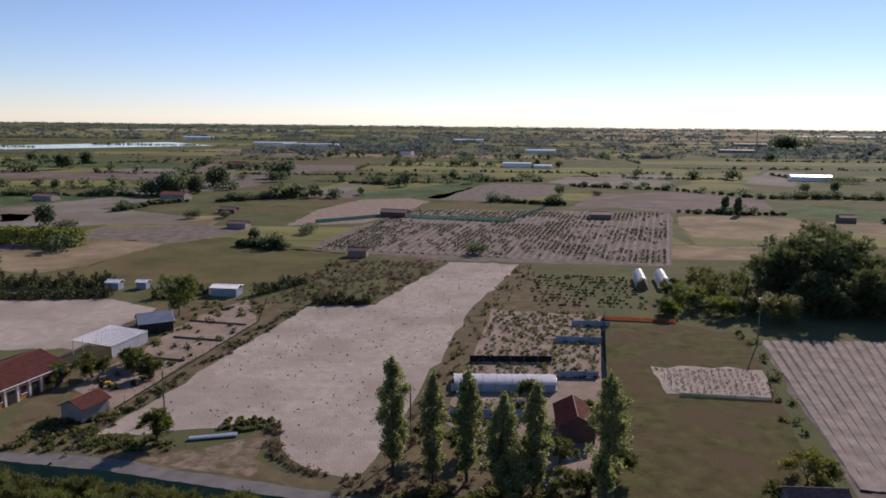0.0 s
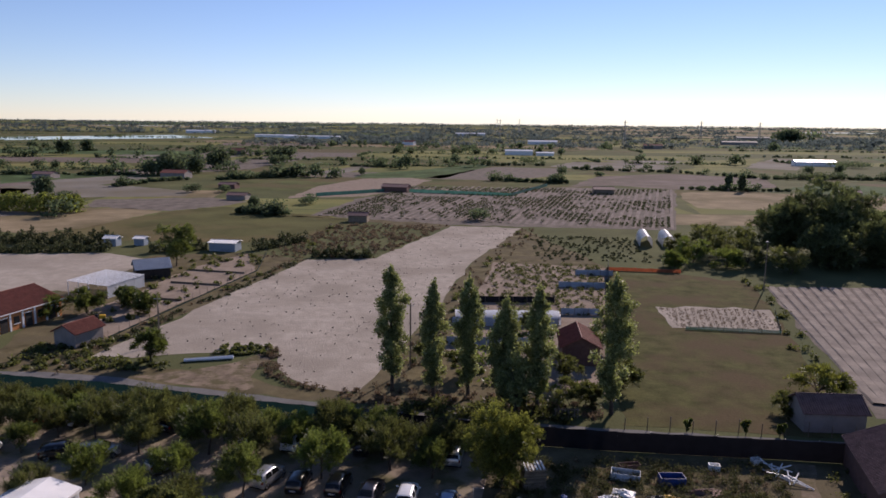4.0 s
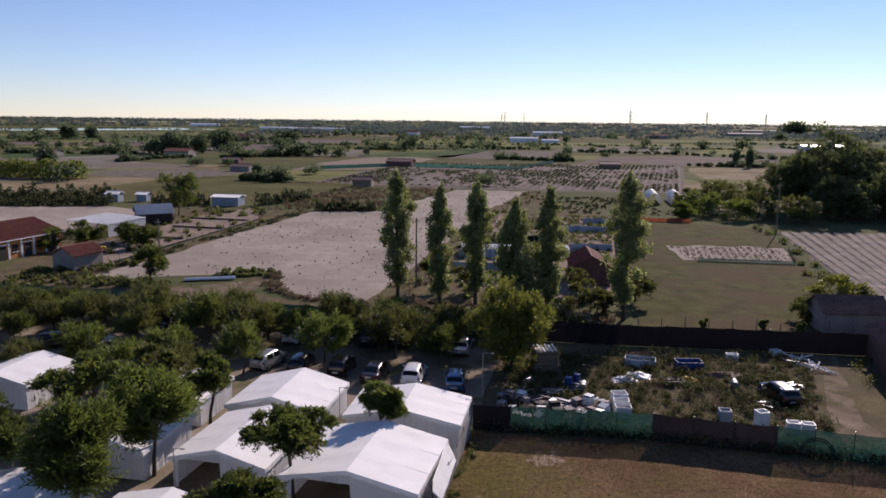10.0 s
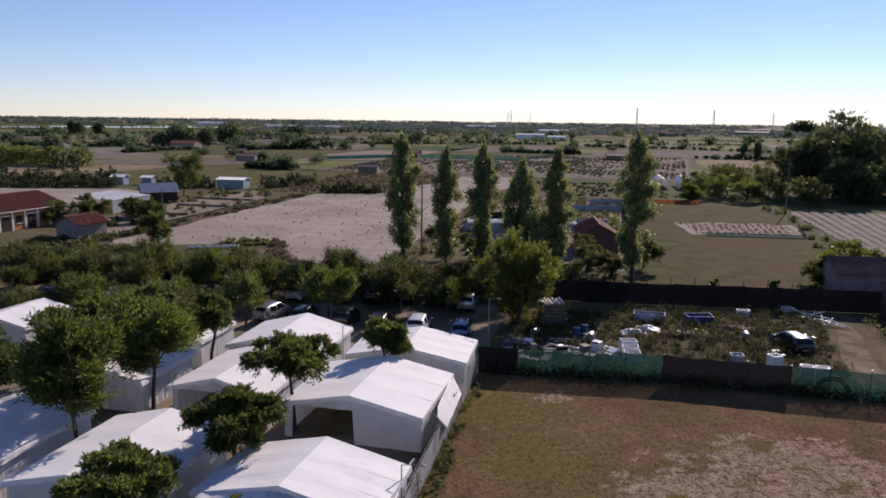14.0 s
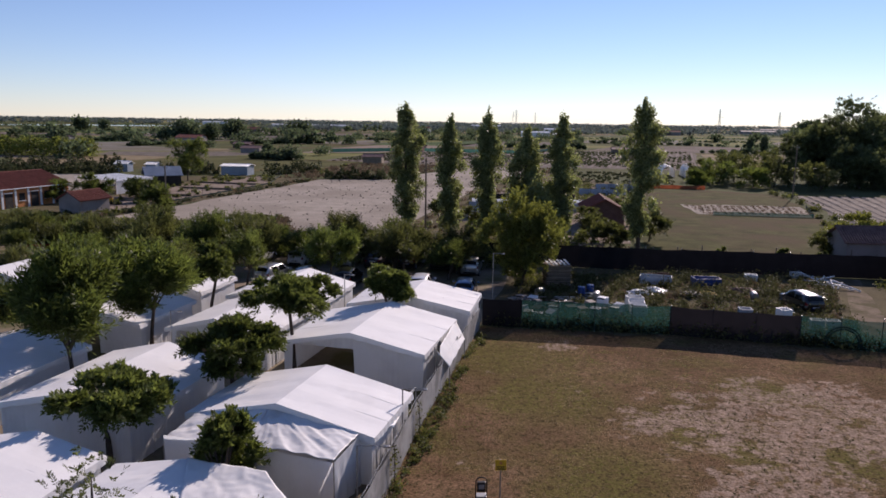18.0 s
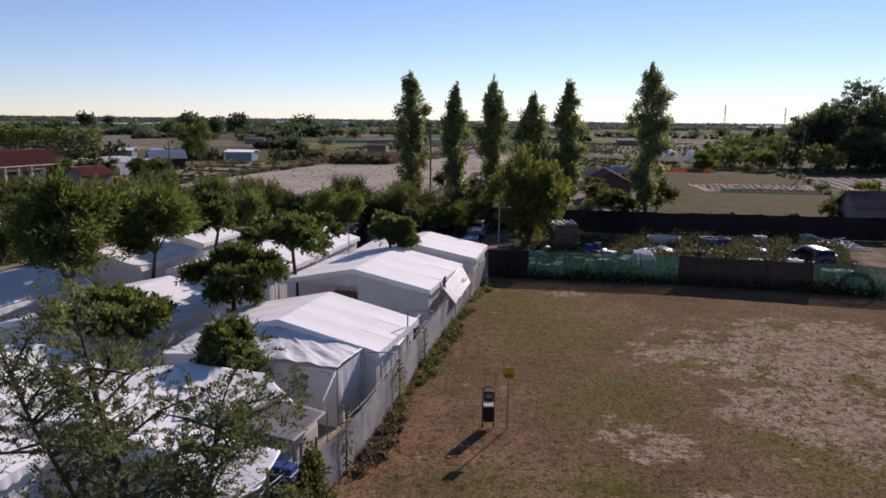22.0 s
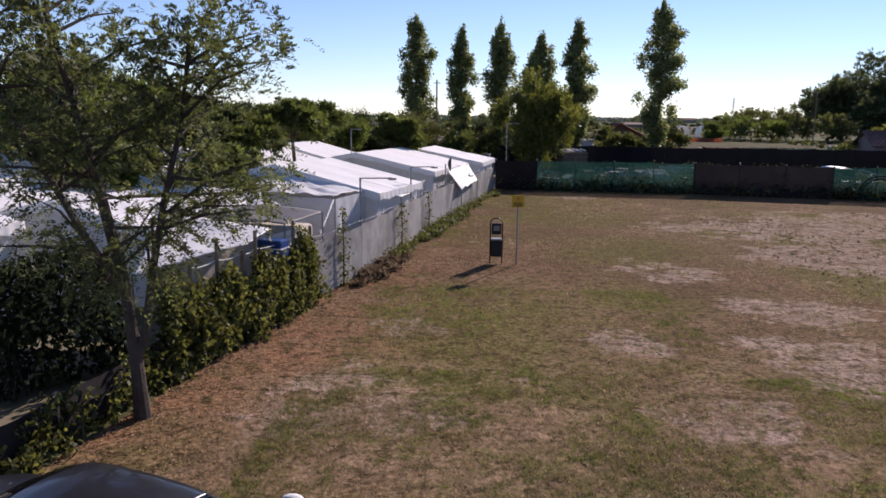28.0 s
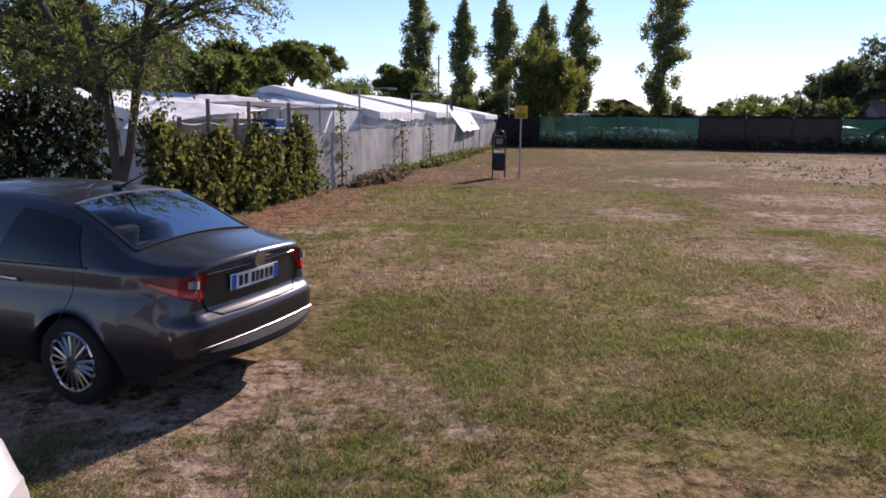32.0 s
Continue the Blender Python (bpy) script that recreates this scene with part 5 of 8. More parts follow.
def sedan_details(ob):
    """What shows on the near car alone."""
    S = SEDAN
    bm = bmesh.new()
    tube(bm, [(-2.205 + tail_shift(-2.2, y, 0.955), y, 0.955) for y in np.linspace(-0.5, 0.5, 15)], 0.004, 6)
    part("chrome_strip", bm, M["chrome"], ob, "chrome strip over the plate")
    bm = bmesh.new()
    x = -2.2 + tail_shift(-2.2, 0, 0.985)
    tube(bm, [(x + 0.01, 0, 0.985), (x - 0.03, 0, 0.983)], [0.06, 0.054], 18)
    part("badge", bm, M["rim"], ob, "round chrome badge")
    bm = bmesh.new()
    tube(bm, [(-2.204 + tail_shift(-2.2, y, 0.475) + 0.14 * max(0, abs(y) - 0.58) ** 1.2, y, 0.475) for y in np.linspace(-0.66, 0.66, 19)], 0.003, 6)
    part("bumper_strip", bm, M["chrome"], ob, "thin chrome bumper strip")
    bm = bmesh.new()
    tube(bm, [(-0.92, 0.0, 1.44), (-1.06, 0.0, 1.5), (-1.22, 0, 1.57)], [0.012, 0.007, 0.004], 6)
    box(bm, (0.1, 0.05, 0.03), (-0.92, 0, 1.45), bevel=0.01)
    part("antenna", bm, M["black"], ob)
    for side in (1, -1):
        for x in (-0.68, 0.42):
            p = car_surface(S, x, 0.86)
            part("door_handle", boxed((0.2, 0.03, 0.028), (x, side * (p.y + 0.015), p.z), bevel=0.01), M["chrome"], ob)
        for x in (-0.49, 0.72):
            bm = bmesh.new()
            pts = [car_surface(S, x, s) for s in np.linspace(0.08, 1.0, 9)]
            tube(bm, [(q.x, side * (q.y - 0.001), q.z) for q in pts], 0.004, 4)
            part("door_seam", bm, M["black"], ob)
        bm = bmesh.new()
        pts = [car_surface(S, -1.3 + 0.42 * max(0, 0.75 - s), s) for s in np.linspace(0.45, 1.0, 9)]
        tube(bm, [(q.x, side * (q.y - 0.001), q.z) for q in pts], 0.004, 4)
        part("door_seam", bm, M["black"], ob)
        bm = bmesh.new()
        tube(bm, [(q.x, side * (q.y + 0.004), q.z) for q in [car_surface(S, x, 1.03) for x in np.linspace(-1.42, 0.9, 17)]], 0.008, 5)
        part("window_trim", bm, M["black"], ob)
        bm = bmesh.new()
        tube(bm, [(q.x, side * q.y, q.z + 0.008) for q in [car_surface(S, x, 2.1) for x in np.linspace(-1.69, -1.05, 9)]], 0.008, 5)
        part("rear_window_seal", bm, M["black"], ob)
        vs, fs = lamp_patch(side, 0.25, 0.40, 0.5, 0.8, 0.016, 8, 3)
        mesh_object("reversing_lamp", vs, fs, M["lamp_clear"], ob, "clear reversing lamp", smooth=True)
        vs, fs = lamp_patch(side, 0.16, 0.86, 0.12, 0.42, 0.0145, 14, 3)
        mesh_object("brake_lamp", vs, fs, M["lamp_bright"], ob, smooth=True)
    for x in (-1.69, -1.05):
        bm = bmesh.new()
        half = [car_surface(S, x, s) for s in np.linspace(2.1, 3.0, 8)]
        tube(bm, [(q.x, q.y, q.z + 0.008) for q in half] + [(q.x, -q.y, q.z + 0.008) for q in half[-2::-1]], 0.007, 5)
        part("rear_window_seal", bm, M["chrome"] if x > -1.5 else M["black"], ob)
    part("parcel_shelf", boxed((0.34, 1.0, 0.03), (-1.52, 0, 1.0)), M["shelf"], ob, "pale sunlit parcel shelf")
    part("brake_light_bar", boxed((0.05, 0.22, 0.035), (-1.60, -0.1, 1.035), bevel=0.008), M["plate"], ob, "white high-level lamp housing")
    part("rear_bench", boxed((0.16, 1.15, 0.5), (-1.26, 0, 0.85), ry=-14, bevel=0.05), M["dark"], ob)
    for y in (-0.38, 0, 0.38):
        part("headrest", boxed((0.1, 0.24, 0.17), (-1.33, y, 1.13), ry=-10, bevel=0.04), M["dark"], ob)
    for y in (-0.36, 0.36):
        part("front_seat", boxed((0.16, 0.46, 0.66), (-0.25, y, 0.92), ry=-14, bevel=0.06), M["dark"], ob)
    part("cabin_floor", boxed((2.4, 1.3, 0.05), (-0.2, 0, 0.55)), M["dark"], ob)
    bm = bmesh.new()
    pts = [(-2.2035 + tail_shift(-2.2, y, z), y, z) for y, z in ((-0.56, 0.80), (-0.5, 0.70), (-0.42, 0.668), (-0.2, 0.665), (0.2, 0.665), (0.42, 0.668), (0.5, 0.70), (0.56, 0.80))]
    tube(bm, pts, 0.005, 5)
    part("boot_seam", bm, M["black"], ob)


M["shelf"] = material("pale_shelf_cloth", (0.5, 0.49, 0.46), rough=0.9, vary=0.08, grain=60)
M["lamp_bright"] = material("bright_red_lamp", (0.45, 0.012, 0.012), rough=0.2, vary=0.1, grain=60, bump=0.1, spec=0.4, coat=0.4)
near_car = car(SEDAN, pose(-3.88, 7.48, 0, 0, 0, 160) @ Matrix.Scale(0.94, 4), M["paint_grey"], "dark bronze-grey parked saloon car on the lawn", True)
sedan_details(near_car)
car(HATCH, pose(-3.79, 3.18, 0, 0, 0, 20), M["paint_white"], "white parked hatchback car on the lawn", True)

# parked cars under the trees
PAINTS = ["paint_white", "paint_silver", "paint_black", "paint_blue", "paint_grey", "paint_red"]
WORDS = {"paint_white": "white", "paint_silver": "silver", "paint_black": "black", "paint_blue": "blue", "paint_grey": "dark grey", "paint_red": "red"}
made = {}
for x, y, rz, p in [(-7.4, 58.6, 80, 4), (-4.2, 58.2, 84, 0), (-10.4, 60.0, 82, 2), (-14.0, 60.4, 86, 2), (-2.9, 68.2, 80, 4), (-0.7, 57.0, 86, 3), (-17.0, 61.2, 70, 1), (-16.2, 68.6, 80, 0), (-11.8, 68.2, 84, 1), (-9.0, 68.3, 82, 4), (-6.0, 68.4, 84, 2),
                    (-0.2, 66.0, 84, 1), (-36.1, 75.2, 60, 0), (-40.3, 73.6, 65, 0), (-44.5, 73.0, 65, 5), (-32.0, 73.6, 70, 0), (-38.0, 65.4, 20, 2), (-27.0, 63.5, 50, 1), (-20.5, 69.4, 75, 0), (-29.5, 72.4, 70, 2), (-46.5, 66.0, 10, 0), (-34.5, 65.6, 20, 1)]:
    name = PAINTS[p]
    if name not in made:
        made[name] = car(HATCH if p != 4 else SEDAN, pose(x, y, 0, 0, 0, rz), M[name], WORDS[name] + " car parked under the camp trees", False, "cars in the car park")
    else:
        copy_thing(made[name], pose(x, y, 0, 0, 0, rz))


# ---- grass on the lawn ----
def grass(name, x0, x1, y0, y1, k, h, w, seed, mat, label, patch=0.2, keep=-0.1, per=9, clump=0.05, least=0.3):
    """Short blades in clumps, thicker where the patch noise is high."""
    rng = np.random.default_rng(seed)
    x, y = rng.uniform(x0, x1, k), rng.uniform(y0, y1, k)
    g = np.array([noise.noise((a * patch, b * patch, seed)) + 0.5 * noise.noise((a * 1.3, b * 1.3, seed)) for a, b in zip(x, y)])
    odds = np.clip((g - keep + 0.25) / 0.5, least, 1)
    ok = (rng.random(k) < odds ** 1.5) & (x > -6.3 + (y - 9) * 0.12) & ~((x < -1.75) & (y > 5.9) & (y < 9.2))
    x, y, g = np.repeat(x[ok], per), np.repeat(y[ok], per), np.repeat(g[ok], per)
    n = len(x)
    x, y = x + rng.normal(size=n) * clump, y + rng.normal(size=n) * clump
    a = rng.uniform(0, 2 * math.pi, n)
    hh = h * rng.uniform(0.4, 1.3, n) * (0.7 + 0.8 * np.clip(g - keep, 0, 1))
    tx, ty = np.cos(a) * w, np.sin(a) * w
    lx, ly = rng.normal(size=n) * hh * 1.1, rng.normal(size=n) * hh * 1.1 + hh * 0.3
    z = np.full(n, 0.01)
    v = np.stack([np.stack([x - tx, y - ty, z], 1), np.stack([x + tx, y + ty, z], 1), np.stack([x + tx * 0.3 + lx, y + ty * 0.3 + ly, z + hh], 1), np.stack([x - tx * 0.3 + lx, y - ty * 0.3 + ly, z + hh], 1)], axis=1).reshape(-1, 3)
    return tagged(quads(name, v, mat), label, "grass", "", "stuff")


M["grass_dry"] = material("dry_grass_blades", (0.33, 0.255, 0.165), rough=0.7, vary=0.2, scale=0.5, grain=4, bump=0, island=0.4, thin=0.55, spec=0.15, through_tint=(1.5, 1.45, 1.4))
M["grass_green"] = material("green_grass_blades", (0.16, 0.178, 0.055), rough=0.7, vary=0.35, scale=0.35, grain=4, bump=0, island=0.5, thin=0.5, spec=0.1, spots=(0.19, 0.165, 0.075), spot_scale=0.8, through_tint=(1.6, 1.65, 1.2))
grass("dry_grass", -4.5, 5, 3.3, 8, 12000, 0.026, 0.0026, 3, M["grass_dry"], "short dry grass stubble on the lawn", 0.6, -0.3, 9, 0.05)
grass("dry_grass", -4.5, 8, 8, 13, 9000, 0.034, 0.004, 13, M["grass_dry"], "short dry grass stubble on the lawn", 0.6, -0.3, 8, 0.06)
grass("green_grass", -3.0, 5, 3.3, 8.5, 11000, 0.04, 0.003, 4, M["grass_green"], "short olive green grass tufts on the lawn", 0.4, -0.1, 20, 0.035)
grass("green_grass", -3.5, 9, 8.5, 14.5, 11000, 0.044, 0.0044, 14, M["grass_green"], "short olive green grass tufts on the lawn", 0.4, -0.05, 14, 0.045)
grass("green_grass", -3.2, 4.5, 13.0, 21.0, 5000, 0.045, 0.0055, 24, M["grass_green"], "short olive green grass tufts on the lawn", 0.35, 0.05, 11, 0.06)
grass("dry_grass", -6.2, 18, 12, 46, 9000, 0.05, 0.007, 5, M["grass_dry"], "short dry grass stubble on the lawn", 0.3, 0.0, 7, 0.12, 0.05)
grass("green_grass", -6.2, 18, 13, 47, 9000, 0.055, 0.008, 6, M["grass_green"], "short green grass in patches on the lawn", 0.2, 0.25, 9, 0.13, 0.03)


def litter(name, k, y0, y1, reach, size, label, seed):
    """Fallen leaves and stalks that gather along the camp fence."""
    rng = np.random.default_rng(seed)
    y = rng.uniform(y0, y1, k)
    x = np.interp(y, [8, 11, 13.5, 17, 19.5, 22.5, 27, 31], [-6.6, -5.9, -5.4, -4.9, -4.6, -3.7, -3.0, -2.5]) + rng.random(k) ** 1.7 * reach
    c = np.stack([x, y, rng.uniform(0.02, 0.05, k)], axis=1)
    v = leaves(c, size, rng, 0.0, 1.6).reshape(-1, 4, 3)
    v[:, :, 2] = c[:, None, 2] + (v[:, :, 2] - c[:, None, 2]) * 0.35
    v[:, :, 2] = np.maximum(v[:, :, 2], 0.014)
    return tagged(quads(name, v.reshape(-1, 3), M["litter"]), label, "leaves", "", "stuff")


M["litter"] = material("fallen_leaves", (0.30, 0.185, 0.115), rough=0.8, vary=0.3, scale=2.0, grain=10, bump=0, island=0.55, thin=0.2, spec=0.1)
litter("fallen_leaves", 6000, 9.5, 24, 1.9, 0.03, "dry reddish fallen leaves along the ivy fence", 81)


# ---- car park trees and hedge ----
park = [tree("car_park_tree", "feathery olive-green tree shading the parked cars", "tree", 4.8, 2.6, 9500, 0.10, M["leaf_olive"], 90, (-31.6, 70.2), 0.22, 20, r0=0.12, droop=-0.6, group="car park trees", long=2.8, shoot=1.0),
        tree("car_park_tree", "round green tree shading the parked cars", "tree", 4.4, 2.3, 9500, 0.10, M["leaf"], 91, (-24.1, 66.4), 0.3, 20, r0=0.12, droop=-0.4, group="car park trees", long=2.7, shoot=0.9),
        tree("car_park_tree", "light green young tree shading the parked cars", "tree", 4.0, 2.1, 9000, 0.10, M["leaf_bright"], 92, (-12.3, 62.0), 0.32, 18, r0=0.1, droop=-0.3, group="car park trees", long=2.7, shoot=0.9)]
rng4 = np.random.default_rng(44)
spots = [(-6.2, 63.8), (-42.3, 66.0), (-11.4, 70.5), (-19.0, 65.0), (-18.5, 58.5), (-31.0, 66.5), (-36.8, 69.6), (-2.2, 62.5), (-16.0, 67.4), (-7.2, 66.0), (-1.5, 65.3), (-25.5, 61.0), (-47.5, 69.5), (-52.0, 74.0), (-27.0, 55.0), (-36.0, 56.5), (-45.0, 58.0), (-33.0, 60.0), (-22.5, 54.0)]
spots += [(-56 + 4.1 * i + rng4.uniform(-0.8, 0.8), 74.9 - 0.15 * 4.1 * i + rng4.uniform(-1.2, 0.6)) for i in range(14)]
spots += [(-54 + 4.6 * i + rng4.uniform(-1, 1), 70.5 + rng4.uniform(-1, 1) - 0.08 * i) for i in range(4)]
for i, (x, y) in enumerate(spots):
    s = rng4.uniform(0.65, 0.95)
    copy_thing(park[i % 3 if i % 5 else 0], pose(x, y, 0, 0, 0, rng4.uniform(0, 360)) @ Matrix.Diagonal((s, s, s * rng4.uniform(0.85, 1.1), 1)))
for i in range(19):
    x = -58 + 3.2 * i + rng4.uniform(-0.7, 0.7)
    s = rng4.uniform(0.5, 0.75)
    copy_thing(park[0 if i % 4 else 1], pose(x, float(np.interp(x, [-60, -41, -26.3, -19.4, -6, 2], [79.4, 76.4, 73.0, 71.4, 68.9, 67])) + rng4.uniform(-0.6, 0.4), -0.7, 0, 0, rng4.uniform(0, 360)) @ Matrix.Diagonal((s, s, s * rng4.uniform(0.95, 1.2), 1)))
hedge("lane_hedge", [(-60, 80.6), (-41, 77.6), (-26.3, 74.0), (-19.4, 72.4), (-6, 69.8), (2, 68)], 2.2, 1.2, 14000, 0.17, M["leaf_olive"], "low ragged hedge along the net fence", 15)
for x, y, h, s, kind in [(-35.0, 44.0, 5.6, 2.8, "leaf"), (-40.0, 50.0, 5.6, 3.0, "leaf_olive"), (-33.0, 34.0, 5.2, 2.6, "leaf"), (-26.5, 38.0, 5.0, 2.2, "leaf"), (-23.0, 50.5, 5.0, 2.3, "leaf_olive"), (-44.0, 43.0, 5.5, 2.8, "leaf")]:
    tree("camp_tree", "round leafy tree between the white tents", "tree", h, s, 15000, 0.12, M[kind], int(abs(x * 7)), (x, y), 0.36, 14, r0=0.13, long=2.2, shoot=0.5)


# ---- scrap yard ----
rngy = np.random.default_rng(12)


def crate(at, size, mat, label, rz=0.0, tilt=0.0, name="crate", category="crate"):
    ob = thing(name, pose(*at, 0, tilt, rz), label, category, "scrap in the yard")
    w, d, h = size
    part("base", boxed((w, d, 0.06), (0, 0, 0.05), bevel=0.015), mat, ob)
    for x, y, sx, sy in ((-w / 2, 0, 0.05, d), (w / 2, 0, 0.05, d), (0, -d / 2, w, 0.05), (0, d / 2, w, 0.05)):
        part("side", boxed((sx, sy, h), (x, y, h / 2), bevel=0.015), mat, ob)
    return ob


def drum(at, mat, label, lying=False):
    ob = thing("drum", pose(at[0], at[1], at[2] + (0.29 if lying else 0), 90 if lying else 0, 0, rngy.uniform(0, 360)), label, "drum", "scrap in the yard")
    bm = bmesh.new()
    tube(bm, [(0, 0, 0), (0, 0, 0.04), (0, 0, 0.3), (0, 0, 0.32), (0, 0, 0.58), (0, 0, 0.6), (0, 0, 0.86), (0, 0, 0.9)], [0.27, 0.29, 0.28, 0.3, 0.3, 0.28, 0.29, 0.27], 14)
    part("shell", bm, mat, ob)
    bm = bmesh.new()
    tube(bm, [(0.12, 0, 0.9), (0.12, 0, 0.93)], 0.04, 8)
    part("cap", bm, M["black"], ob)
    return ob


def plank_pile(at, n, length, mat, label, spread=1.0, name="plank_pile", category="planks", lift=0.5):
    ob = thing(name, pose(*at), label, category, "scrap in the yard")
    for i in range(n):
        part("plank", boxed((length * rngy.uniform(0.6, 1.1), 0.16, 0.05), (rngy.normal() * 0.3 * spread, rngy.normal() * 0.4 * spread, 0.05 + 0.055 * i), rz=rngy.normal() * 35 * spread, ry=rngy.normal() * 7 * lift, bevel=0.008), mat, ob)
    return ob


def pipe_heap(at, n, length, label):
    ob = thing("pipe_heap", pose(*at), label, "pipes", "scrap in the yard")
    for i in range(n):
        a, e = rngy.uniform(0, math.pi), rngy.uniform(0.1, 0.6)
        c = (rngy.normal() * 0.5, rngy.normal() * 0.4)
        bm = bmesh.new()
        dx, dy = math.cos(a) * length / 2, math.sin(a) * length / 2
        tube(bm, [(c[0] - dx, c[1] - dy, 0.06), (c[0] + dx, c[1] + dy, 0.1 + e)], 0.06, 7)
        part("pipe", bm, M["white"], ob)
    return ob


def cover_sheet(at, w, d, mat, label, rz=0.0, h=0.4, name="plastic_sheet"):
    ob = thing(name, pose(*at, 0, 0, rz), label, "sheet", "scrap in the yard")
    n = 12
    vs = [((i / n - 0.5) * w, (j / n - 0.5) * d, 0.03 + h * max(0, 1 - (2 * i / n - 1) ** 2) * max(0, 1 - (2 * j / n - 1) ** 2) * (0.7 + 0.5 * noise.noise((i * 0.5 + at[0], j * 0.5, 1)))) for i in range(n + 1) for j in range(n + 1)]
    fs = [(i * (n + 1) + j, (i + 1) * (n + 1) + j, (i + 1) * (n + 1) + j + 1, i * (n + 1) + j + 1) for i in range(n) for j in range(n)]
    mesh_object("sheet", vs, fs, mat, ob)
    return ob


for x, y, w, d, h, mt, lab in [(18.5, 50.3, 0.8, 0.7, 1.2, "film_blue", "pale blue discarded cabinet behind the net"), (20.9, 49.8, 0.75, 0.7, 1.35, "white", "tall white discarded fridge behind the net"), (22.9, 49.3, 0.8, 0.6, 0.8, "white", "white open tub near the net fence"), (23.8, 49.0, 0.8, 0.6, 0.85, "white", "white discarded washing machine near the net"),
                            (11.5, 51.3, 1.1, 0.9, 0.95, "white", "white cabinet in a row of scrap"), (11.6, 52.4, 1.1, 0.9, 1.0, "white", "white cabinet in a row of scrap"), (11.7, 53.5, 1.1, 0.9, 1.1, "white", "white cabinet in a row of scrap"), (24.4, 65.0, 1.0, 0.6, 0.6, "white", "white open box by the lane fence"), (28.9, 66.4, 0.8, 0.6, 0.6, "white", "white open box by the lane fence"),
                            (16.4, 65.0, 2.0, 0.7, 0.5, "brick", "red rusty trough among the weeds"), (15.6, 63.0, 2.6, 1.2, 0.7, "film_blue", "bluish plastic trough in the scrap yard"), (19.6, 62.2, 2.2, 1.2, 0.8, "blue", "blue plastic trough in the scrap yard")]:
    crate((x, y, 0.02), (w, d, h), M[mt], lab, rngy.uniform(-15, 15))
for x, y in [(9.2, 58.0), (8.4, 57.2)]:
    drum((x, y, 0.02), M["blue"], "blue plastic drum in the scrap yard")
for x, y in [(5.0, 57.6), (9.4, 56.6), (22.0, 57.6)]:
    drum((x, y, 0.02), M["metal"], "dented grey metal drum", True)
for x, y, n, l, mt, lab in [(3.8, 53.4, 9, 1.6, "metal", "stack of rusty metal strips"), (5.0, 52.0, 10, 1.6, "wood", "pile of grey planks"), (6.1, 53.6, 9, 1.6, "plaster", "pile of broken grey boards"), (7.2, 52.1, 10, 1.5, "metal", "jumble of metal bars"), (8.2, 53.5, 9, 1.6, "white", "jumble of white window frames"), (9.2, 52.0, 10, 1.6, "brick", "pile of reddish boards"), (10.1, 53.6, 8, 1.4, "white", "pile of white boards"), (4.6, 55.4, 8, 1.6, "wood", "pile of grey planks"), (6.8, 55.6, 9, 1.6, "metal", "jumble of metal bars"), (3.0, 51.5, 7, 1.3, "metal", "jumble of metal bars"),
                            (9.0, 57.0, 8, 1.3, "film_blue", "jumble of bluish plastic crates"), (26.6, 57.8, 7, 1.6, "metal", "jumble of metal bars"), (23.0, 60.2, 6, 1.6, "brick", "pile of reddish boards"), (17.4, 58.6, 7, 1.3, "plaster", "pile of broken grey boards"), (26.0, 56.0, 6, 1.2, "white", "pile of white boards"), (22.6, 54.0, 5, 1.0, "white", "pile of white boards")]:
    plank_pile((x, y, 0.02), n, l, M[mt], lab)
pipe_heap((30.0, 64.6, 0.02), 7, 2.6, "heap of white plastic pipes")
pipe_heap((31.0, 62.8, 0.02), 4, 2.2, "heap of white plastic pipes")
for x, y, w, d, mt, rz, lab in [(13.3, 59.2, 2.2, 1.2, "white", 12, "white panel lying in the weeds"), (14.8, 60.2, 2.0, 1.4, "white", -20, "white panel lying in the weeds"), (18.9, 59.3, 1.8, 1.2, "yellow", -30, "yellow sheet over scrap"), (17.6, 59.2, 1.8, 1.5, "black", 10, "black sheet over scrap"), (21.4, 60.6, 1.4, 0.8, "brick", 0, "reddish sheet over scrap"), (19.6, 48.6, 2.6, 0.8, "white", 10, "crumpled white sheet by the net")]:
    cover_sheet((x, y, 0.02), w, d, M[mt], lab, rz)


def appliance(x, y, w, h, mat, rz, tilt):
    """A discarded washing machine or fridge: a shell, a door or porthole and a control strip."""
    ob = thing("old_appliance", pose(x, y, 0.02, tilt, 0, rz), "discarded white household appliance in a row of scrap" if mat == "white" else "discarded grey household appliance in a row of scrap", "appliance", "scrap appliances")
    part("shell", boxed((w, 0.6, h), (0, 0, h / 2), bevel=0.025), M[mat], ob)
    part("control_strip", boxed((w * 0.92, 0.012, 0.09), (0, -0.304, h - 0.08)), M["dark"], ob)
    if h < 1:
        bm = bmesh.new()
        tube(bm, [(0, -0.3, h * 0.48), (0, -0.325, h * 0.48)], [0.19, 0.16], 14)
        part("porthole", bm, M["black"], ob)
    else:
        part("door", boxed((w * 0.94, 0.03, h * 0.82), (0, -0.312, h * 0.45), bevel=0.012), M[mat], ob)
    return ob


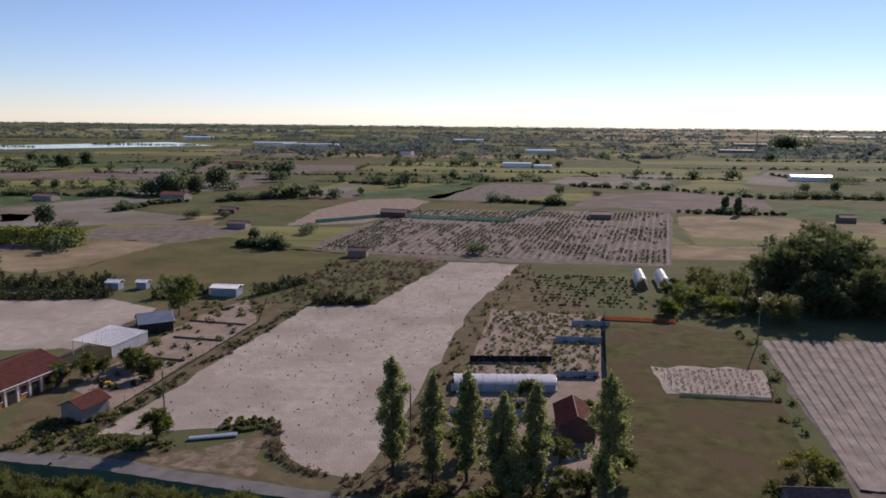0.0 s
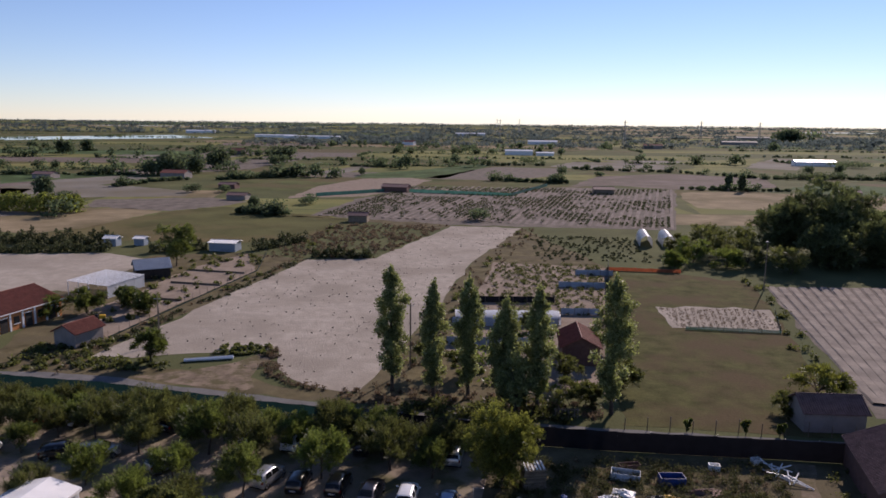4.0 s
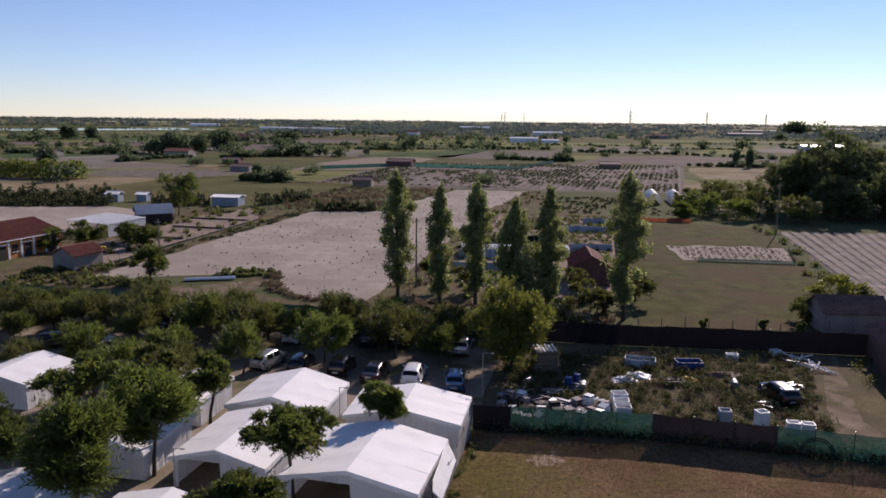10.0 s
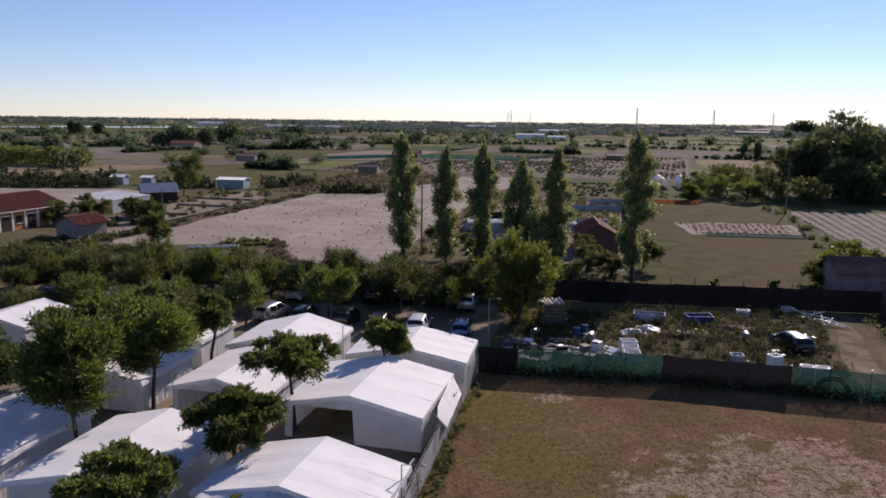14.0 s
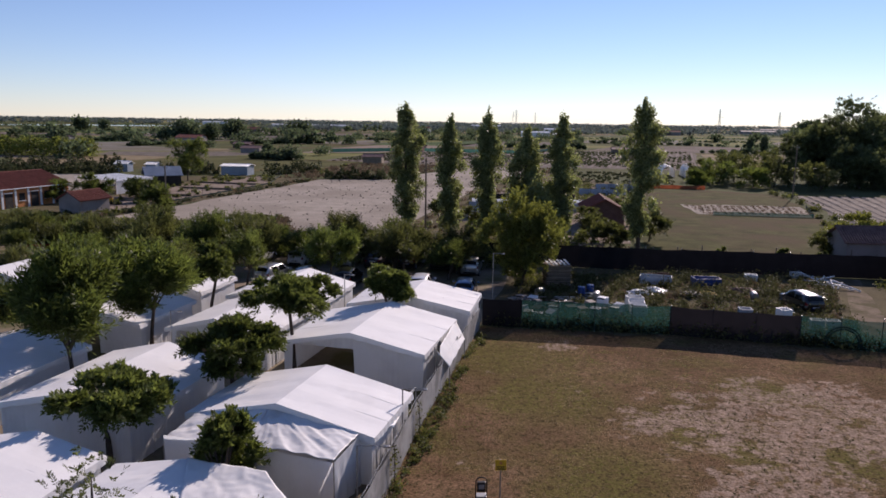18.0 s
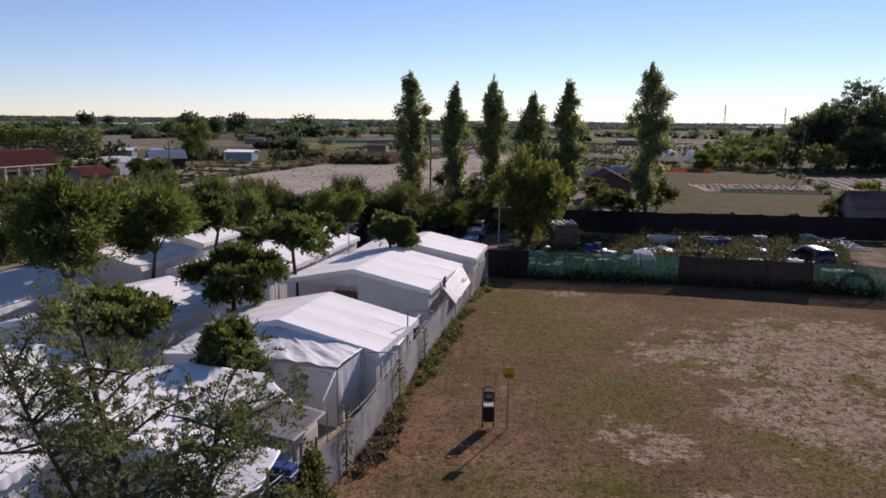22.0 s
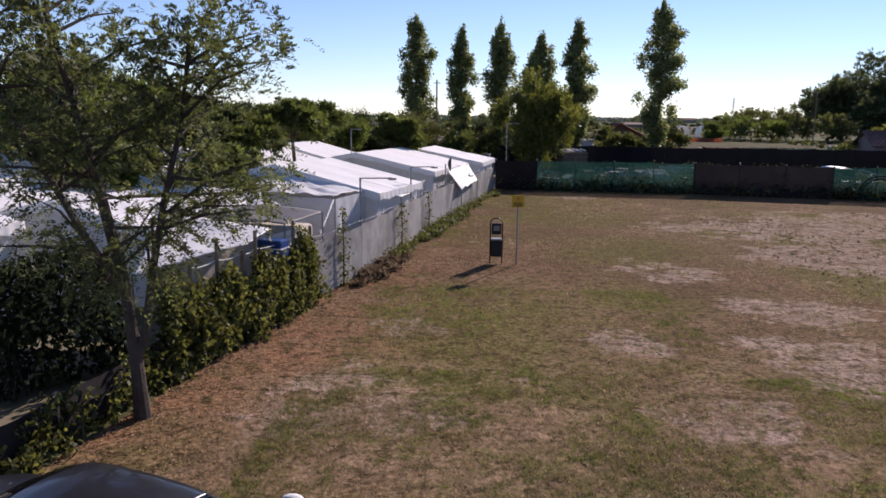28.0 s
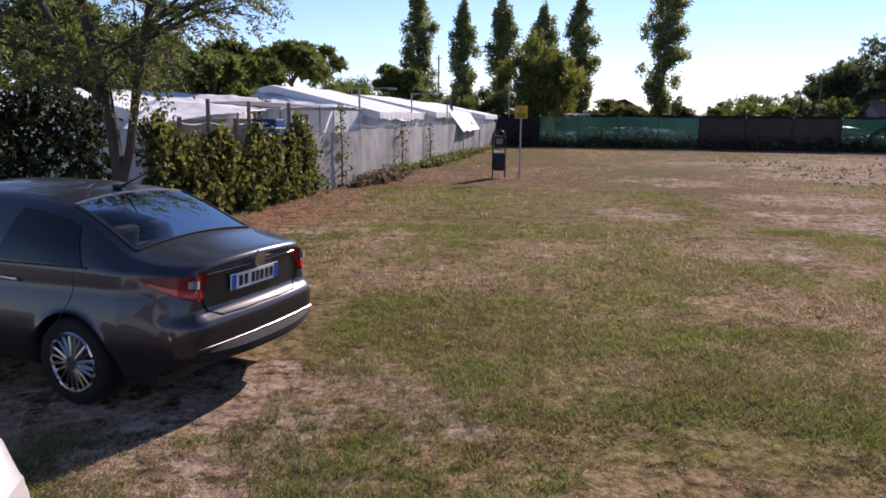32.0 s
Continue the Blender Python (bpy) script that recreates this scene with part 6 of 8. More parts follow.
for i in range(30):
    row, col = divmod(i, 9)
    appliance(2.6 + col * 0.95 + rngy.normal() * 0.15, 49.9 + row * 1.35 + rngy.normal() * 0.2, rngy.uniform(0.5, 0.75), (0.82, 0.88, 1.2, 0.7)[int(rngy.integers(0, 4))], ("white", "plaster", "dark", "metal", "plaster")[int(rngy.integers(0, 5))], rngy.uniform(-60, 60), rngy.normal() * 9)
car(HATCH, pose(24.6, 55.6, -0.12, 0, 0, 98), M["paint_black"], "wrecked black car in the scrap yard", False)
crate((24.6, 54.4, 1.05), (0.8, 0.5, 0.3), M["white"], "white box lying on the wrecked car", 8)
stack = thing("pallet_stack", pose(6.9, 61.2, 0, 0, 0, 8), "tall dark stack of pallets with white boards on top", "pallets")
for i in range(12):
    part("pallet", boxed((2.0, 1.6, 0.11), (0.05 * math.sin(i * 2.3), 0.05 * math.cos(i * 1.7), 0.1 + 0.16 * i), rz=3 * math.sin(i * 1.3)), M["wood"], stack)
    for y in (-0.65, 0, 0.65):
        part("bearer", boxed((2.0, 0.12, 0.06), (0, y, 0.03 + 0.16 * i)), M["dark"], stack)
for i in range(6):
    part("board", boxed((0.16, 1.5, 0.05), (-0.8 + 0.32 * i, 0, 2.04 + 0.05 * (i % 2)), rx=4), M["white"], stack, "white board")
sheet("track_yard", [(26.2, 50.0), (25.6, 47.2), (29.6, 46.2), (29.0, 51.5), (30.4, 55.5), (32.0, 59.5), (33.8, 64.4), (34.6, 66.4), (32.4, 66.6), (31.8, 63.5), (29.6, 58.5), (27.6, 54)], 0.02, M["dirt"], "bare earth track in the scrap yard", "track")
bm = bmesh.new()
for r in (1.05, 0.9):
    tube(bm, [(math.cos(a) * r, 0, 0.4 + math.sin(a) * r) for a in np.linspace(-0.2, math.pi + 0.2, 17)], 0.05, 7)
hoop = thing("hoop_frame", pose(22.6, 45.2, 0, 0, 0, -12), "dark arched hoop against the green net", "hoop")
part("hoop", bm, M["mesh_dark"], hoop)


def shrubs(name, k, x0, x1, y0, y1, h, mat, label, seed, leaf=0.16, per=70, category="shrubs", skip=None):
    """Loose low growth that nobody could count."""
    rng = np.random.default_rng(seed)
    c = []
    for _ in range(k):
        x, y = rng.uniform(x0, x1), rng.uniform(y0, y1)
        if skip and skip(x, y):
            continue
        r = h * rng.uniform(0.3, 0.9)
        c.append(np.array([x, y, r * 0.55]) + rng.normal(size=(per, 3)) * (r * 0.6, r * 0.6, r * 0.42))
    c = np.concatenate(c)
    c[:, 2] = np.abs(c[:, 2]) + 0.02
    return tagged(quads(name, leaves(c, leaf, rng, -0.3, 2.2), mat), label, category, "", "stuff")


M["weed"] = material("yard_weed_leaves", (0.09, 0.094, 0.036), rough=0.6, vary=0.3, scale=0.5, grain=3, bump=0, island=0.5, thin=0.4, spec=0.1)
shrubs("yard_weeds", 520, 3, 30, 49.5, 66.5, 0.72, M["weed"], "weeds and low shrubs between the scrap", 21, 0.075, 120, "shrubs", lambda x, y: x > np.interp(y, [47, 54, 64], [25, 27, 31.5]) or (x < 12 and 51 < y < 57) and (x * 7 + y * 13) % 3 < 2)
shrubs("yard_dry_weeds", 220, 11, 30, 49.5, 66.5, 0.4, M["dry_scrub"], "dry brown weeds in the scrap yard", 121, 0.07, 70, "weeds", lambda x, y: x > np.interp(y, [47, 54, 64], [25, 27, 31.5]))
shrubs("net_weeds", 8000, 1.2, 47, 40, 50, 0.95, M["weed"], "tall weeds behind the shade net", 122, 0.09, 90, "weeds", lambda x, y: not 0.3 < y - np.interp(x, [0.9, 12.7, 20.3, 27, 48], [48.7, 47.6, 45.9, 44.5, 40]) < 0.9)
shrubs("yard_weeds", 90, 31.5, 40, 46, 66, 0.7, M["leaf_olive"], "weeds at the edge of the yard", 22, 0.08, 100, "shrubs", lambda x, y: x < np.interp(y, [46, 51.5, 59.5, 66], [31.5, 31, 33.5, 35.2]))
shrubs("lawn_weeds", 700, 9.5, 20, 21, 39, 0.06, M["weed"], "small dark weeds dotted over the bare patches", 133, 0.022, 12, "weeds", lambda x, y: noise.noise((x * 0.22, y * 0.22, 5)) + 0.6 * noise.noise((x * 0.9, y * 0.9, 2)) < 0.12)
shrubs("lane_bushes", 60, -6, 12, 74.8, 80, 1.1, M["leaf_olive"], "low bushes beside the lane", 23, 0.2)
shrubs("fence_weeds", 1500, -4.6, 2.2, 24.5, 47.5, 0.3, M["leaf_olive"], "green weeds at the foot of the fence", 24, 0.05, 46, "weeds", lambda x, y: not 0.12 < x - np.interp(y, [17, 19.5, 22.5, 27, 31, 38, 48], [-5.1, -4.8, -3.9, -3.2, -2.7, -1.5, 0.3]) < 0.35 + 1.1 * max(0, noise.noise((x * 0.3, y * 0.35, 7)) + 0.15))
shrubs("dry_weeds", 70, -4.0, -2.2, 21, 25.5, 0.3, M["dry_scrub"], "dry brown weeds at the fence", 25, 0.06, 60, "weeds", lambda x, y: not 0.1 < x - np.interp(y, [17, 19.5, 22.5, 27, 31], [-5.1, -4.8, -3.9, -3.2, -2.7]) < 0.9)
shrubs("field_margin", 300, -50, 20, 88, 222, 1.0, M["leaf_olive"], "scrubby field margin", 26, 0.3, 40, "shrubs", lambda x, y: not (0.5 < x - np.interp(y, [83, 98, 167, 221], [-12, -8.3, 4.3, 20.5]) < 6 or 0.5 < np.interp(y, [94, 166], [-50, -34.5]) - x < 4))
shrubs("field_margin", 420, -48, -2, 168, 224, 0.9, M["dry_scrub"], "dry rough grassland behind the field", 27, 0.2, 40, "shrubs", lambda x, y: x > np.interp(y, [167, 223], [-19.5, -2.5]) or x < np.interp(y, [168, 230], [-44, -36]))
shrubs("rough_grass", 1500, -60, 24, 84, 224, 0.5, M["dry_scrub"], "rough dry grass round the sandy field", 127, 0.16, 26, "grass", lambda x, y: not (0 < x - np.interp(y, [83, 98, 167, 221], [-12, -8.3, 4.3, 20.5]) < 7 or 0 < np.interp(y, [94, 166], [-50, -34.5]) - x < 3 or (y > 168 and x < np.interp(y, [167, 223], [-19.5, -2.5]) and x > np.interp(y, [168, 230], [-46, -38]))))
shrubs("meadow_edge", 120, 44, 64, 84, 150, 0.9, M["leaf_olive"], "scrubby edge of the meadow", 28, 0.25, 40, "shrubs", lambda x, y: not -3.5 < x - np.interp(y, [78, 92.7, 130, 150], [45.5, 49.5, 58.5, 63]) < 0)


# ---- kitchen garden ----
def low_tunnel(m, length, w, h, mat, label):
    """A low film tunnel on hoops, along x."""
    ob = thing("film_tunnel", m, label, "tunnel", "garden tunnels")
    n, k = max(4, int(length / 0.8)), 8
    vs = [((i / n - 0.5) * length, -math.cos(j / k * math.pi) * w / 2, max(0.02, math.sin(j / k * math.pi) ** 0.6 * h * (1 - 0.06 * (i % 2)))) for i in range(n + 1) for j in range(k + 1)]
    fs = [(i * (k + 1) + j, (i + 1) * (k + 1) + j, (i + 1) * (k + 1) + j + 1, i * (k + 1) + j + 1) for i in range(n) for j in range(k)]
    mesh_object("film", vs, fs, mat, ob, smooth=True)
    for i in range(0, n + 1, 3):
        bm = bmesh.new()
        tube(bm, [((i / n - 0.5) * length, -math.cos(a) * w / 2 * 1.02, max(0.0, math.sin(a) ** 0.6 * h * 1.03)) for a in np.linspace(0, math.pi, 9)], 0.03, 5)
        part("hoop", bm, M["metal"], ob)
    return ob


def shade_wall(m, length, h, mat, label):
    ob = thing("garden_screen", m, label, "screen", "garden screens")
    k = max(2, int(length / 2.2))
    for i in range(k + 1):
        bm = bmesh.new()
        tube(bm, [((i / k - 0.5) * length, 0, 0), ((i / k - 0.5) * length, 0, h + 0.1)], 0.04, 5)
        part("post", bm, M["wood"], ob)
    for i in range(k):
        part("panel", boxed((length / k * 0.97, 0.03, h * rngy.uniform(0.9, 1.0)), (((i + 0.5) / k - 0.5) * length, 0.03, h / 2)), mat, ob)
    return ob


low_tunnel(pose(8.4, 116.6, 0, 0, 0, 1), 17, 5.6, 1.5, M["film"], "long white film tunnel in the garden")
shade_wall(pose(7.9, 113.0, 0, 0, 0, 1), 17, 1.4, M["film_blue"], "bluish film screen in front of the tunnel")
shade_wall(pose(10.3, 128.3, 0, 0, 0, 1), 15, 1.2, M["mesh_black"], "dark low garden screen")
shade_wall(pose(21.3, 120.5, 0, 0, 0, -1), 7, 1.2, M["film_blue"], "bluish film screen in the garden")
shade_wall(pose(4.6, 102.7, 0, 0, 0, 0), 12, 1.3, M["film_blue"], "bluish film screen in the garden")
shade_wall(pose(24.8, 141.0, 0, 0, 0, -4), 9, 1.2, M["film_blue"], "bluish film screen in the garden")
shade_wall(pose(29.5, 153.0, 0, 0, 0, -4), 8, 1.2, M["film_blue"], "bluish film screen in the garden")
net_fence("garden_fence", [(34.2, 161.5), (24.6, 112), (21.5, 97)], 1.6, M["mesh_dark"], "dark net fence along the garden", spacing=4)
shrubs("garden_plants", 760, 3, 32, 118, 164, 0.55, M["leaf_olive"], "rows of vegetables in the garden", 31, 0.15, 30, "plants", lambda x, y: x < np.interp(y, [101, 128, 166], [0, 4, 10]) or x > np.interp(y, [112, 161], [23.5, 33]) or 112.5 < y < 120)
shrubs("garden_plants", 70, -1, 20, 84, 112, 0.9, M["leaf_bright"], "young bushes in the garden", 32, 0.25, 40, "plants", lambda x, y: 13 < x and y > 92)
for x, y, h, s in [(13.5, 88.0, 4.2, 2.4), (11.5, 110.0, 3.2, 1.8), (20.5, 86.0, 4.0, 2.0), (1.0, 90.0, 4.5, 2.0), (-3.6, 90.5, 5.0, 1.8), (20.0, 101.0, 3.6, 1.8)]:
    tree("garden_tree", "small bushy garden tree", "tree", h, s, 3500, 0.15, M["leaf_olive"], int(x * 10 + 500), (x, y), 0.15, 10, r0=0.1, group="garden trees", long=2.2, shoot=0.6)

# raised bed in the meadow
sheet("seed_bed", [(35.5, 127), (34.6, 113.5), (51, 111.4), (55.3, 125.8)], 0.03, M["sand"], "pale vegetable bed in the meadow", "garden bed")
shrubs("bed_plants", 1300, 35.8, 53.0, 113.4, 126, 0.2, M["dry_scrub"], "dry stalks in rows over the vegetable bed", 33, 0.055, 12, "plants", lambda x, y: (x - 0.25 * y) % 1.1 > 0.75)
net_fence("bed_net", [(36.5, 112.6), (50.8, 111.0), (55.4, 124)], 0.6, M["mesh_green"], "low green net round the vegetable bed", spacing=3)


def rows_of(name, outline_fn, k, w, h, mat, label, seed, broken=False):
    """Long low earth ridges of a ploughed field, each one a piece of its own."""
    rng = np.random.default_rng(seed)
    field = thing(name, pose(0, 0, 0), label, "furrows", "", "structure")
    for i in range(k):
        vs, fs = [], []
        (x0, y0), (x1, y1) = outline_fn(i / (k - 1))
        d = Vector((y0 - y1, x1 - x0, 0)).normalized() * w / 2
        n = 24
        for j in range(n + 1):
            t = j / n
            x, y = x0 + (x1 - x0) * t, y0 + (y1 - y0) * t
            b = len(vs)
            hh = h * rng.uniform(0.6, 1.3) * (1 if w < 1.0 or not broken else max(0.03, min(1.0, 0.6 + 2.2 * noise.noise((x * 0.05, y * 0.05, 3)) + 0.8 * noise.noise((x * 0.21, y * 0.21, 5)))))
            e = d * 0.72
            vs += [(x - d.x, y - d.y, 0.02), (x - e.x, y - e.y, 0.02 + hh), (x + e.x, y + e.y, 0.02 + hh), (x + d.x, y + d.y, 0.02)]
            if j:
                fs += [(b - 4 + c, b + c, b + c + 1, b - 3 + c) for c in range(3)]
        mesh_object("ridge", vs, fs, mat, field)
    return field


M["soil_ridge"] = material("dry_ridge_soil", (0.265, 0.23, 0.195), vary=0.25, scale=0.3, grain=6, bump=0.5, rough=0.95, spec=0.02)
rows_of("plough_ridges", lambda f: ((49.5 + 46 * f, 82 - 5 * f), (63 + 85 * f, 143.5)), 42, 1.55, 0.2, M["soil_ridge"], "long earth ridges of the ploughed field", 41)
M["soil_row"] = material("grey_row_soil", (0.225, 0.19, 0.165), vary=0.35, scale=0.4, grain=3, bump=0.4, rough=0.95, spec=0.02)
rows_of("plot_ridges", lambda f: ((-46 + 112 * f, 244 - 22 * f), (-22 + 126 * f, 358 - 4 * f)), 42, 1.3, 0.35, M["soil_row"], "pale earth rows of the dark field", 42, True)
rngp = np.random.default_rng(43)
heads = []
for i in range(64):
    f = (i + 0.5) / 64
    for t in np.linspace(0.02, 0.98, 60):
        x, y = -46 + 112 * f + (24 + 14 * f) * t, 244 - 22 * f + (114 + 18 * f) * t
        if noise.noise((x * 0.04, y * 0.04, 9)) + 0.7 * noise.noise((x * 0.3, y * 0.12, 4)) > -0.05 and y < 352:
            heads.append(np.array((x, y, 0.45)) + rngp.normal(size=(7, 3)) * (0.3, 0.55, 0.14))
tagged(quads("plot_plants", leaves(np.concatenate(heads), 0.4, rngp, 0.0, 1.6), M["leaf_farm"]), "dark plants in long rows over the ploughed field", "plants", "", "stuff")
net_fence("plot_net_fence", [(-21, 328), (24, 315), (46, 367)], 1.5, M["net_teal"], "teal net fence round a green plot", spacing=5)
net_fence("plot_net_fence", [(-59, 306), (-29, 331)], 1.5, M["net_teal"], "teal net fence along the bare plots", spacing=5, seed=8)
shrubs("field_clods", 900, -46, 18, 90, 222, 0.06, M["soil_dark"], "clods and footprints in the sandy field", 44, 0.17, 3, "clods", lambda x, y: not (np.interp(y, [94, 166, 169, 223], [-49, -34, -18, -1]) < x < np.interp(y, [83, 98, 167, 221], [-12.5, -9, 3.5, 19.5])))

# ---- farm on the left ----
for i, (xa, ya, xb, yb) in enumerate([(-56.5, 140.5, -46.0, 138.5), (-57.0, 152.5, -44.5, 150.0), (-58.5, 128.0, -49.0, 126.2)]):
    edge = thing("bed_edging", pose(xa, ya, 0), "dark timber edging across the allotment", "edging", "allotment edgings")
    part("board", boxed((math.hypot(xb - xa, yb - ya), 0.2, 0.35), ((xb - xa) / 2, (yb - ya) / 2, 0.17), rz=math.degrees(math.atan2(yb - ya, xb - xa)), bevel=0.02), M["wood"], edge)
shrubs("boundary_grass", 420, -54, -36, 92, 168, 0.65, M["leaf_farm"], "rank grass along the allotment fence", 52, 0.16, 50, "weeds", lambda x, y: not -0.3 < np.interp(y, [94, 166], [-50, -34.5]) - x < 2.6)
net_fence("allotment_fence", [(-51.5, 103.5), (-42.6, 152.8), (-46, 174)], 0.3, M["mesh_dark"], "wooden posts with low netting along the allotment", spacing=2.6, wav=0.01, post_h=1.2, post_mat="wood")
shrubs("allotment_plants", 120, -61, -44, 108, 172, 0.7, M["leaf_olive"], "plants in the allotment", 46, 0.25, 35, "plants", lambda x, y: x > np.interp(y, [104, 152], [-52.5, -44]))
shrubs("verge_grass", 240, -60, -38, 89.5, 101, 0.6, M["leaf_olive"], "long grass on the verge", 47, 0.2, 40, "weeds", lambda x, y: x > -50 and y > 94)
for x, y, h, s in [(-61.6, 157, 9.6, 4.6), (-61.5, 117, 4.0, 2.4), (-55.5, 121, 3.2, 1.7), (-52.0, 117.5, 3.2, 1.6), (-66.0, 113.5, 3.4, 2.4), (-40.6, 92.5, 4.5, 1.7), (43.5, 84.0, 3.6, 3.2), (-57.5, 124.0, 3.0, 1.5)]:
    tree("farm_tree", "leafy tree near the farm" if x < 0 else "yellow-green bush at the field's corner", "tree", h, s, 14000 if h > 8 else 5500, 0.16, M["leaf_yellow"] if x > 0 else M["leaf"], int(abs(x * 3 + y)), (x, y), 0.1, 13, r0=0.14, group="farm trees", long=2.4, shoot=0.9)


def slat_pergola(m, w, d, h):
    ob = thing("white_pergola", m, "white slatted greenhouse frame on the farm", "greenhouse")
    for x in (-w / 2, w / 2):
        for y in np.linspace(-d / 2, d / 2, 5):
            part("post", boxed((0.12, 0.12, h), (x, y, h / 2)), M["white"], ob)
    for y in np.linspace(-d / 2, d / 2, 16):
        part("slat", boxed((w + 0.4, 0.34, 0.05), (0, y, h + 0.05), ry=3), M["white"], ob)
    part("back_panel", boxed((0.06, d, h * 0.9), (w / 2, 0, h * 0.45)), M["film"], ob)
    return ob


slat_pergola(pose(-65.6, 133.0, 0, 0, 0, -14), 8.5, 10, 2.5)
house("dark_shed", pose(-62.5, 146.0, 0, 0, 0, -60), 5.5, 6.5, 2.2, 3.6, M["dark"], M["film_blue"], "dark farm shed with a blue-grey roof", "shed")
# white cabins: their walls' shade is put into the grey-blue wall colour
house("white_cabin", pose(-57.0, 177.0, 0, 0, 0, 84), 4.0, 6.6, 2.1, 2.5, M["film_blue"], M["white"], "white-roofed cabin by the hedge", "cabin")
house("white_cabin", pose(-87.2, 181.5, 0, 0, 0, 85), 2.6, 3.2, 2.0, 2.5, M["film_blue"], M["white"], "small white-roofed cabin by the hedge", "cabin")
house("white_cabin", pose(-80.5, 183.0, 0, 0, 0, 85), 2.4, 2.6, 1.8, 2.2, M["film_blue"], M["white"], "small white cabin by the hedge", "cabin")
for (x0, y0, x1, y1, h, k) in [(-118, 182, -88, 184, 3.2, 2200), (-112, 170, -84, 174, 2.0, 1400), (-74, 172, -62, 178, 2.6, 900), (-50, 176, -40, 192, 2.5, 1000), (-34, 170, -20, 170, 2.0, 900)]:
    hedge("farm_hedge", [(x0, y0), (x1, y1)], h, 1.8, int(k * 1.8), 0.34, M["leaf_farm"], "dark overgrown hedge beside the fields", int(x0 * -3), uneven=3.0)
M["reed"] = material("reed_leaves", (0.15, 0.175, 0.05), rough=0.6, vary=0.25, scale=0.2, grain=2, bump=0, island=0.4, thin=0.5, spec=0.1, through_tint=(1.5, 1.5, 1.0))
hedge("reed_bed", [(-186, 256), (-150, 246), (-127, 245)], 6.4, 4.0, 9000, 0.5, M["reed"], "tall bright reed bed", 61, "reeds")
bm = bmesh.new()
for i in range(6):
    tube(bm, [(-3.2, -0.25 + 0.1 * i, 0.25), (3.2, -0.25 + 0.1 * i, 0.25 + 0.03 * (i % 3))], 0.16, 7)
pipes = thing("pipe_bundle", pose(-33.4, 94.2, 0, 0, 0, 14), "bundle of long white pipes beside the track", "pipes")
part("pipes", bm, M["white"], pipes)
shrubs("pit_grass", 60, -33.5, -25.5, 96.5, 101, 0.38, M["leaf_olive"], "grass round the pit", 48, 0.25, 40, "weeds")
sheet("pit", [(-32, 97.8), (-28.5, 97.5), (-26.8, 99.2), (-29.5, 100.4), (-31.8, 99.6)], 0.032, M["dark"], "dark water-filled pit", "pit")
buggy = thing("yellow_tractor", pose(-57.2, 112.5, 0, 0, 0, 20), "small yellow garden tractor", "tractor")
part("hood", boxed((0.9, 0.7, 0.6), (0.5, 0, 0.7), bevel=0.08), M["yellow"], buggy)
part("seat", boxed((0.5, 0.5, 0.5), (-0.4, 0, 0.9), bevel=0.08), M["black"], buggy)
for x, y, r in ((-0.5, 0.45, 0.4), (-0.5, -0.45, 0.4), (0.7, 0.4, 0.25), (0.7, -0.4, 0.25)):
    bm = bmesh.new()
    tube(bm, [(x, y - 0.1, r), (x, y + 0.1, r)], r, 12)
    part("wheel", bm, M["tyre"], buggy)
# orange barrier and polytunnels behind the garden
net_fence("orange_barrier", [(33.4, 158.5), (49, 156.5)], 0.8, M["orange_net"], "orange plastic barrier net", spacing=3, wav=0.15)
for x in (51.0, 57.0):
    low_tunnel(pose(x, 196, 0, 0, 0, 90 - 9), 13, 3.2, 3.0, M["film"], "white polytunnel beside the beds")
shrubs("bed_rows", 900, 20, 48, 168, 205, 0.42, M["leaf_farm"], "green vegetable rows", 49, 0.22, 16, "plants", lambda x, y: (y + 0.12 * x) % 3.4 > 1.3)


def utility_pole(at, h):
    ob = thing("utility_pole", pose(*at, 0), "thin wooden utility pole", "pole", "utility poles")
    bm = bmesh.new()
    tube(bm, [(0, 0, -0.2), (0, 0, h)], [0.13, 0.09], 7)
    part("pole", bm, M["wood"], ob)
    part("crossbar", boxed((0.9, 0.08, 0.08), (0, 0, h - 0.4)), M["metal"], ob)


utility_pole((-43.0, 101.5), 7.0)
utility_pole((-6.0, 92.0), 9.0)
utility_pole((60.5, 141), 10.0)
shrubs("dry_scrub", 240, -27, -13, 82.5, 100, 0.55, M["dry_scrub"], "dry brown scrub round the end of the sandy field", 71, 0.12, 60, "shrubs", lambda x, y: not -2.2 < x - np.interp(y, [82.5, 84.4, 86, 88.2, 91.2, 94.5, 100], [-13.6, -16.2, -19, -21.4, -23.2, -24.2, -25]) < 0.3)
shrubs("verge_weeds_low", 170, -14, 16, 76.5, 84, 0.55, M["dry_scrub"], "dry weeds on the lane's verge", 72, 0.16, 34, "weeds", lambda x, y: y > 84 - max(0, x) * 0.2)


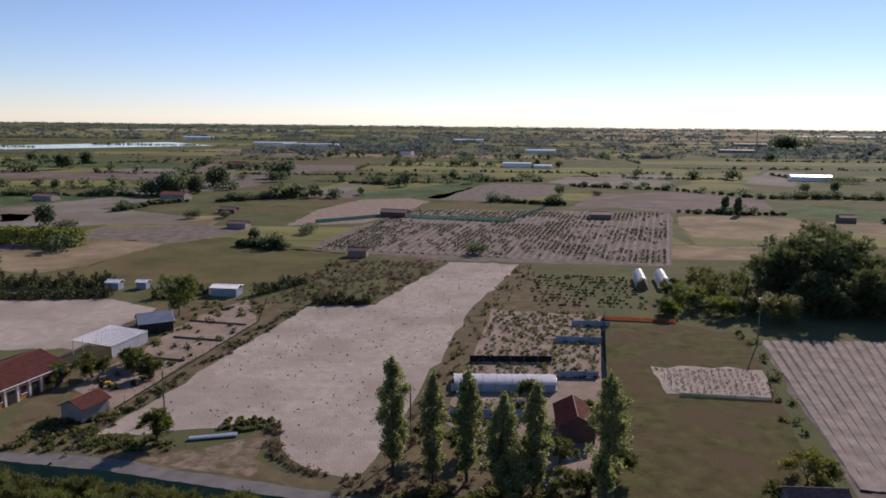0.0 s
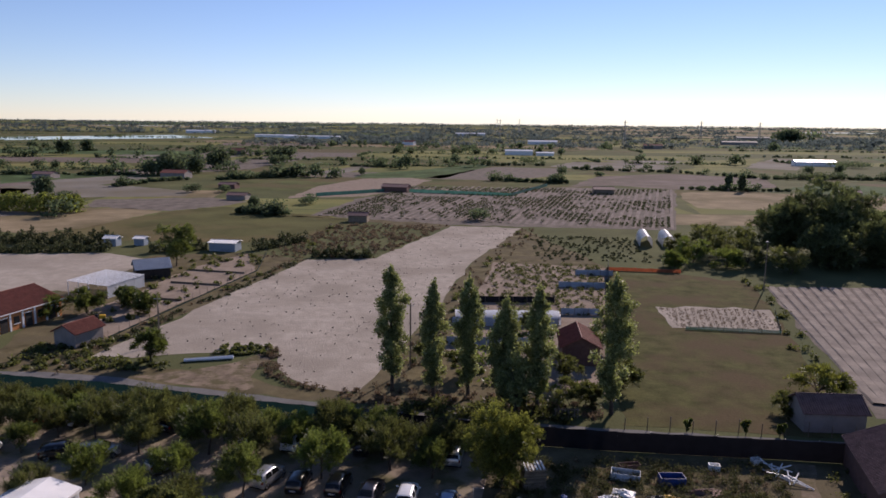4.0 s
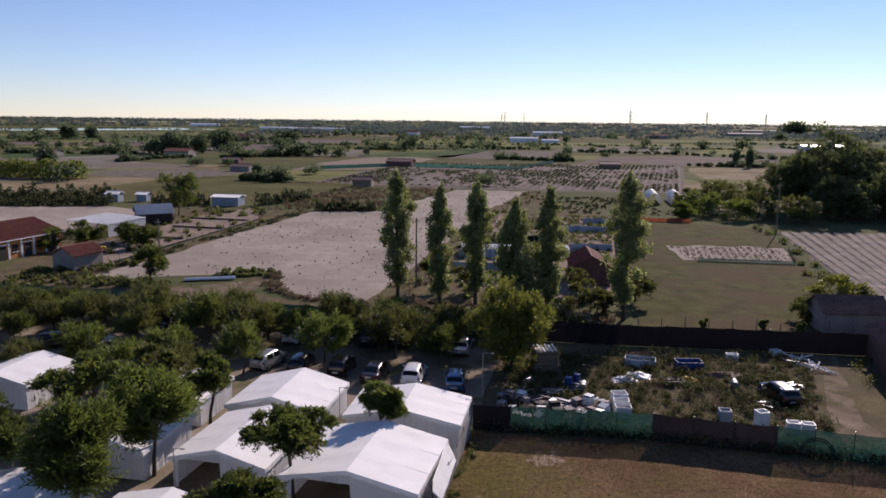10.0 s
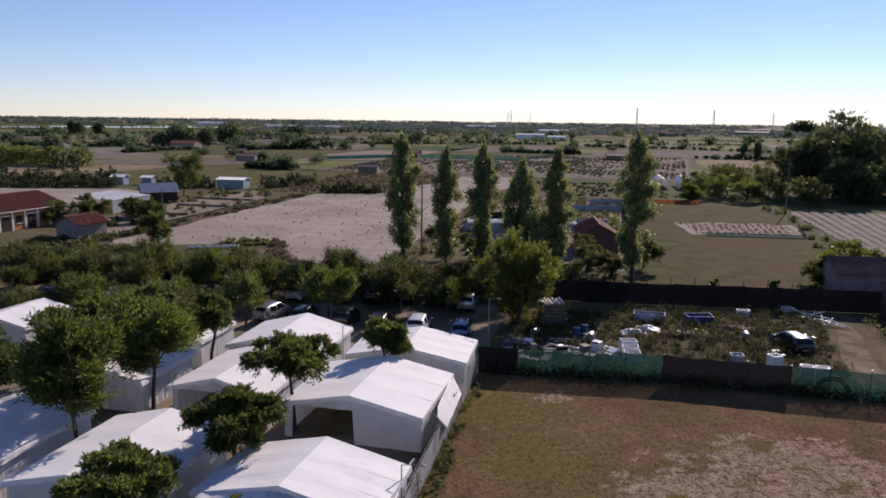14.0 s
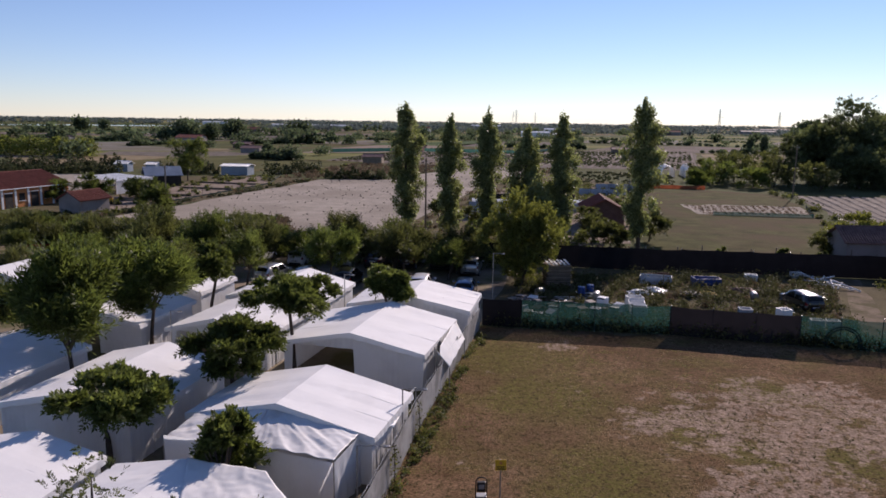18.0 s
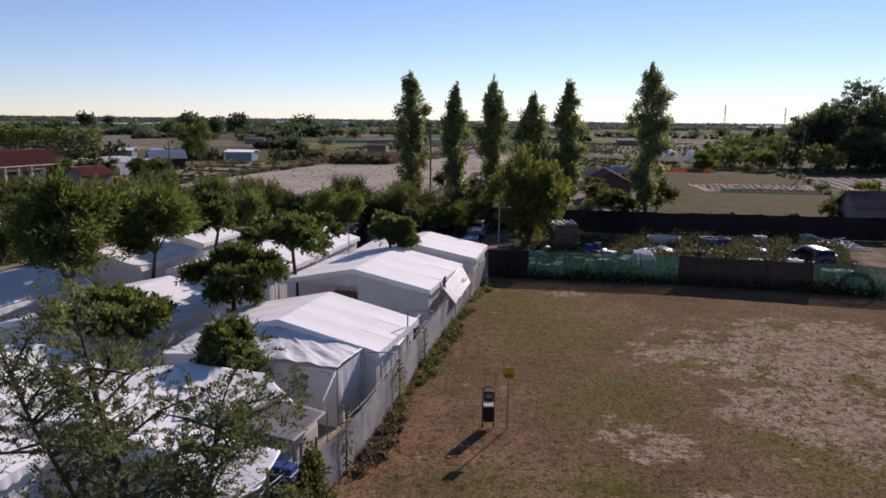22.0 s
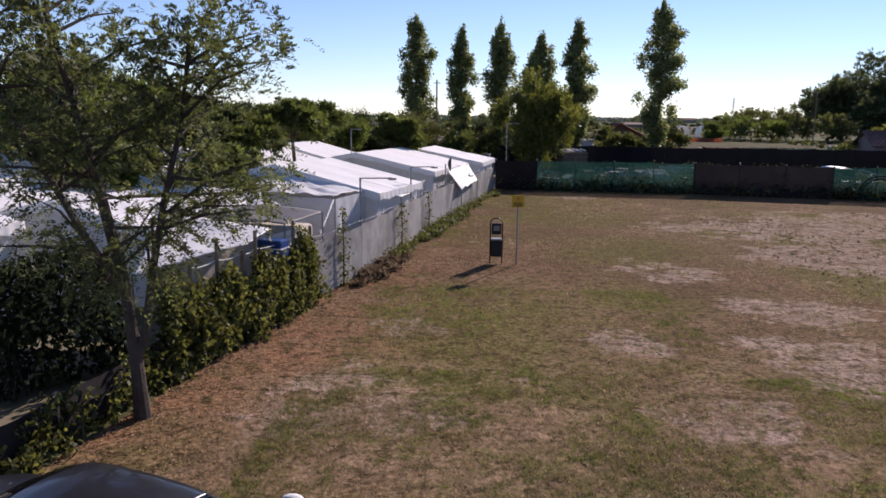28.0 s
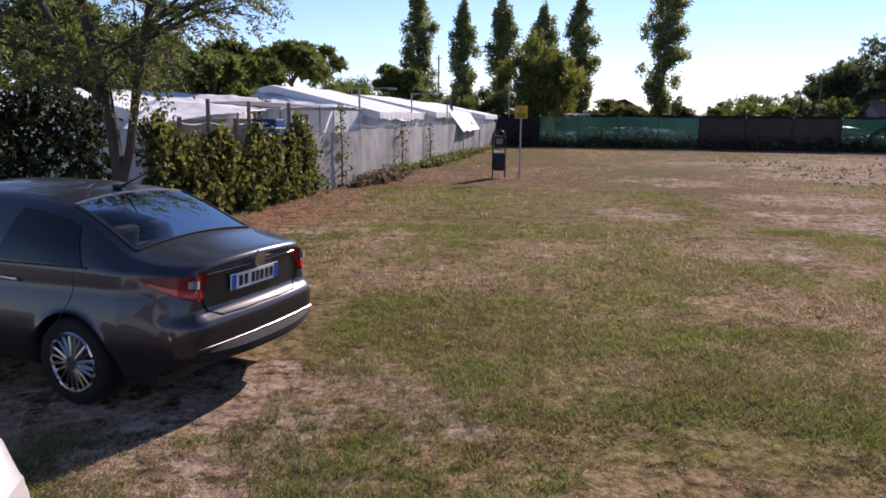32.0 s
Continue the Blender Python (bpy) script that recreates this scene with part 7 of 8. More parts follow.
# ---- camp details ----
def awning(outline, z, drop, mat, label, n=14, crumple=0.05, name="awning", category="awning", seed=1, fan=None):
    """A slack cloth between four corners (x, y, z), counter-clockwise."""
    a, b, c, d = [Vector(p) for p in outline]
    ob = thing(name, pose(0, 0, 0), label, category)
    vs = []
    for i in range(n + 1):
        for j in range(n + 1):
            u, v = i / n, j / n
            p = a.lerp(b, u).lerp(d.lerp(c, u), v)
            sag = drop * 16 * u * (1 - u) * v * (1 - v)
            p.z += z - sag + crumple * (noise.noise((p.x * 1.1, p.y * 1.1, seed)) + 0.8 * abs(noise.noise((p.x * 2.1 + p.y * 0.6, p.y * 0.9, seed))) + 0.35 * noise.noise((p.x * 4.5, p.y * 4.5, seed)))
            if fan:
                # folds that run out from the tent's peak
                r, q = math.hypot(p.x - fan[0], p.y - fan[1]), math.atan2(p.y - fan[1], p.x - fan[0])
                p.z += 0.10 * min(1.0, r / 1.2) * (0.5 - abs(noise.noise((q * 4.2, r * 0.35, seed)))) * (1 - v) ** 0.5 + 0.05 * (0.4 - abs(noise.noise((q * 9.0, r * 0.5, seed + 3)))) * min(1.0, r)
            vs.append(tuple(p))
    fs = [(i * (n + 1) + j, (i + 1) * (n + 1) + j, (i + 1) * (n + 1) + j + 1, i * (n + 1) + j + 1) for i in range(n) for j in range(n)]
    cloth = mesh_object("cloth", vs, fs, mat, ob, smooth=True)
    sol = cloth.modifiers.new("thick", "SOLIDIFY")
    sol.thickness = 0.015
    for k, p in enumerate((a, b, c, d)):
        bm = bmesh.new()
        tube(bm, [(p.x, p.y, 0), (p.x, p.y, p.z + z)], 0.022, 6)
        part("pole", bm, M["metal"], ob)
    return ob


awning([(-11.6, 26.0, 1.82), (-8.3, 25.3, 2.05), (-8.0, 27.85, 2.76), (-11.1, 28.2, 2.06)], 0, 0.03, M["tarp_white"], "crumpled white canvas awning on the tent front", n=52, crumple=0.05, seed=2, fan=(-8.0, 27.85))
awning([(-8.3, 25.3, 2.05), (-4.95, 24.2, 2.12), (-4.35, 26.75, 2.06), (-8.0, 27.85, 2.76)], 0, 0.03, M["tarp_white"], "crumpled white canvas awning with brown stains on the tent front", n=52, crumple=0.05, seed=3, fan=(-8.0, 27.85))
for (x0, y0, x1, y1) in ((-11.6, 26.0, -8.3, 25.3), (-8.3, 25.3, -4.95, 24.2), (-4.95, 24.2, -4.35, 26.75)):
    ob = thing("canvas_wall", pose(x0, y0, 0), "hanging white canvas wall under the awning", "canvas")
    n = 24
    d = Vector((y0 - y1, x1 - x0, 0)).normalized()
    vs = [((x1 - x0) * i / n + d.x * 0.05 * math.sin(i * 1.1 + j) * (1 - j / 4), (y1 - y0) * i / n + d.y * 0.05 * math.sin(i * 1.1 + j) * (1 - j / 4), 0.02 + 2.0 * j / 4) for i in range(n + 1) for j in range(5)]
    mesh_object("cloth", vs, [(i * 5 + j, i * 5 + 5 + j, i * 5 + 6 + j, i * 5 + j + 1) for i in range(n) for j in range(4)], M["canvas_wall"], ob, smooth=True)
awning([(-7.15, 19.45, 2.16), (-5.04, 18.65, 2.05), (-4.56, 20.59, 2.1), (-6.22, 21.15, 2.22)], 0.0, 0.06, M["canvas_grey"], "dark grey cloth awning over a pitch", crumple=0.03, seed=4)
awning([(-6.9, 14.8, 1.6), (-5.3, 16.5, 1.92), (-5.25, 18.3, 1.98), (-8.0, 18.8, 2.2)], 0.0, 0.05, M["tarp_white"], "crumpled white tarpaulin over a pitch", n=30, crumple=0.05, seed=5)
awning([(-8.6, 19.6, 2.1), (-5.7, 21.35, 2.02), (-6.9, 22.85, 2.35), (-9.6, 23.25, 2.5)], 0.0, 0.03, M["tarp_white"], "crumpled white tarpaulin beside the grey awning", n=40, crumple=0.06, seed=8)
awning([(-4.2, 27.6, 1.95), (-3.3, 28.0, 1.7), (-2.85, 31.3, 1.75), (-2.7, 31.6, 2.0)], 0.0, 0.03, M["tarp_white"], "narrow white flap beside the fence", crumple=0.04, seed=6)
awning([(-2.0, 36.5, 2.04), (-1.35, 36.9, 1.1), (-0.62, 41.6, 1.2), (-1.2, 42.6, 2.02)], 0.0, 0.02, M["tarp_white"], "white canvas flap hanging over the fence", n=24, crumple=0.08, seed=7)

# a caravan in the pitch behind the posts
M["cream"] = material("cream_caravan_shell", (0.66, 0.59, 0.50), rough=0.45, vary=0.08, scale=1.0, grain=20, bump=0.05, spec=0.3)
van = thing("caravan", pose(-8.1, 20.5, 0, 0, 0, -14), "beige caravan under the white tarpaulins", "caravan")
part("body", boxed((5.0, 2.1, 1.45), (0.6, 0, 1.05), bevel=0.12), M["cream"], van)
part("window", boxed((1.2, 0.03, 0.5), (1.2, -1.06, 1.25), bevel=0.02), M["glass"], van)
part("window", boxed((0.7, 0.03, 0.5), (-0.6, -1.06, 1.25), bevel=0.02), M["glass"], van)
part("stripe", boxed((4.8, 0.02, 0.1), (0.6, -1.06, 0.8)), M["brick"], van)
for x in (-0.4, 1.6):
    bm = bmesh.new()
    tube(bm, [(x, -0.9, 0.28), (x, -1.06, 0.28)], 0.28, 14)
    part("wheel", bm, M["tyre"], van)
# added translucent screen that stands in for the caravan's bright beige wall
M["beige_cloth"] = material("beige_stand_in_cloth", (0.60, 0.53, 0.46), rough=0.7, vary=0.08, scale=0.8, grain=40, bump=0.05, thin=0.45)
screen = thing("windbreak", pose(-6.75, 15.7, 0), "added beige cloth standing in for the caravan wall behind the posts", "windbreak")
vs = []
for i in range(31):
    w = 0.03 * math.sin(i * 1.3) + 0.02 * math.sin(i * 0.47)
    vs += [(1.15 * i / 30 + w, 3.5 * i / 30, 0.02), (1.15 * i / 30 + w * 0.6, 3.5 * i / 30, 0.9), (1.15 * i / 30, 3.5 * i / 30, 1.78)]
mesh_object("cloth", vs, [(i * 3 + f, i * 3 + 3 + f, i * 3 + 4 + f, i * 3 + 1 + f) for i in range(30) for f in range(2)], M["beige_cloth"], screen, smooth=True)
for f in (0.0, 0.5, 1.0):
    bm = bmesh.new()
    tube(bm, [(1.15 * f - 0.04, 3.5 * f, -0.05), (1.15 * f - 0.04, 3.5 * f, 1.82)], 0.025, 6)
    part("pole", bm, M["wood"], screen)
posts = [(-5.85, 14.9, 1.84), (-5.62, 15.7, 2.17), (-5.36, 16.45, 1.8), (-5.24, 16.95, 2.15), (-4.82, 18.5, 2.15), (-4.62, 19.35, 1.9)]
rail = thing("post_fence", pose(0, 0, 0), "grey wooden posts with a rope round a pitch", "fence")
for x, y, h in posts:
    bm = bmesh.new()
    tube(bm, [(x, y, -0.1), (x + 0.02, y, h)], 0.04, 7)
    part("post", bm, M["wood"], rail)
bm = bmesh.new()
rope = []
for (x0, y0, h0), (x1, y1, h1) in zip(posts, posts[1:]):
    for k in range(6):
        t = k / 6
        rope.append((x0 + (x1 - x0) * t, y0 + (y1 - y0) * t, 1.74 - 0.05 * math.sin(math.pi * t)))
tube(bm, rope, 0.012, 5)
part("rope", bm, M["white"], rail)


def garden_set(x, y, rz, mat, label):
    """A small plastic table with its things under an awning."""
    ob = thing("camp_table", pose(x, y, 0, 0, 0, rz), label, "table")
    part("tabletop", boxed((1.1, 0.7, 0.04), (0, 0, 0.74), bevel=0.01), mat, ob)
    for a in (-0.48, 0.48):
        for b in (-0.28, 0.28):
            part("leg", boxed((0.05, 0.05, 0.72), (a, b, 0.36)), mat, ob)


garden_set(-6.3, 17.6, 10, M["wood"], "small wooden camp table behind the ivy")
shelf = thing("camp_cupboard", pose(-5.12, 17.95, 0, 0, 0, -14), "blue fabric camp cupboard beside the caravan", "cupboard")
part("body", boxed((0.6, 0.4, 1.8), (0, 0, 0.9), bevel=0.04), M["blue"], shelf)
part("shelf", boxed((0.62, 0.42, 0.03), (0, 0, 1.6)), M["white"], shelf)


def lamp_pole(x, y, h, arm, label, name="camp_lamp", dish=False):
    ob = thing(name, pose(x, y, 0), label, "pole", "camp poles")
    bm = bmesh.new()
    tube(bm, [(0, 0, -0.1), (0, 0, h)], 0.03, 7)
    part("pole", bm, M["metal"], ob)
    if dish:
        bm = bmesh.new()
        rings = [[(0.1 + 0.16 * (r * r), math.cos(a) * 0.36 * r, h + math.sin(a) * 0.36 * r) for a in np.linspace(0, 2 * math.pi, 14, endpoint=False)] for r in (0.05, 0.5, 1.0)]
        vr = [[bm.verts.new(p) for p in ring] for ring in rings]
        for q, w in zip(vr, vr[1:]):
            for k in range(14):
                bm.faces.new((q[k], q[(k + 1) % 14], w[(k + 1) % 14], w[k]))
        part("dish", bm, M["black"], ob, "dark satellite dish")
    elif arm:
        bm = bmesh.new()
        tube(bm, [(0, 0, h - 0.02), (arm, 0, h)], 0.02, 6)
        part("arm", bm, M["metal"], ob)
        part("lamp_head", boxed((0.25, 0.1, 0.06), (arm, 0, h - 0.03), bevel=0.015), M["metal"], ob)
    return ob


lamp_pole(-4.15, 24.2, 2.7, 1.0, "thin metal pole with a horizontal arm behind the fence")
lamp_pole(-3.1, 29.6, 2.7, 0.9, "thin metal pole with a horizontal arm behind the fence")
lamp_pole(-2.1, 36.2, 2.4, 0, "satellite dish on a pole beside the tent", "dish_pole", True)
lamp_pole(1.3, 53.0, 4.2, 0.7, "grey lamp post at the corner of the car park")
lamp_pole(-8.4, 46.5, 3.8, 0.5, "television aerial pole between the tents", "aerial_pole")
lamp_pole(-16.0, 37.5, 3.6, 0.5, "television aerial pole between the tents", "aerial_pole")
bag = thing("plastic_bag", pose(-2.6, 9.75, 0.0), "crumpled white plastic bag on the grass", "bag")
bm = bmesh.new()
bmesh.ops.create_icosphere(bm, subdivisions=2, radius=0.09)
for v in bm.verts:
    v.co *= 1 + 0.5 * noise.noise(v.co * 9)
    v.co.z = max(0.0, v.co.z * 0.55 + 0.06)
    v.co.x *= 1.5
part("bag", bm, M["white"], bag)

# wire along the fence's top and a vine on a stake
wire = thing("fence_wire", pose(0, 0, 0), "thin sagging wire along the top of the camp fence", "wire")
bm = bmesh.new()
pts = []
for (xa, ya), (xb, yb) in zip(FENCE, FENCE[1:]):
    k = max(2, int(math.hypot(xb - xa, yb - ya) / 0.65))
    pts += [(xa + (xb - xa) * i / k, ya + (yb - ya) * i / k, 1.6 - 0.05 * math.sin(math.pi * ((i % 4) / 4))) for i in range(k)]
tube(bm, pts, 0.006, 4)
part("wire", bm, M["white"], wire)


def vine(x, y, h, k, seed):
    rng = np.random.default_rng(seed)
    ob = thing("climbing_vine", pose(x, y, 0), "thin green vine climbing a stake at the fence", "plant", "vines at the fence")
    bm = bmesh.new()
    tube(bm, [(0, 0, -0.05), (0.02, 0.01, h * 0.5), (-0.02, 0, h)], [0.025, 0.018, 0.01], 6)
    part("stem", bm, M["bark"], ob)
    f = rng.random(k) ** 1.5
    c = np.stack([rng.normal(size=k) * (0.16 - 0.1 * f), rng.normal(size=k) * (0.12 - 0.07 * f), 0.05 + f * h * 0.95], axis=1)
    quads("leaves", leaves(c, 0.06, rng, 0.6, 1.6), M["ivy"], ob)


vine(-4.1, 21.0, 2.2, 260, 5)
vine(-3.1, 26.4, 1.7, 160, 6)
vine(-2.5, 31.0, 1.6, 130, 7)

# a motor scooter in the shade behind the tree
sc = thing("motor_scooter", pose(-9.3, 12.6, 0, 0, 0, 60), "pale motor scooter parked in the shade", "scooter")
part("body", boxed((1.1, 0.35, 0.35), (-0.1, 0, 0.6), bevel=0.1), M["white"], sc)
part("front_shield", boxed((0.1, 0.4, 0.7), (0.55, 0, 0.7), ry=-15, bevel=0.04), M["white"], sc)
part("seat", boxed((0.7, 0.28, 0.1), (-0.2, 0, 0.82), bevel=0.04), M["black"], sc)
for x in (-0.6, 0.65):
    bm = bmesh.new()
    tube(bm, [(x, -0.05, 0.24), (x, 0.05, 0.24)], 0.24, 14)
    part("wheel", bm, M["tyre"], sc)


def picket(x0, y0, x1, y1, h, label):
    ob = thing("picket_fence", pose(x0, y0, 0), label, "fence")
    k = int(math.hypot(x1 - x0, y1 - y0) / 0.18)
    ang = math.degrees(math.atan2(y1 - y0, x1 - x0))
    for i in range(k):
        part("slat", boxed((0.1, 0.02, h), ((x1 - x0) * i / k, (y1 - y0) * i / k, h / 2), rz=ang), M["white"], ob)
    part("rail", boxed((math.hypot(x1 - x0, y1 - y0), 0.03, 0.06), ((x1 - x0) / 2, (y1 - y0) / 2, h * 0.7), rz=ang), M["white"], ob)


picket(-13.5, 13.8, -9.6, 14.4, 0.9, "white picket fence at a shaded pitch")

# ---- beyond the lane ----
gate = thing("garden_gate", pose(11.0, 76.6, 0), "low wooden garden gate beside the lane", "gate")
for i in range(8):
    part("slat", boxed((0.12, 0.03, 1.2), (0.35 * i, 0, 0.65)), M["wood"], gate)
for z in (0.35, 1.05):
    part("rail", boxed((2.8, 0.04, 0.1), (1.25, 0.03, z)), M["wood"], gate)
for i, x in enumerate(np.linspace(18, 44, 12)):
    stake = thing("fence_stake", pose(x, 73.9 - (x - 18) * 0.06, 0), "weathered stake along the meadow", "stake", "meadow stakes")
    bm = bmesh.new()
    tube(bm, [(0, 0, -0.1), (0.02, 0, 1.3 + 0.2 * (i % 3))], 0.05, 6)
    part("stake", bm, M["wood"], stake)
for x, y, s in ((24.5, 73.6, 0.55), (30.5, 73.0, 0.6), (34.0, 72.8, 0.45)):
    tree("meadow_bush", "small dark bush on the meadow's edge", "bush", 1.9, s, 900, 0.16, M["leaf"], int(x * 3), (x, y), 0.1, 7, r0=0.05, group="meadow bushes")
for x, y, h, s in ((13.2, 80.5, 3.6, 1.9), (15.6, 80.0, 3.0, 1.5), (6.9, 78.2, 3.0, 1.4), (37.5, 78.5, 3.0, 2.0)):
    tree("lane_bush", "bushy shrub beside the lane", "bush", h, s, 4000, 0.13, M["leaf_olive"], int(x * 11), (x, y), 0.05, 10, r0=0.06, group="lane bushes", long=2.2, shoot=0.6)

# the dark wood on the right
M["leaf_wood"] = material("dark_wood_leaves", (0.10, 0.12, 0.06), rough=0.6, vary=0.3, scale=0.2, grain=2, bump=0, island=0.4, thin=0.4, spec=0.1, through_tint=(1.5, 1.5, 1.0))
for i, (x, y, h, s) in enumerate([(87.5, 178, 19.0, 8.5), (79.5, 177.5, 14.0, 6.0), (96.5, 181, 16.5, 8.0), (105, 184, 12.5, 8.0), (118, 184, 13.0, 9.0), (132, 180, 13.0, 9.0), (85, 165, 9.0, 5.5), (97, 164, 10.5, 6.5), (109, 165, 10.5, 7.0), (122, 166, 11.0, 8.0)]):
    tree("wood_tree", "big dark broadleaf tree in the wood", "tree", h, s, 20000, 0.34, M["leaf_wood"], 300 + i, (x, y), 0.03, 48, r0=0.35, group="wood trees", shell=0.5, long=2.2, shoot=1.7)
for i, (x, y, h, s) in enumerate([(56, 170, 6.0, 4.0), (62, 176, 7.0, 4.5), (67, 166, 7.0, 4.5), (61, 163, 4.5, 3.5), (70, 180, 8.5, 5.0), (55, 178, 5.0, 3.5), (49.5, 162.5, 3.6, 2.6), (64, 186, 7.0, 4.5), (73, 157, 6.0, 4.5)]):
    tree("wood_bush", "light green thicket at the edge of the wood", "bush", h, s, 5500, 0.2, M["leaf_bright"] if i % 3 == 0 else M["leaf_olive"], 330 + i, (x, y), 0.02, 18, r0=0.15, group="wood thicket", long=2.3, shoot=1.1)


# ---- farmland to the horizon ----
# distance haze is put into this paler, bluer leaf colour
M["leaf_haze"] = material("haze_tinted_foliage", (0.12, 0.15, 0.14), rough=0.9, vary=0.25, scale=0.004, grain=0.1, bump=0, island=0.3, spec=0.0, thin=0.55)
FAR = [M[q] for q in ("green", "lime", "ground", "green", "plum", "crop", "weeds", "lime", "ground", "tan", "green", "greysoil", "fallow", "crop", "soil_dark", "lime")]
rngf = np.random.default_rng(2024)
edges = []
y = 232.0
k = 0
while y < 4300:
    step = (26 + (y - 230) * 0.11) * rngf.uniform(0.7, 1.3)
    x = -0.75 * y - 40 + rngf.uniform(0, 60)
    while x < 0.8 * y + 60:
        w = step * rngf.uniform(1.4, 4.2)
        sk = rngf.normal() * 0.12 * step
        mat = FAR[rngf.integers(0, len(FAR))] if y < 900 else (M["green"], M["crop"], M["ground"], M["lime"], M["green"], M["tan"])[rngf.integers(0, 6)]
        sheet("field_far", [(x + 1, y + 0.5), (x + w - 1, y + 0.5), (x + w - 1 + sk, y + step - 1), (x + 1 + sk, y + step - 1)], 0.004 + 0.0005 * (k % 2), mat, "distant flat farm field", "field")
        k += 1
        if rngf.random() < (0.85 if y > 560 else 0.25):
            edges.append((x, y, x + w * rngf.uniform(0.4, 1), y, y))
        if y > 560 and rngf.random() < 0.5:
            edges.append((x, y, x + sk, y + step, y))
        x += w
    y += step

near_pts, far_pts, sizes_n, sizes_f = [], [], [], []
BARE = [(-50, 108, 221, 362), (-125, -28, 185, 270), (-25, 60, 310, 400), (80, 165, 265, 440), (-210, -140, 296, 396), (-140, -60, 250, 325), (55, 186, 268, 445)]


def far_tree(x, y, h, w, fine=1.0):
    n = int(np.clip(42000 / (y + 60), 6, 170) * fine)
    c = rngf.normal(size=(n, 3))
    c = c / np.linalg.norm(c, axis=1)[:, None] * rngf.random((n, 1)) ** 0.45 * (w * 0.46, w * 0.46, h * 0.44) * rngf.uniform(0.85, 1.2, (n, 1)) + (x, y, h * 0.5)
    c[:, 2] = np.clip(c[:, 2], 0.3, None)
    return c, np.full(n, max(0.6, h * 0.13) * (1 + y / 1100) / fine ** 0.5)


for x0, y0, x1, y1, y in edges:
    d = math.hypot(x1 - x0, y1 - y0)
    m = int(d / rngf.uniform(2.6, 9) / (1 + y / 900)) + 1
    tall = rngf.random() < 0.3
    for _ in range(m):
        t = rngf.random()
        x, yy = x0 + (x1 - x0) * t, y0 + (y1 - y0) * t + rngf.normal() * 1.5
        if x < -260 and 760 < yy < 1350 or any(a < x < b and c < yy < e for a, b, c, e in BARE):
            continue
        h = rngf.uniform(1.2, 3.2) if not tall else rngf.uniform(4, 9)
        c, s = far_tree(x, yy, h, h * rngf.uniform(0.8, 1.8))
        (near_pts if yy < 900 else far_pts).append(c)
        (sizes_n if yy < 900 else sizes_f).append(s)
    if y < 1500:
        n = int(d * (2.6 if y < 600 else 1.2))
        t = rngf.random(n)
        keep = np.array([noise.noise((x0 * 0.01 + q * d * 0.03, y * 0.02, 2)) > -0.22 for q in t]) if n else np.zeros(0, bool)
        low = np.stack([x0 + (x1 - x0) * t, y0 + (y1 - y0) * t + rngf.normal(size=n) * 1.1, np.abs(rngf.normal(size=n)) * 0.45 + 0.2], axis=1)[keep]
        low = low[~np.array([any(a < q[0] < b and c < q[1] < e for a, b, c, e in BARE) for q in low], dtype=bool)] if len(low) else low
        if len(low):
            near_pts.append(low)
            sizes_n.append(np.full(len(low), 0.8 * (1 + y / 700)))
HEDGES = [
    ([(20, 398), (59, 383)], 60),
    ([(-73, 506), (-38, 493)], 35),
    ([(78, 499), (143, 478), (182, 430)], 70),
    ([(109, 357), (160, 351)], 40),
    ([(-252, 401), (-179, 406)], 50),
    ([(-124, 383), (-85, 413)], 60),
    ([(-419, 670), (-357, 682), (-321, 697), (-251, 784)], 60),
    ([(180, 430), (220, 434), (253, 429)], 70),
    ([(-158, 336), (-153, 366), (-138, 381)], 40),
    ([(-75, 248), (-59, 244)], 30),
    ([(-180, 765), (-124, 985), (-3, 1114)], 70),
    ([(-10, 561), (27, 530), (65, 535)], 50),
    ([(146, 966), (298, 1090), (544, 1194)], 70),
]
FAR_TREES = [(-164, 289, 10.3, 10.3), (-160, 414, 15.2, 17.2), (-151, 422, 13.9, 13.9), (-171, 413, 10.4, 13.9), (-153, 470, 14.6, 17.3), (-325, 607, 16.0, 13.4), (-129, 538, 14.6, 19.3), (-129, 508, 8.1, 12.2), (-35, 481, 11.2, 9.7), (-1, 546, 10.2, 11.0), (-70, 252, 6.1, 5.1), (-152, 282, 4.0, 11.2), (136, 362, 10.2, 3.6), (135, 348, 9.8, 3.5), (291, 550, 6.0, 26.0)]
MORE_TREES = [(227, 477, 7.4, 10.2), (250, 480, 8.4, 9.2), (-113, 316, 4.2, 7.8), (-102, 321, 3.7, 6.5), (23, 529, 5.8, 5.8), (52, 554, 6.9, 13.0), (64, 440, 6.9, 9.0), (9, 238, 4.4, 9.2), (-59, 275, 4.4, 9.8), (-156, 524, 5.1, 11.9), (-54, 426, 4.7, 4.7), (-347, 683, 14.3, 13.1), (88, 443, 2.8, 7.0), (374, 876, 11.0, 18.0), (569, 1270, 25.9, 54.0)]
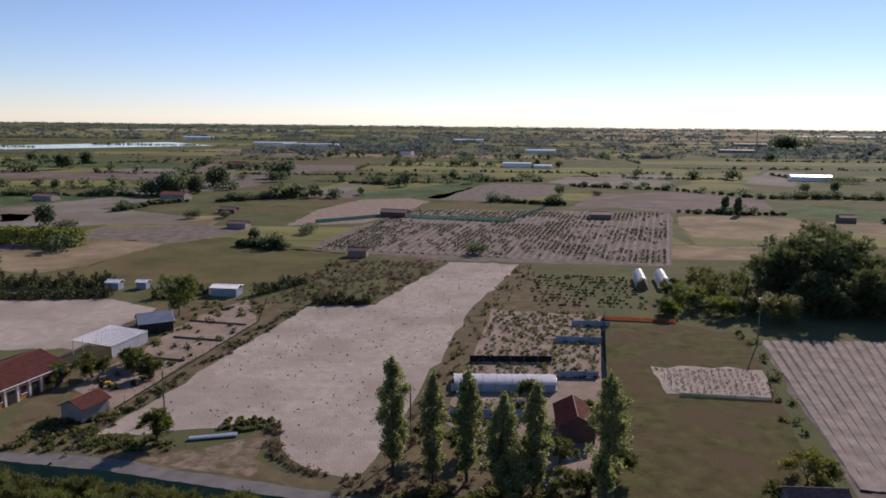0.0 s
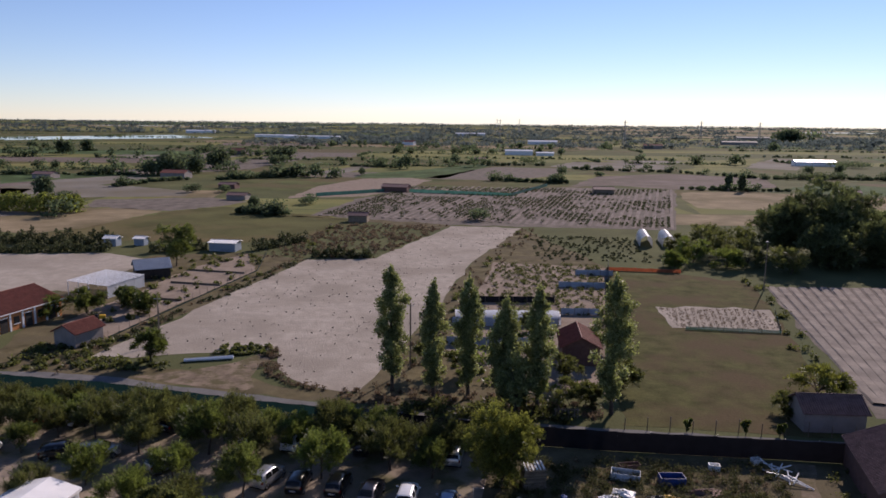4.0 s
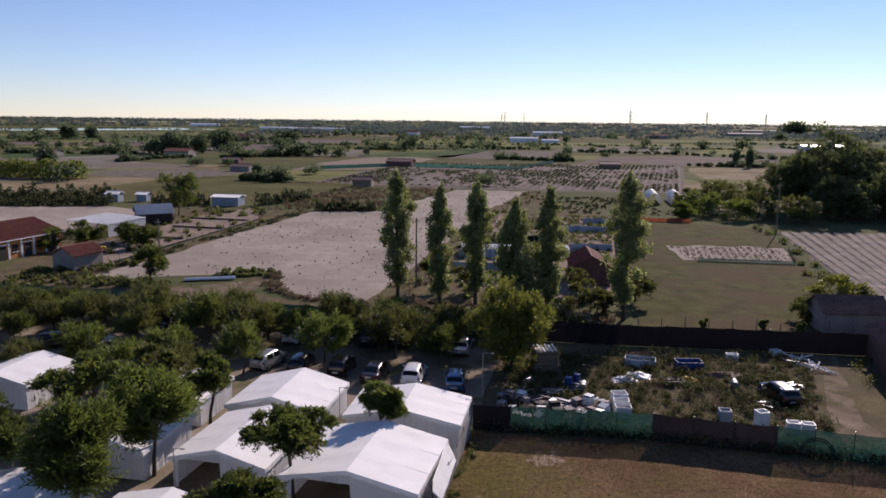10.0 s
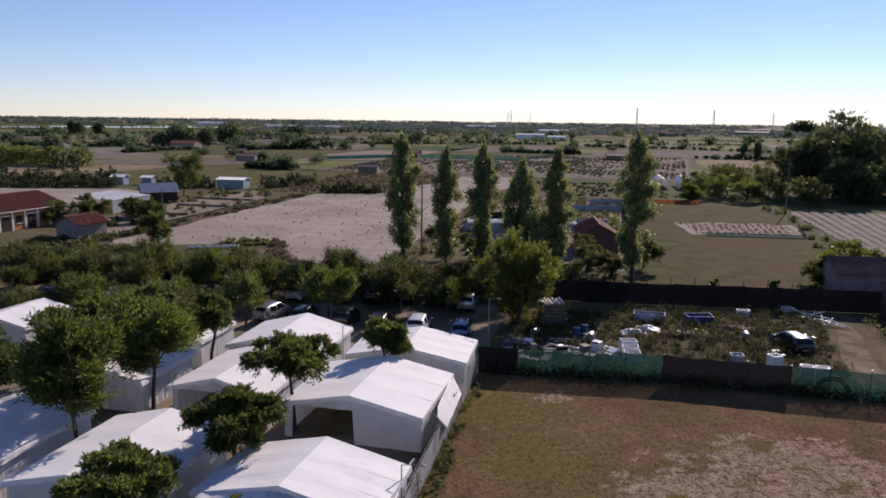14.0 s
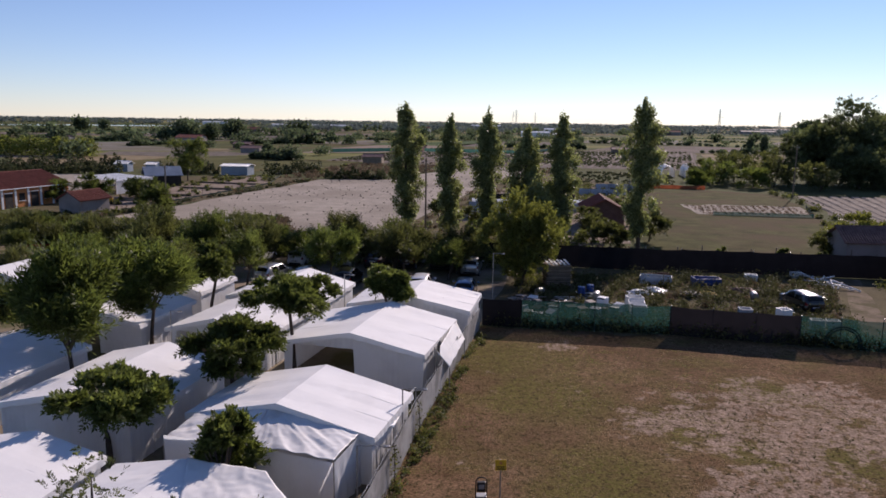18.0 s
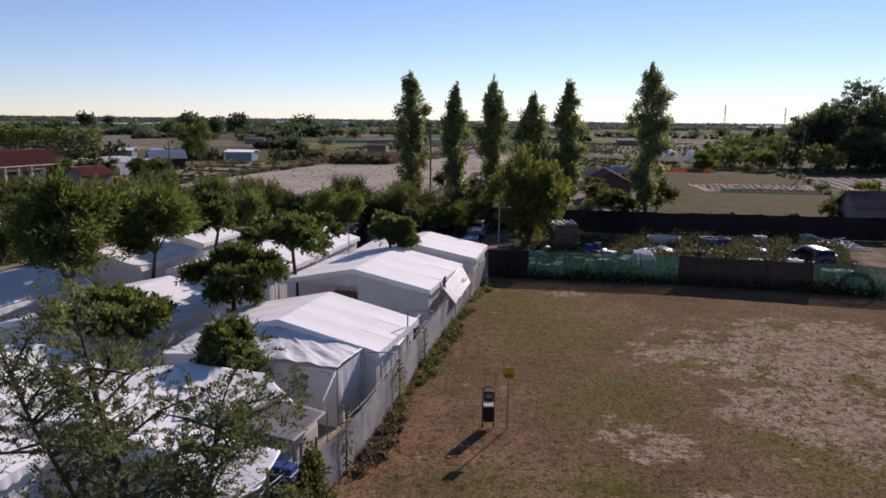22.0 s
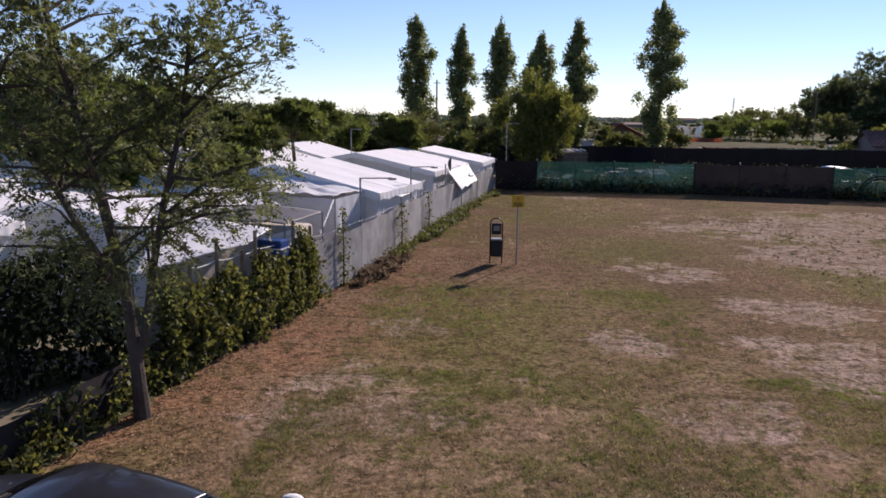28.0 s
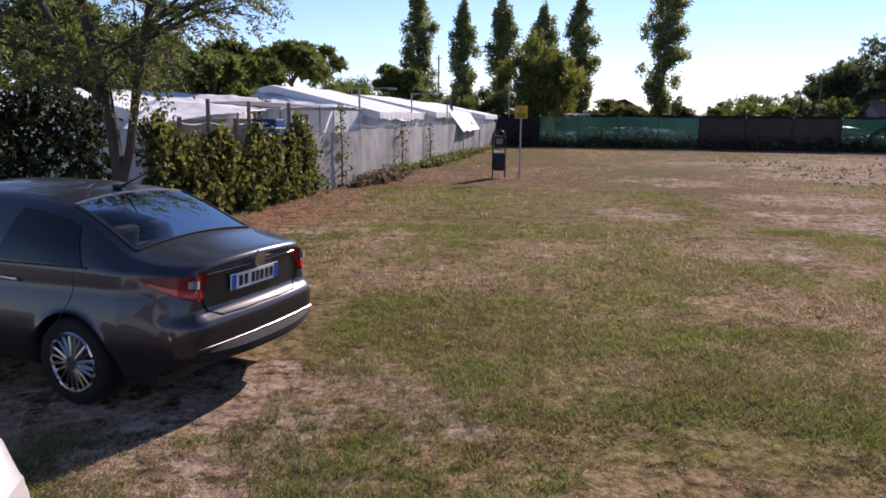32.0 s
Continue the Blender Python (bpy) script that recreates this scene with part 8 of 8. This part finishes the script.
for line, n in HEDGES:
    seg = [math.hypot(b[0] - a[0], b[1] - a[1]) for a, b in zip(line, line[1:])]
    for _ in range(n):
        t = rngf.random() * sum(seg)
        k = 0
        while k < len(seg) - 1 and t > seg[k]:
            t -= seg[k]
            k += 1
        (xa, ya), (xb, yb) = line[k], line[k + 1]
        h = rngf.uniform(0.8, 2.6) if rngf.random() < 0.85 else rngf.uniform(3, 6)
        c, s = far_tree(xa + (xb - xa) * t / seg[k] + rngf.normal() * 0.8, ya + (yb - ya) * t / seg[k] + rngf.normal() * 1.2, h, h * rngf.uniform(1.0, 2.2), 2.0)
        near_pts.append(c)
        sizes_n.append(s)
for x, y, h, w in FAR_TREES + MORE_TREES:
    for _ in range(max(2, int(w / 4))):
        c, s = far_tree(x + rngf.normal() * w * 0.22, y + rngf.normal() * 2, h * rngf.uniform(0.75, 1.02), w * 0.75, 3.0)
        near_pts.append(c)
        sizes_n.append(s)
y = 900.0
while y < 4850:
    for _ in range(46):
        x = rngf.uniform(-0.72, 0.75) * y
        if x < -280 and y < 1400:
            continue
        run = int(rngf.integers(2, 9))
        for j in range(run):
            h = rngf.uniform(3, 8)
            c, s = far_tree(x + j * h * 0.9, y + rngf.normal() * 10, h, h * 1.9)
            far_pts.append(c)
            sizes_f.append(s)
    y *= 1.075


def wooded(name, pts, sizes, mat, label, seed):
    c, s = np.concatenate(pts), np.concatenate(sizes)
    rng = np.random.default_rng(seed)
    v = leaves(c, 1.0, rng, 0.0, 1.3).reshape(-1, 4, 3)
    mid = c[:, None, :]
    v = mid + (v - mid) * s[:, None, None]
    v[:, :, 2] = np.maximum(v[:, :, 2], 0.05)
    return tagged(quads(name, v.reshape(-1, 3), mat), label, "trees", "", "stuff")


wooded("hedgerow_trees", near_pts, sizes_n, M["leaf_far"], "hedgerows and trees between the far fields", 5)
wooded("distant_woods", far_pts, sizes_f, M["leaf_haze"], "distant woods towards the horizon, haze put into their leaf colour", 6)
line, tall = [], []
for i in range(900):
    a = -0.75 + 1.55 * i / 900
    yy = rngf.uniform(4300, 4780)
    h = rngf.uniform(4, 12)
    c, s = far_tree(a * yy, yy, h, h * 5)
    line.append(c)
    tall.append(s * 0.8)
wooded("horizon_woods", line, tall, M["leaf_haze"], "line of woods on the horizon, haze put into their leaf colour", 7)
for outline in ([(900, 3740), (1350, 3900), (1380, 4060), (920, 3860)], [(1150, 2600), (2100, 2560), (2100, 2760), (1180, 2700)], [(-1300, 2600), (-500, 2650), (-520, 2720), (-1300, 2690)]):
    sheet("lagoon", outline, 0.06, M["water"], "pale distant lagoon", "water")

# far sheds and glasshouses
for x, y, w, d, e, r, rz, wm, rm, lab in [(277, 572, 9, 30, 3.5, 4.6, 84, "white", "white", "long white glasshouse block"), (-87, 290, 5, 8, 2.0, 2.8, 80, "plaster", "tile_old", "small plastered field shed with tiles"), (-27, 330, 6, 12, 2.4, 3.4, 75, "brick", "tile_old", "long brown field shed with tiles"), (-105, 336, 5, 8, 2.0, 2.8, 80, "brick", "tile_old", "small brown field shed with tiles"), (-215, 380, 7, 11, 2.4, 3.4, 80, "plaster", "tile_old", "plastered field shed with tiles"), (19, 585, 6, 9, 2.2, 3.0, 85, "brick", "tile_old", "small brown field shed with tiles"), (84, 693, 8, 16, 2.6, 3.4, 88, "white", "white", "long low white farm shed"), (177, 329, 5, 7, 2.4, 3.4, 85, "wood", "tile_old", "weathered wooden field shed"), (-31, 231, 4, 6, 2.2, 3.0, 85, "wood", "tile_old", "weathered wooden field shed"), (67, 332, 6, 9, 2.2, 3.1, 85, "wood", "tile_old", "weathered wooden field shed"),
                                      (-150, 390, 8, 14, 3, 4.5, 80, "plaster", "tile", "plastered farm shed among trees"), (60, 700, 8, 26, 4, 5, 88, "white", "white", "long low white farm shed"), (120, 1020, 10, 40, 4, 5.5, 88, "white", "white", "long low white farm shed"), (-230, 1180, 10, 90, 4, 5, 88, "white", "white", "long low white farm shed"), (-300, 1230, 10, 70, 4, 5, 88, "white", "white", "long low white farm shed"), (240, 900, 9, 22, 4, 6, 80, "plaster", "tile", "tiled farmhouse among the trees"), (-190, 640, 9, 14, 4, 6, 80, "plaster", "tile", "tiled farmhouse among the trees"),
                                      (-60, 940, 9, 16, 4, 6, 70, "white", "tile", "tiled farmhouse among the trees"), (420, 1100, 12, 50, 4, 5.5, 85, "plaster", "plaster", "long low white farm shed"), (560, 1400, 12, 60, 5, 6.5, 85, "plaster", "plaster", "long low white farm shed"), (30, 1500, 12, 60, 5, 6.5, 88, "white", "white", "long low white farm shed"), (-520, 1500, 12, 60, 5, 6.5, 88, "white", "white", "long low white farm shed"), (-330, 350, 8, 12, 3, 4.5, 60, "plaster", "tile", "plastered farm shed among trees")]:
    house("far_farm_building", pose(x, y, 0, 0, 0, rz), w, d, e, r, M[wm], M[rm], lab, "farm building", ribs=0)


def pylon(x, y, h):
    ob = thing("power_pylon", pose(x, y, 0), "tall lattice power pylon in the distance", "pylon", "distant pylons")
    bm = bmesh.new()
    for sx, sy in ((-1, -1), (1, -1), (1, 1), (-1, 1)):
        tube(bm, [(sx * 2.4, sy * 2.4, 0), (sx * 0.7, sy * 0.7, h * 0.6), (sx * 0.25, sy * 0.25, h)], 0.16, 4)
    for i in range(9):
        f0, f1 = i / 9, (i + 1) / 9
        a, b = 2.4 - 2.1 * f0, 2.4 - 2.1 * f1
        for s in (1, -1):
            tube(bm, [(-a, s * a, h * f0), (b, s * b, h * f1)], 0.1, 3)
            tube(bm, [(a, s * a, h * f0), (-b, s * b, h * f1)], 0.1, 3)
    part("lattice", bm, M["metal"], ob)
    for z, w in ((0.68, 5.0), (0.8, 4.2), (0.92, 3.2)):
        part("crossarm", boxed((w * 2, 0.3, 0.3), (0, 0, h * z)), M["metal"], ob)


for x, y, h in ((205, 900, 34), (330, 1000, 34), (75, 1250, 34), (470, 1150, 34), (95, 1700, 36), (150, 1750, 36)):
    pylon(x, y, h)
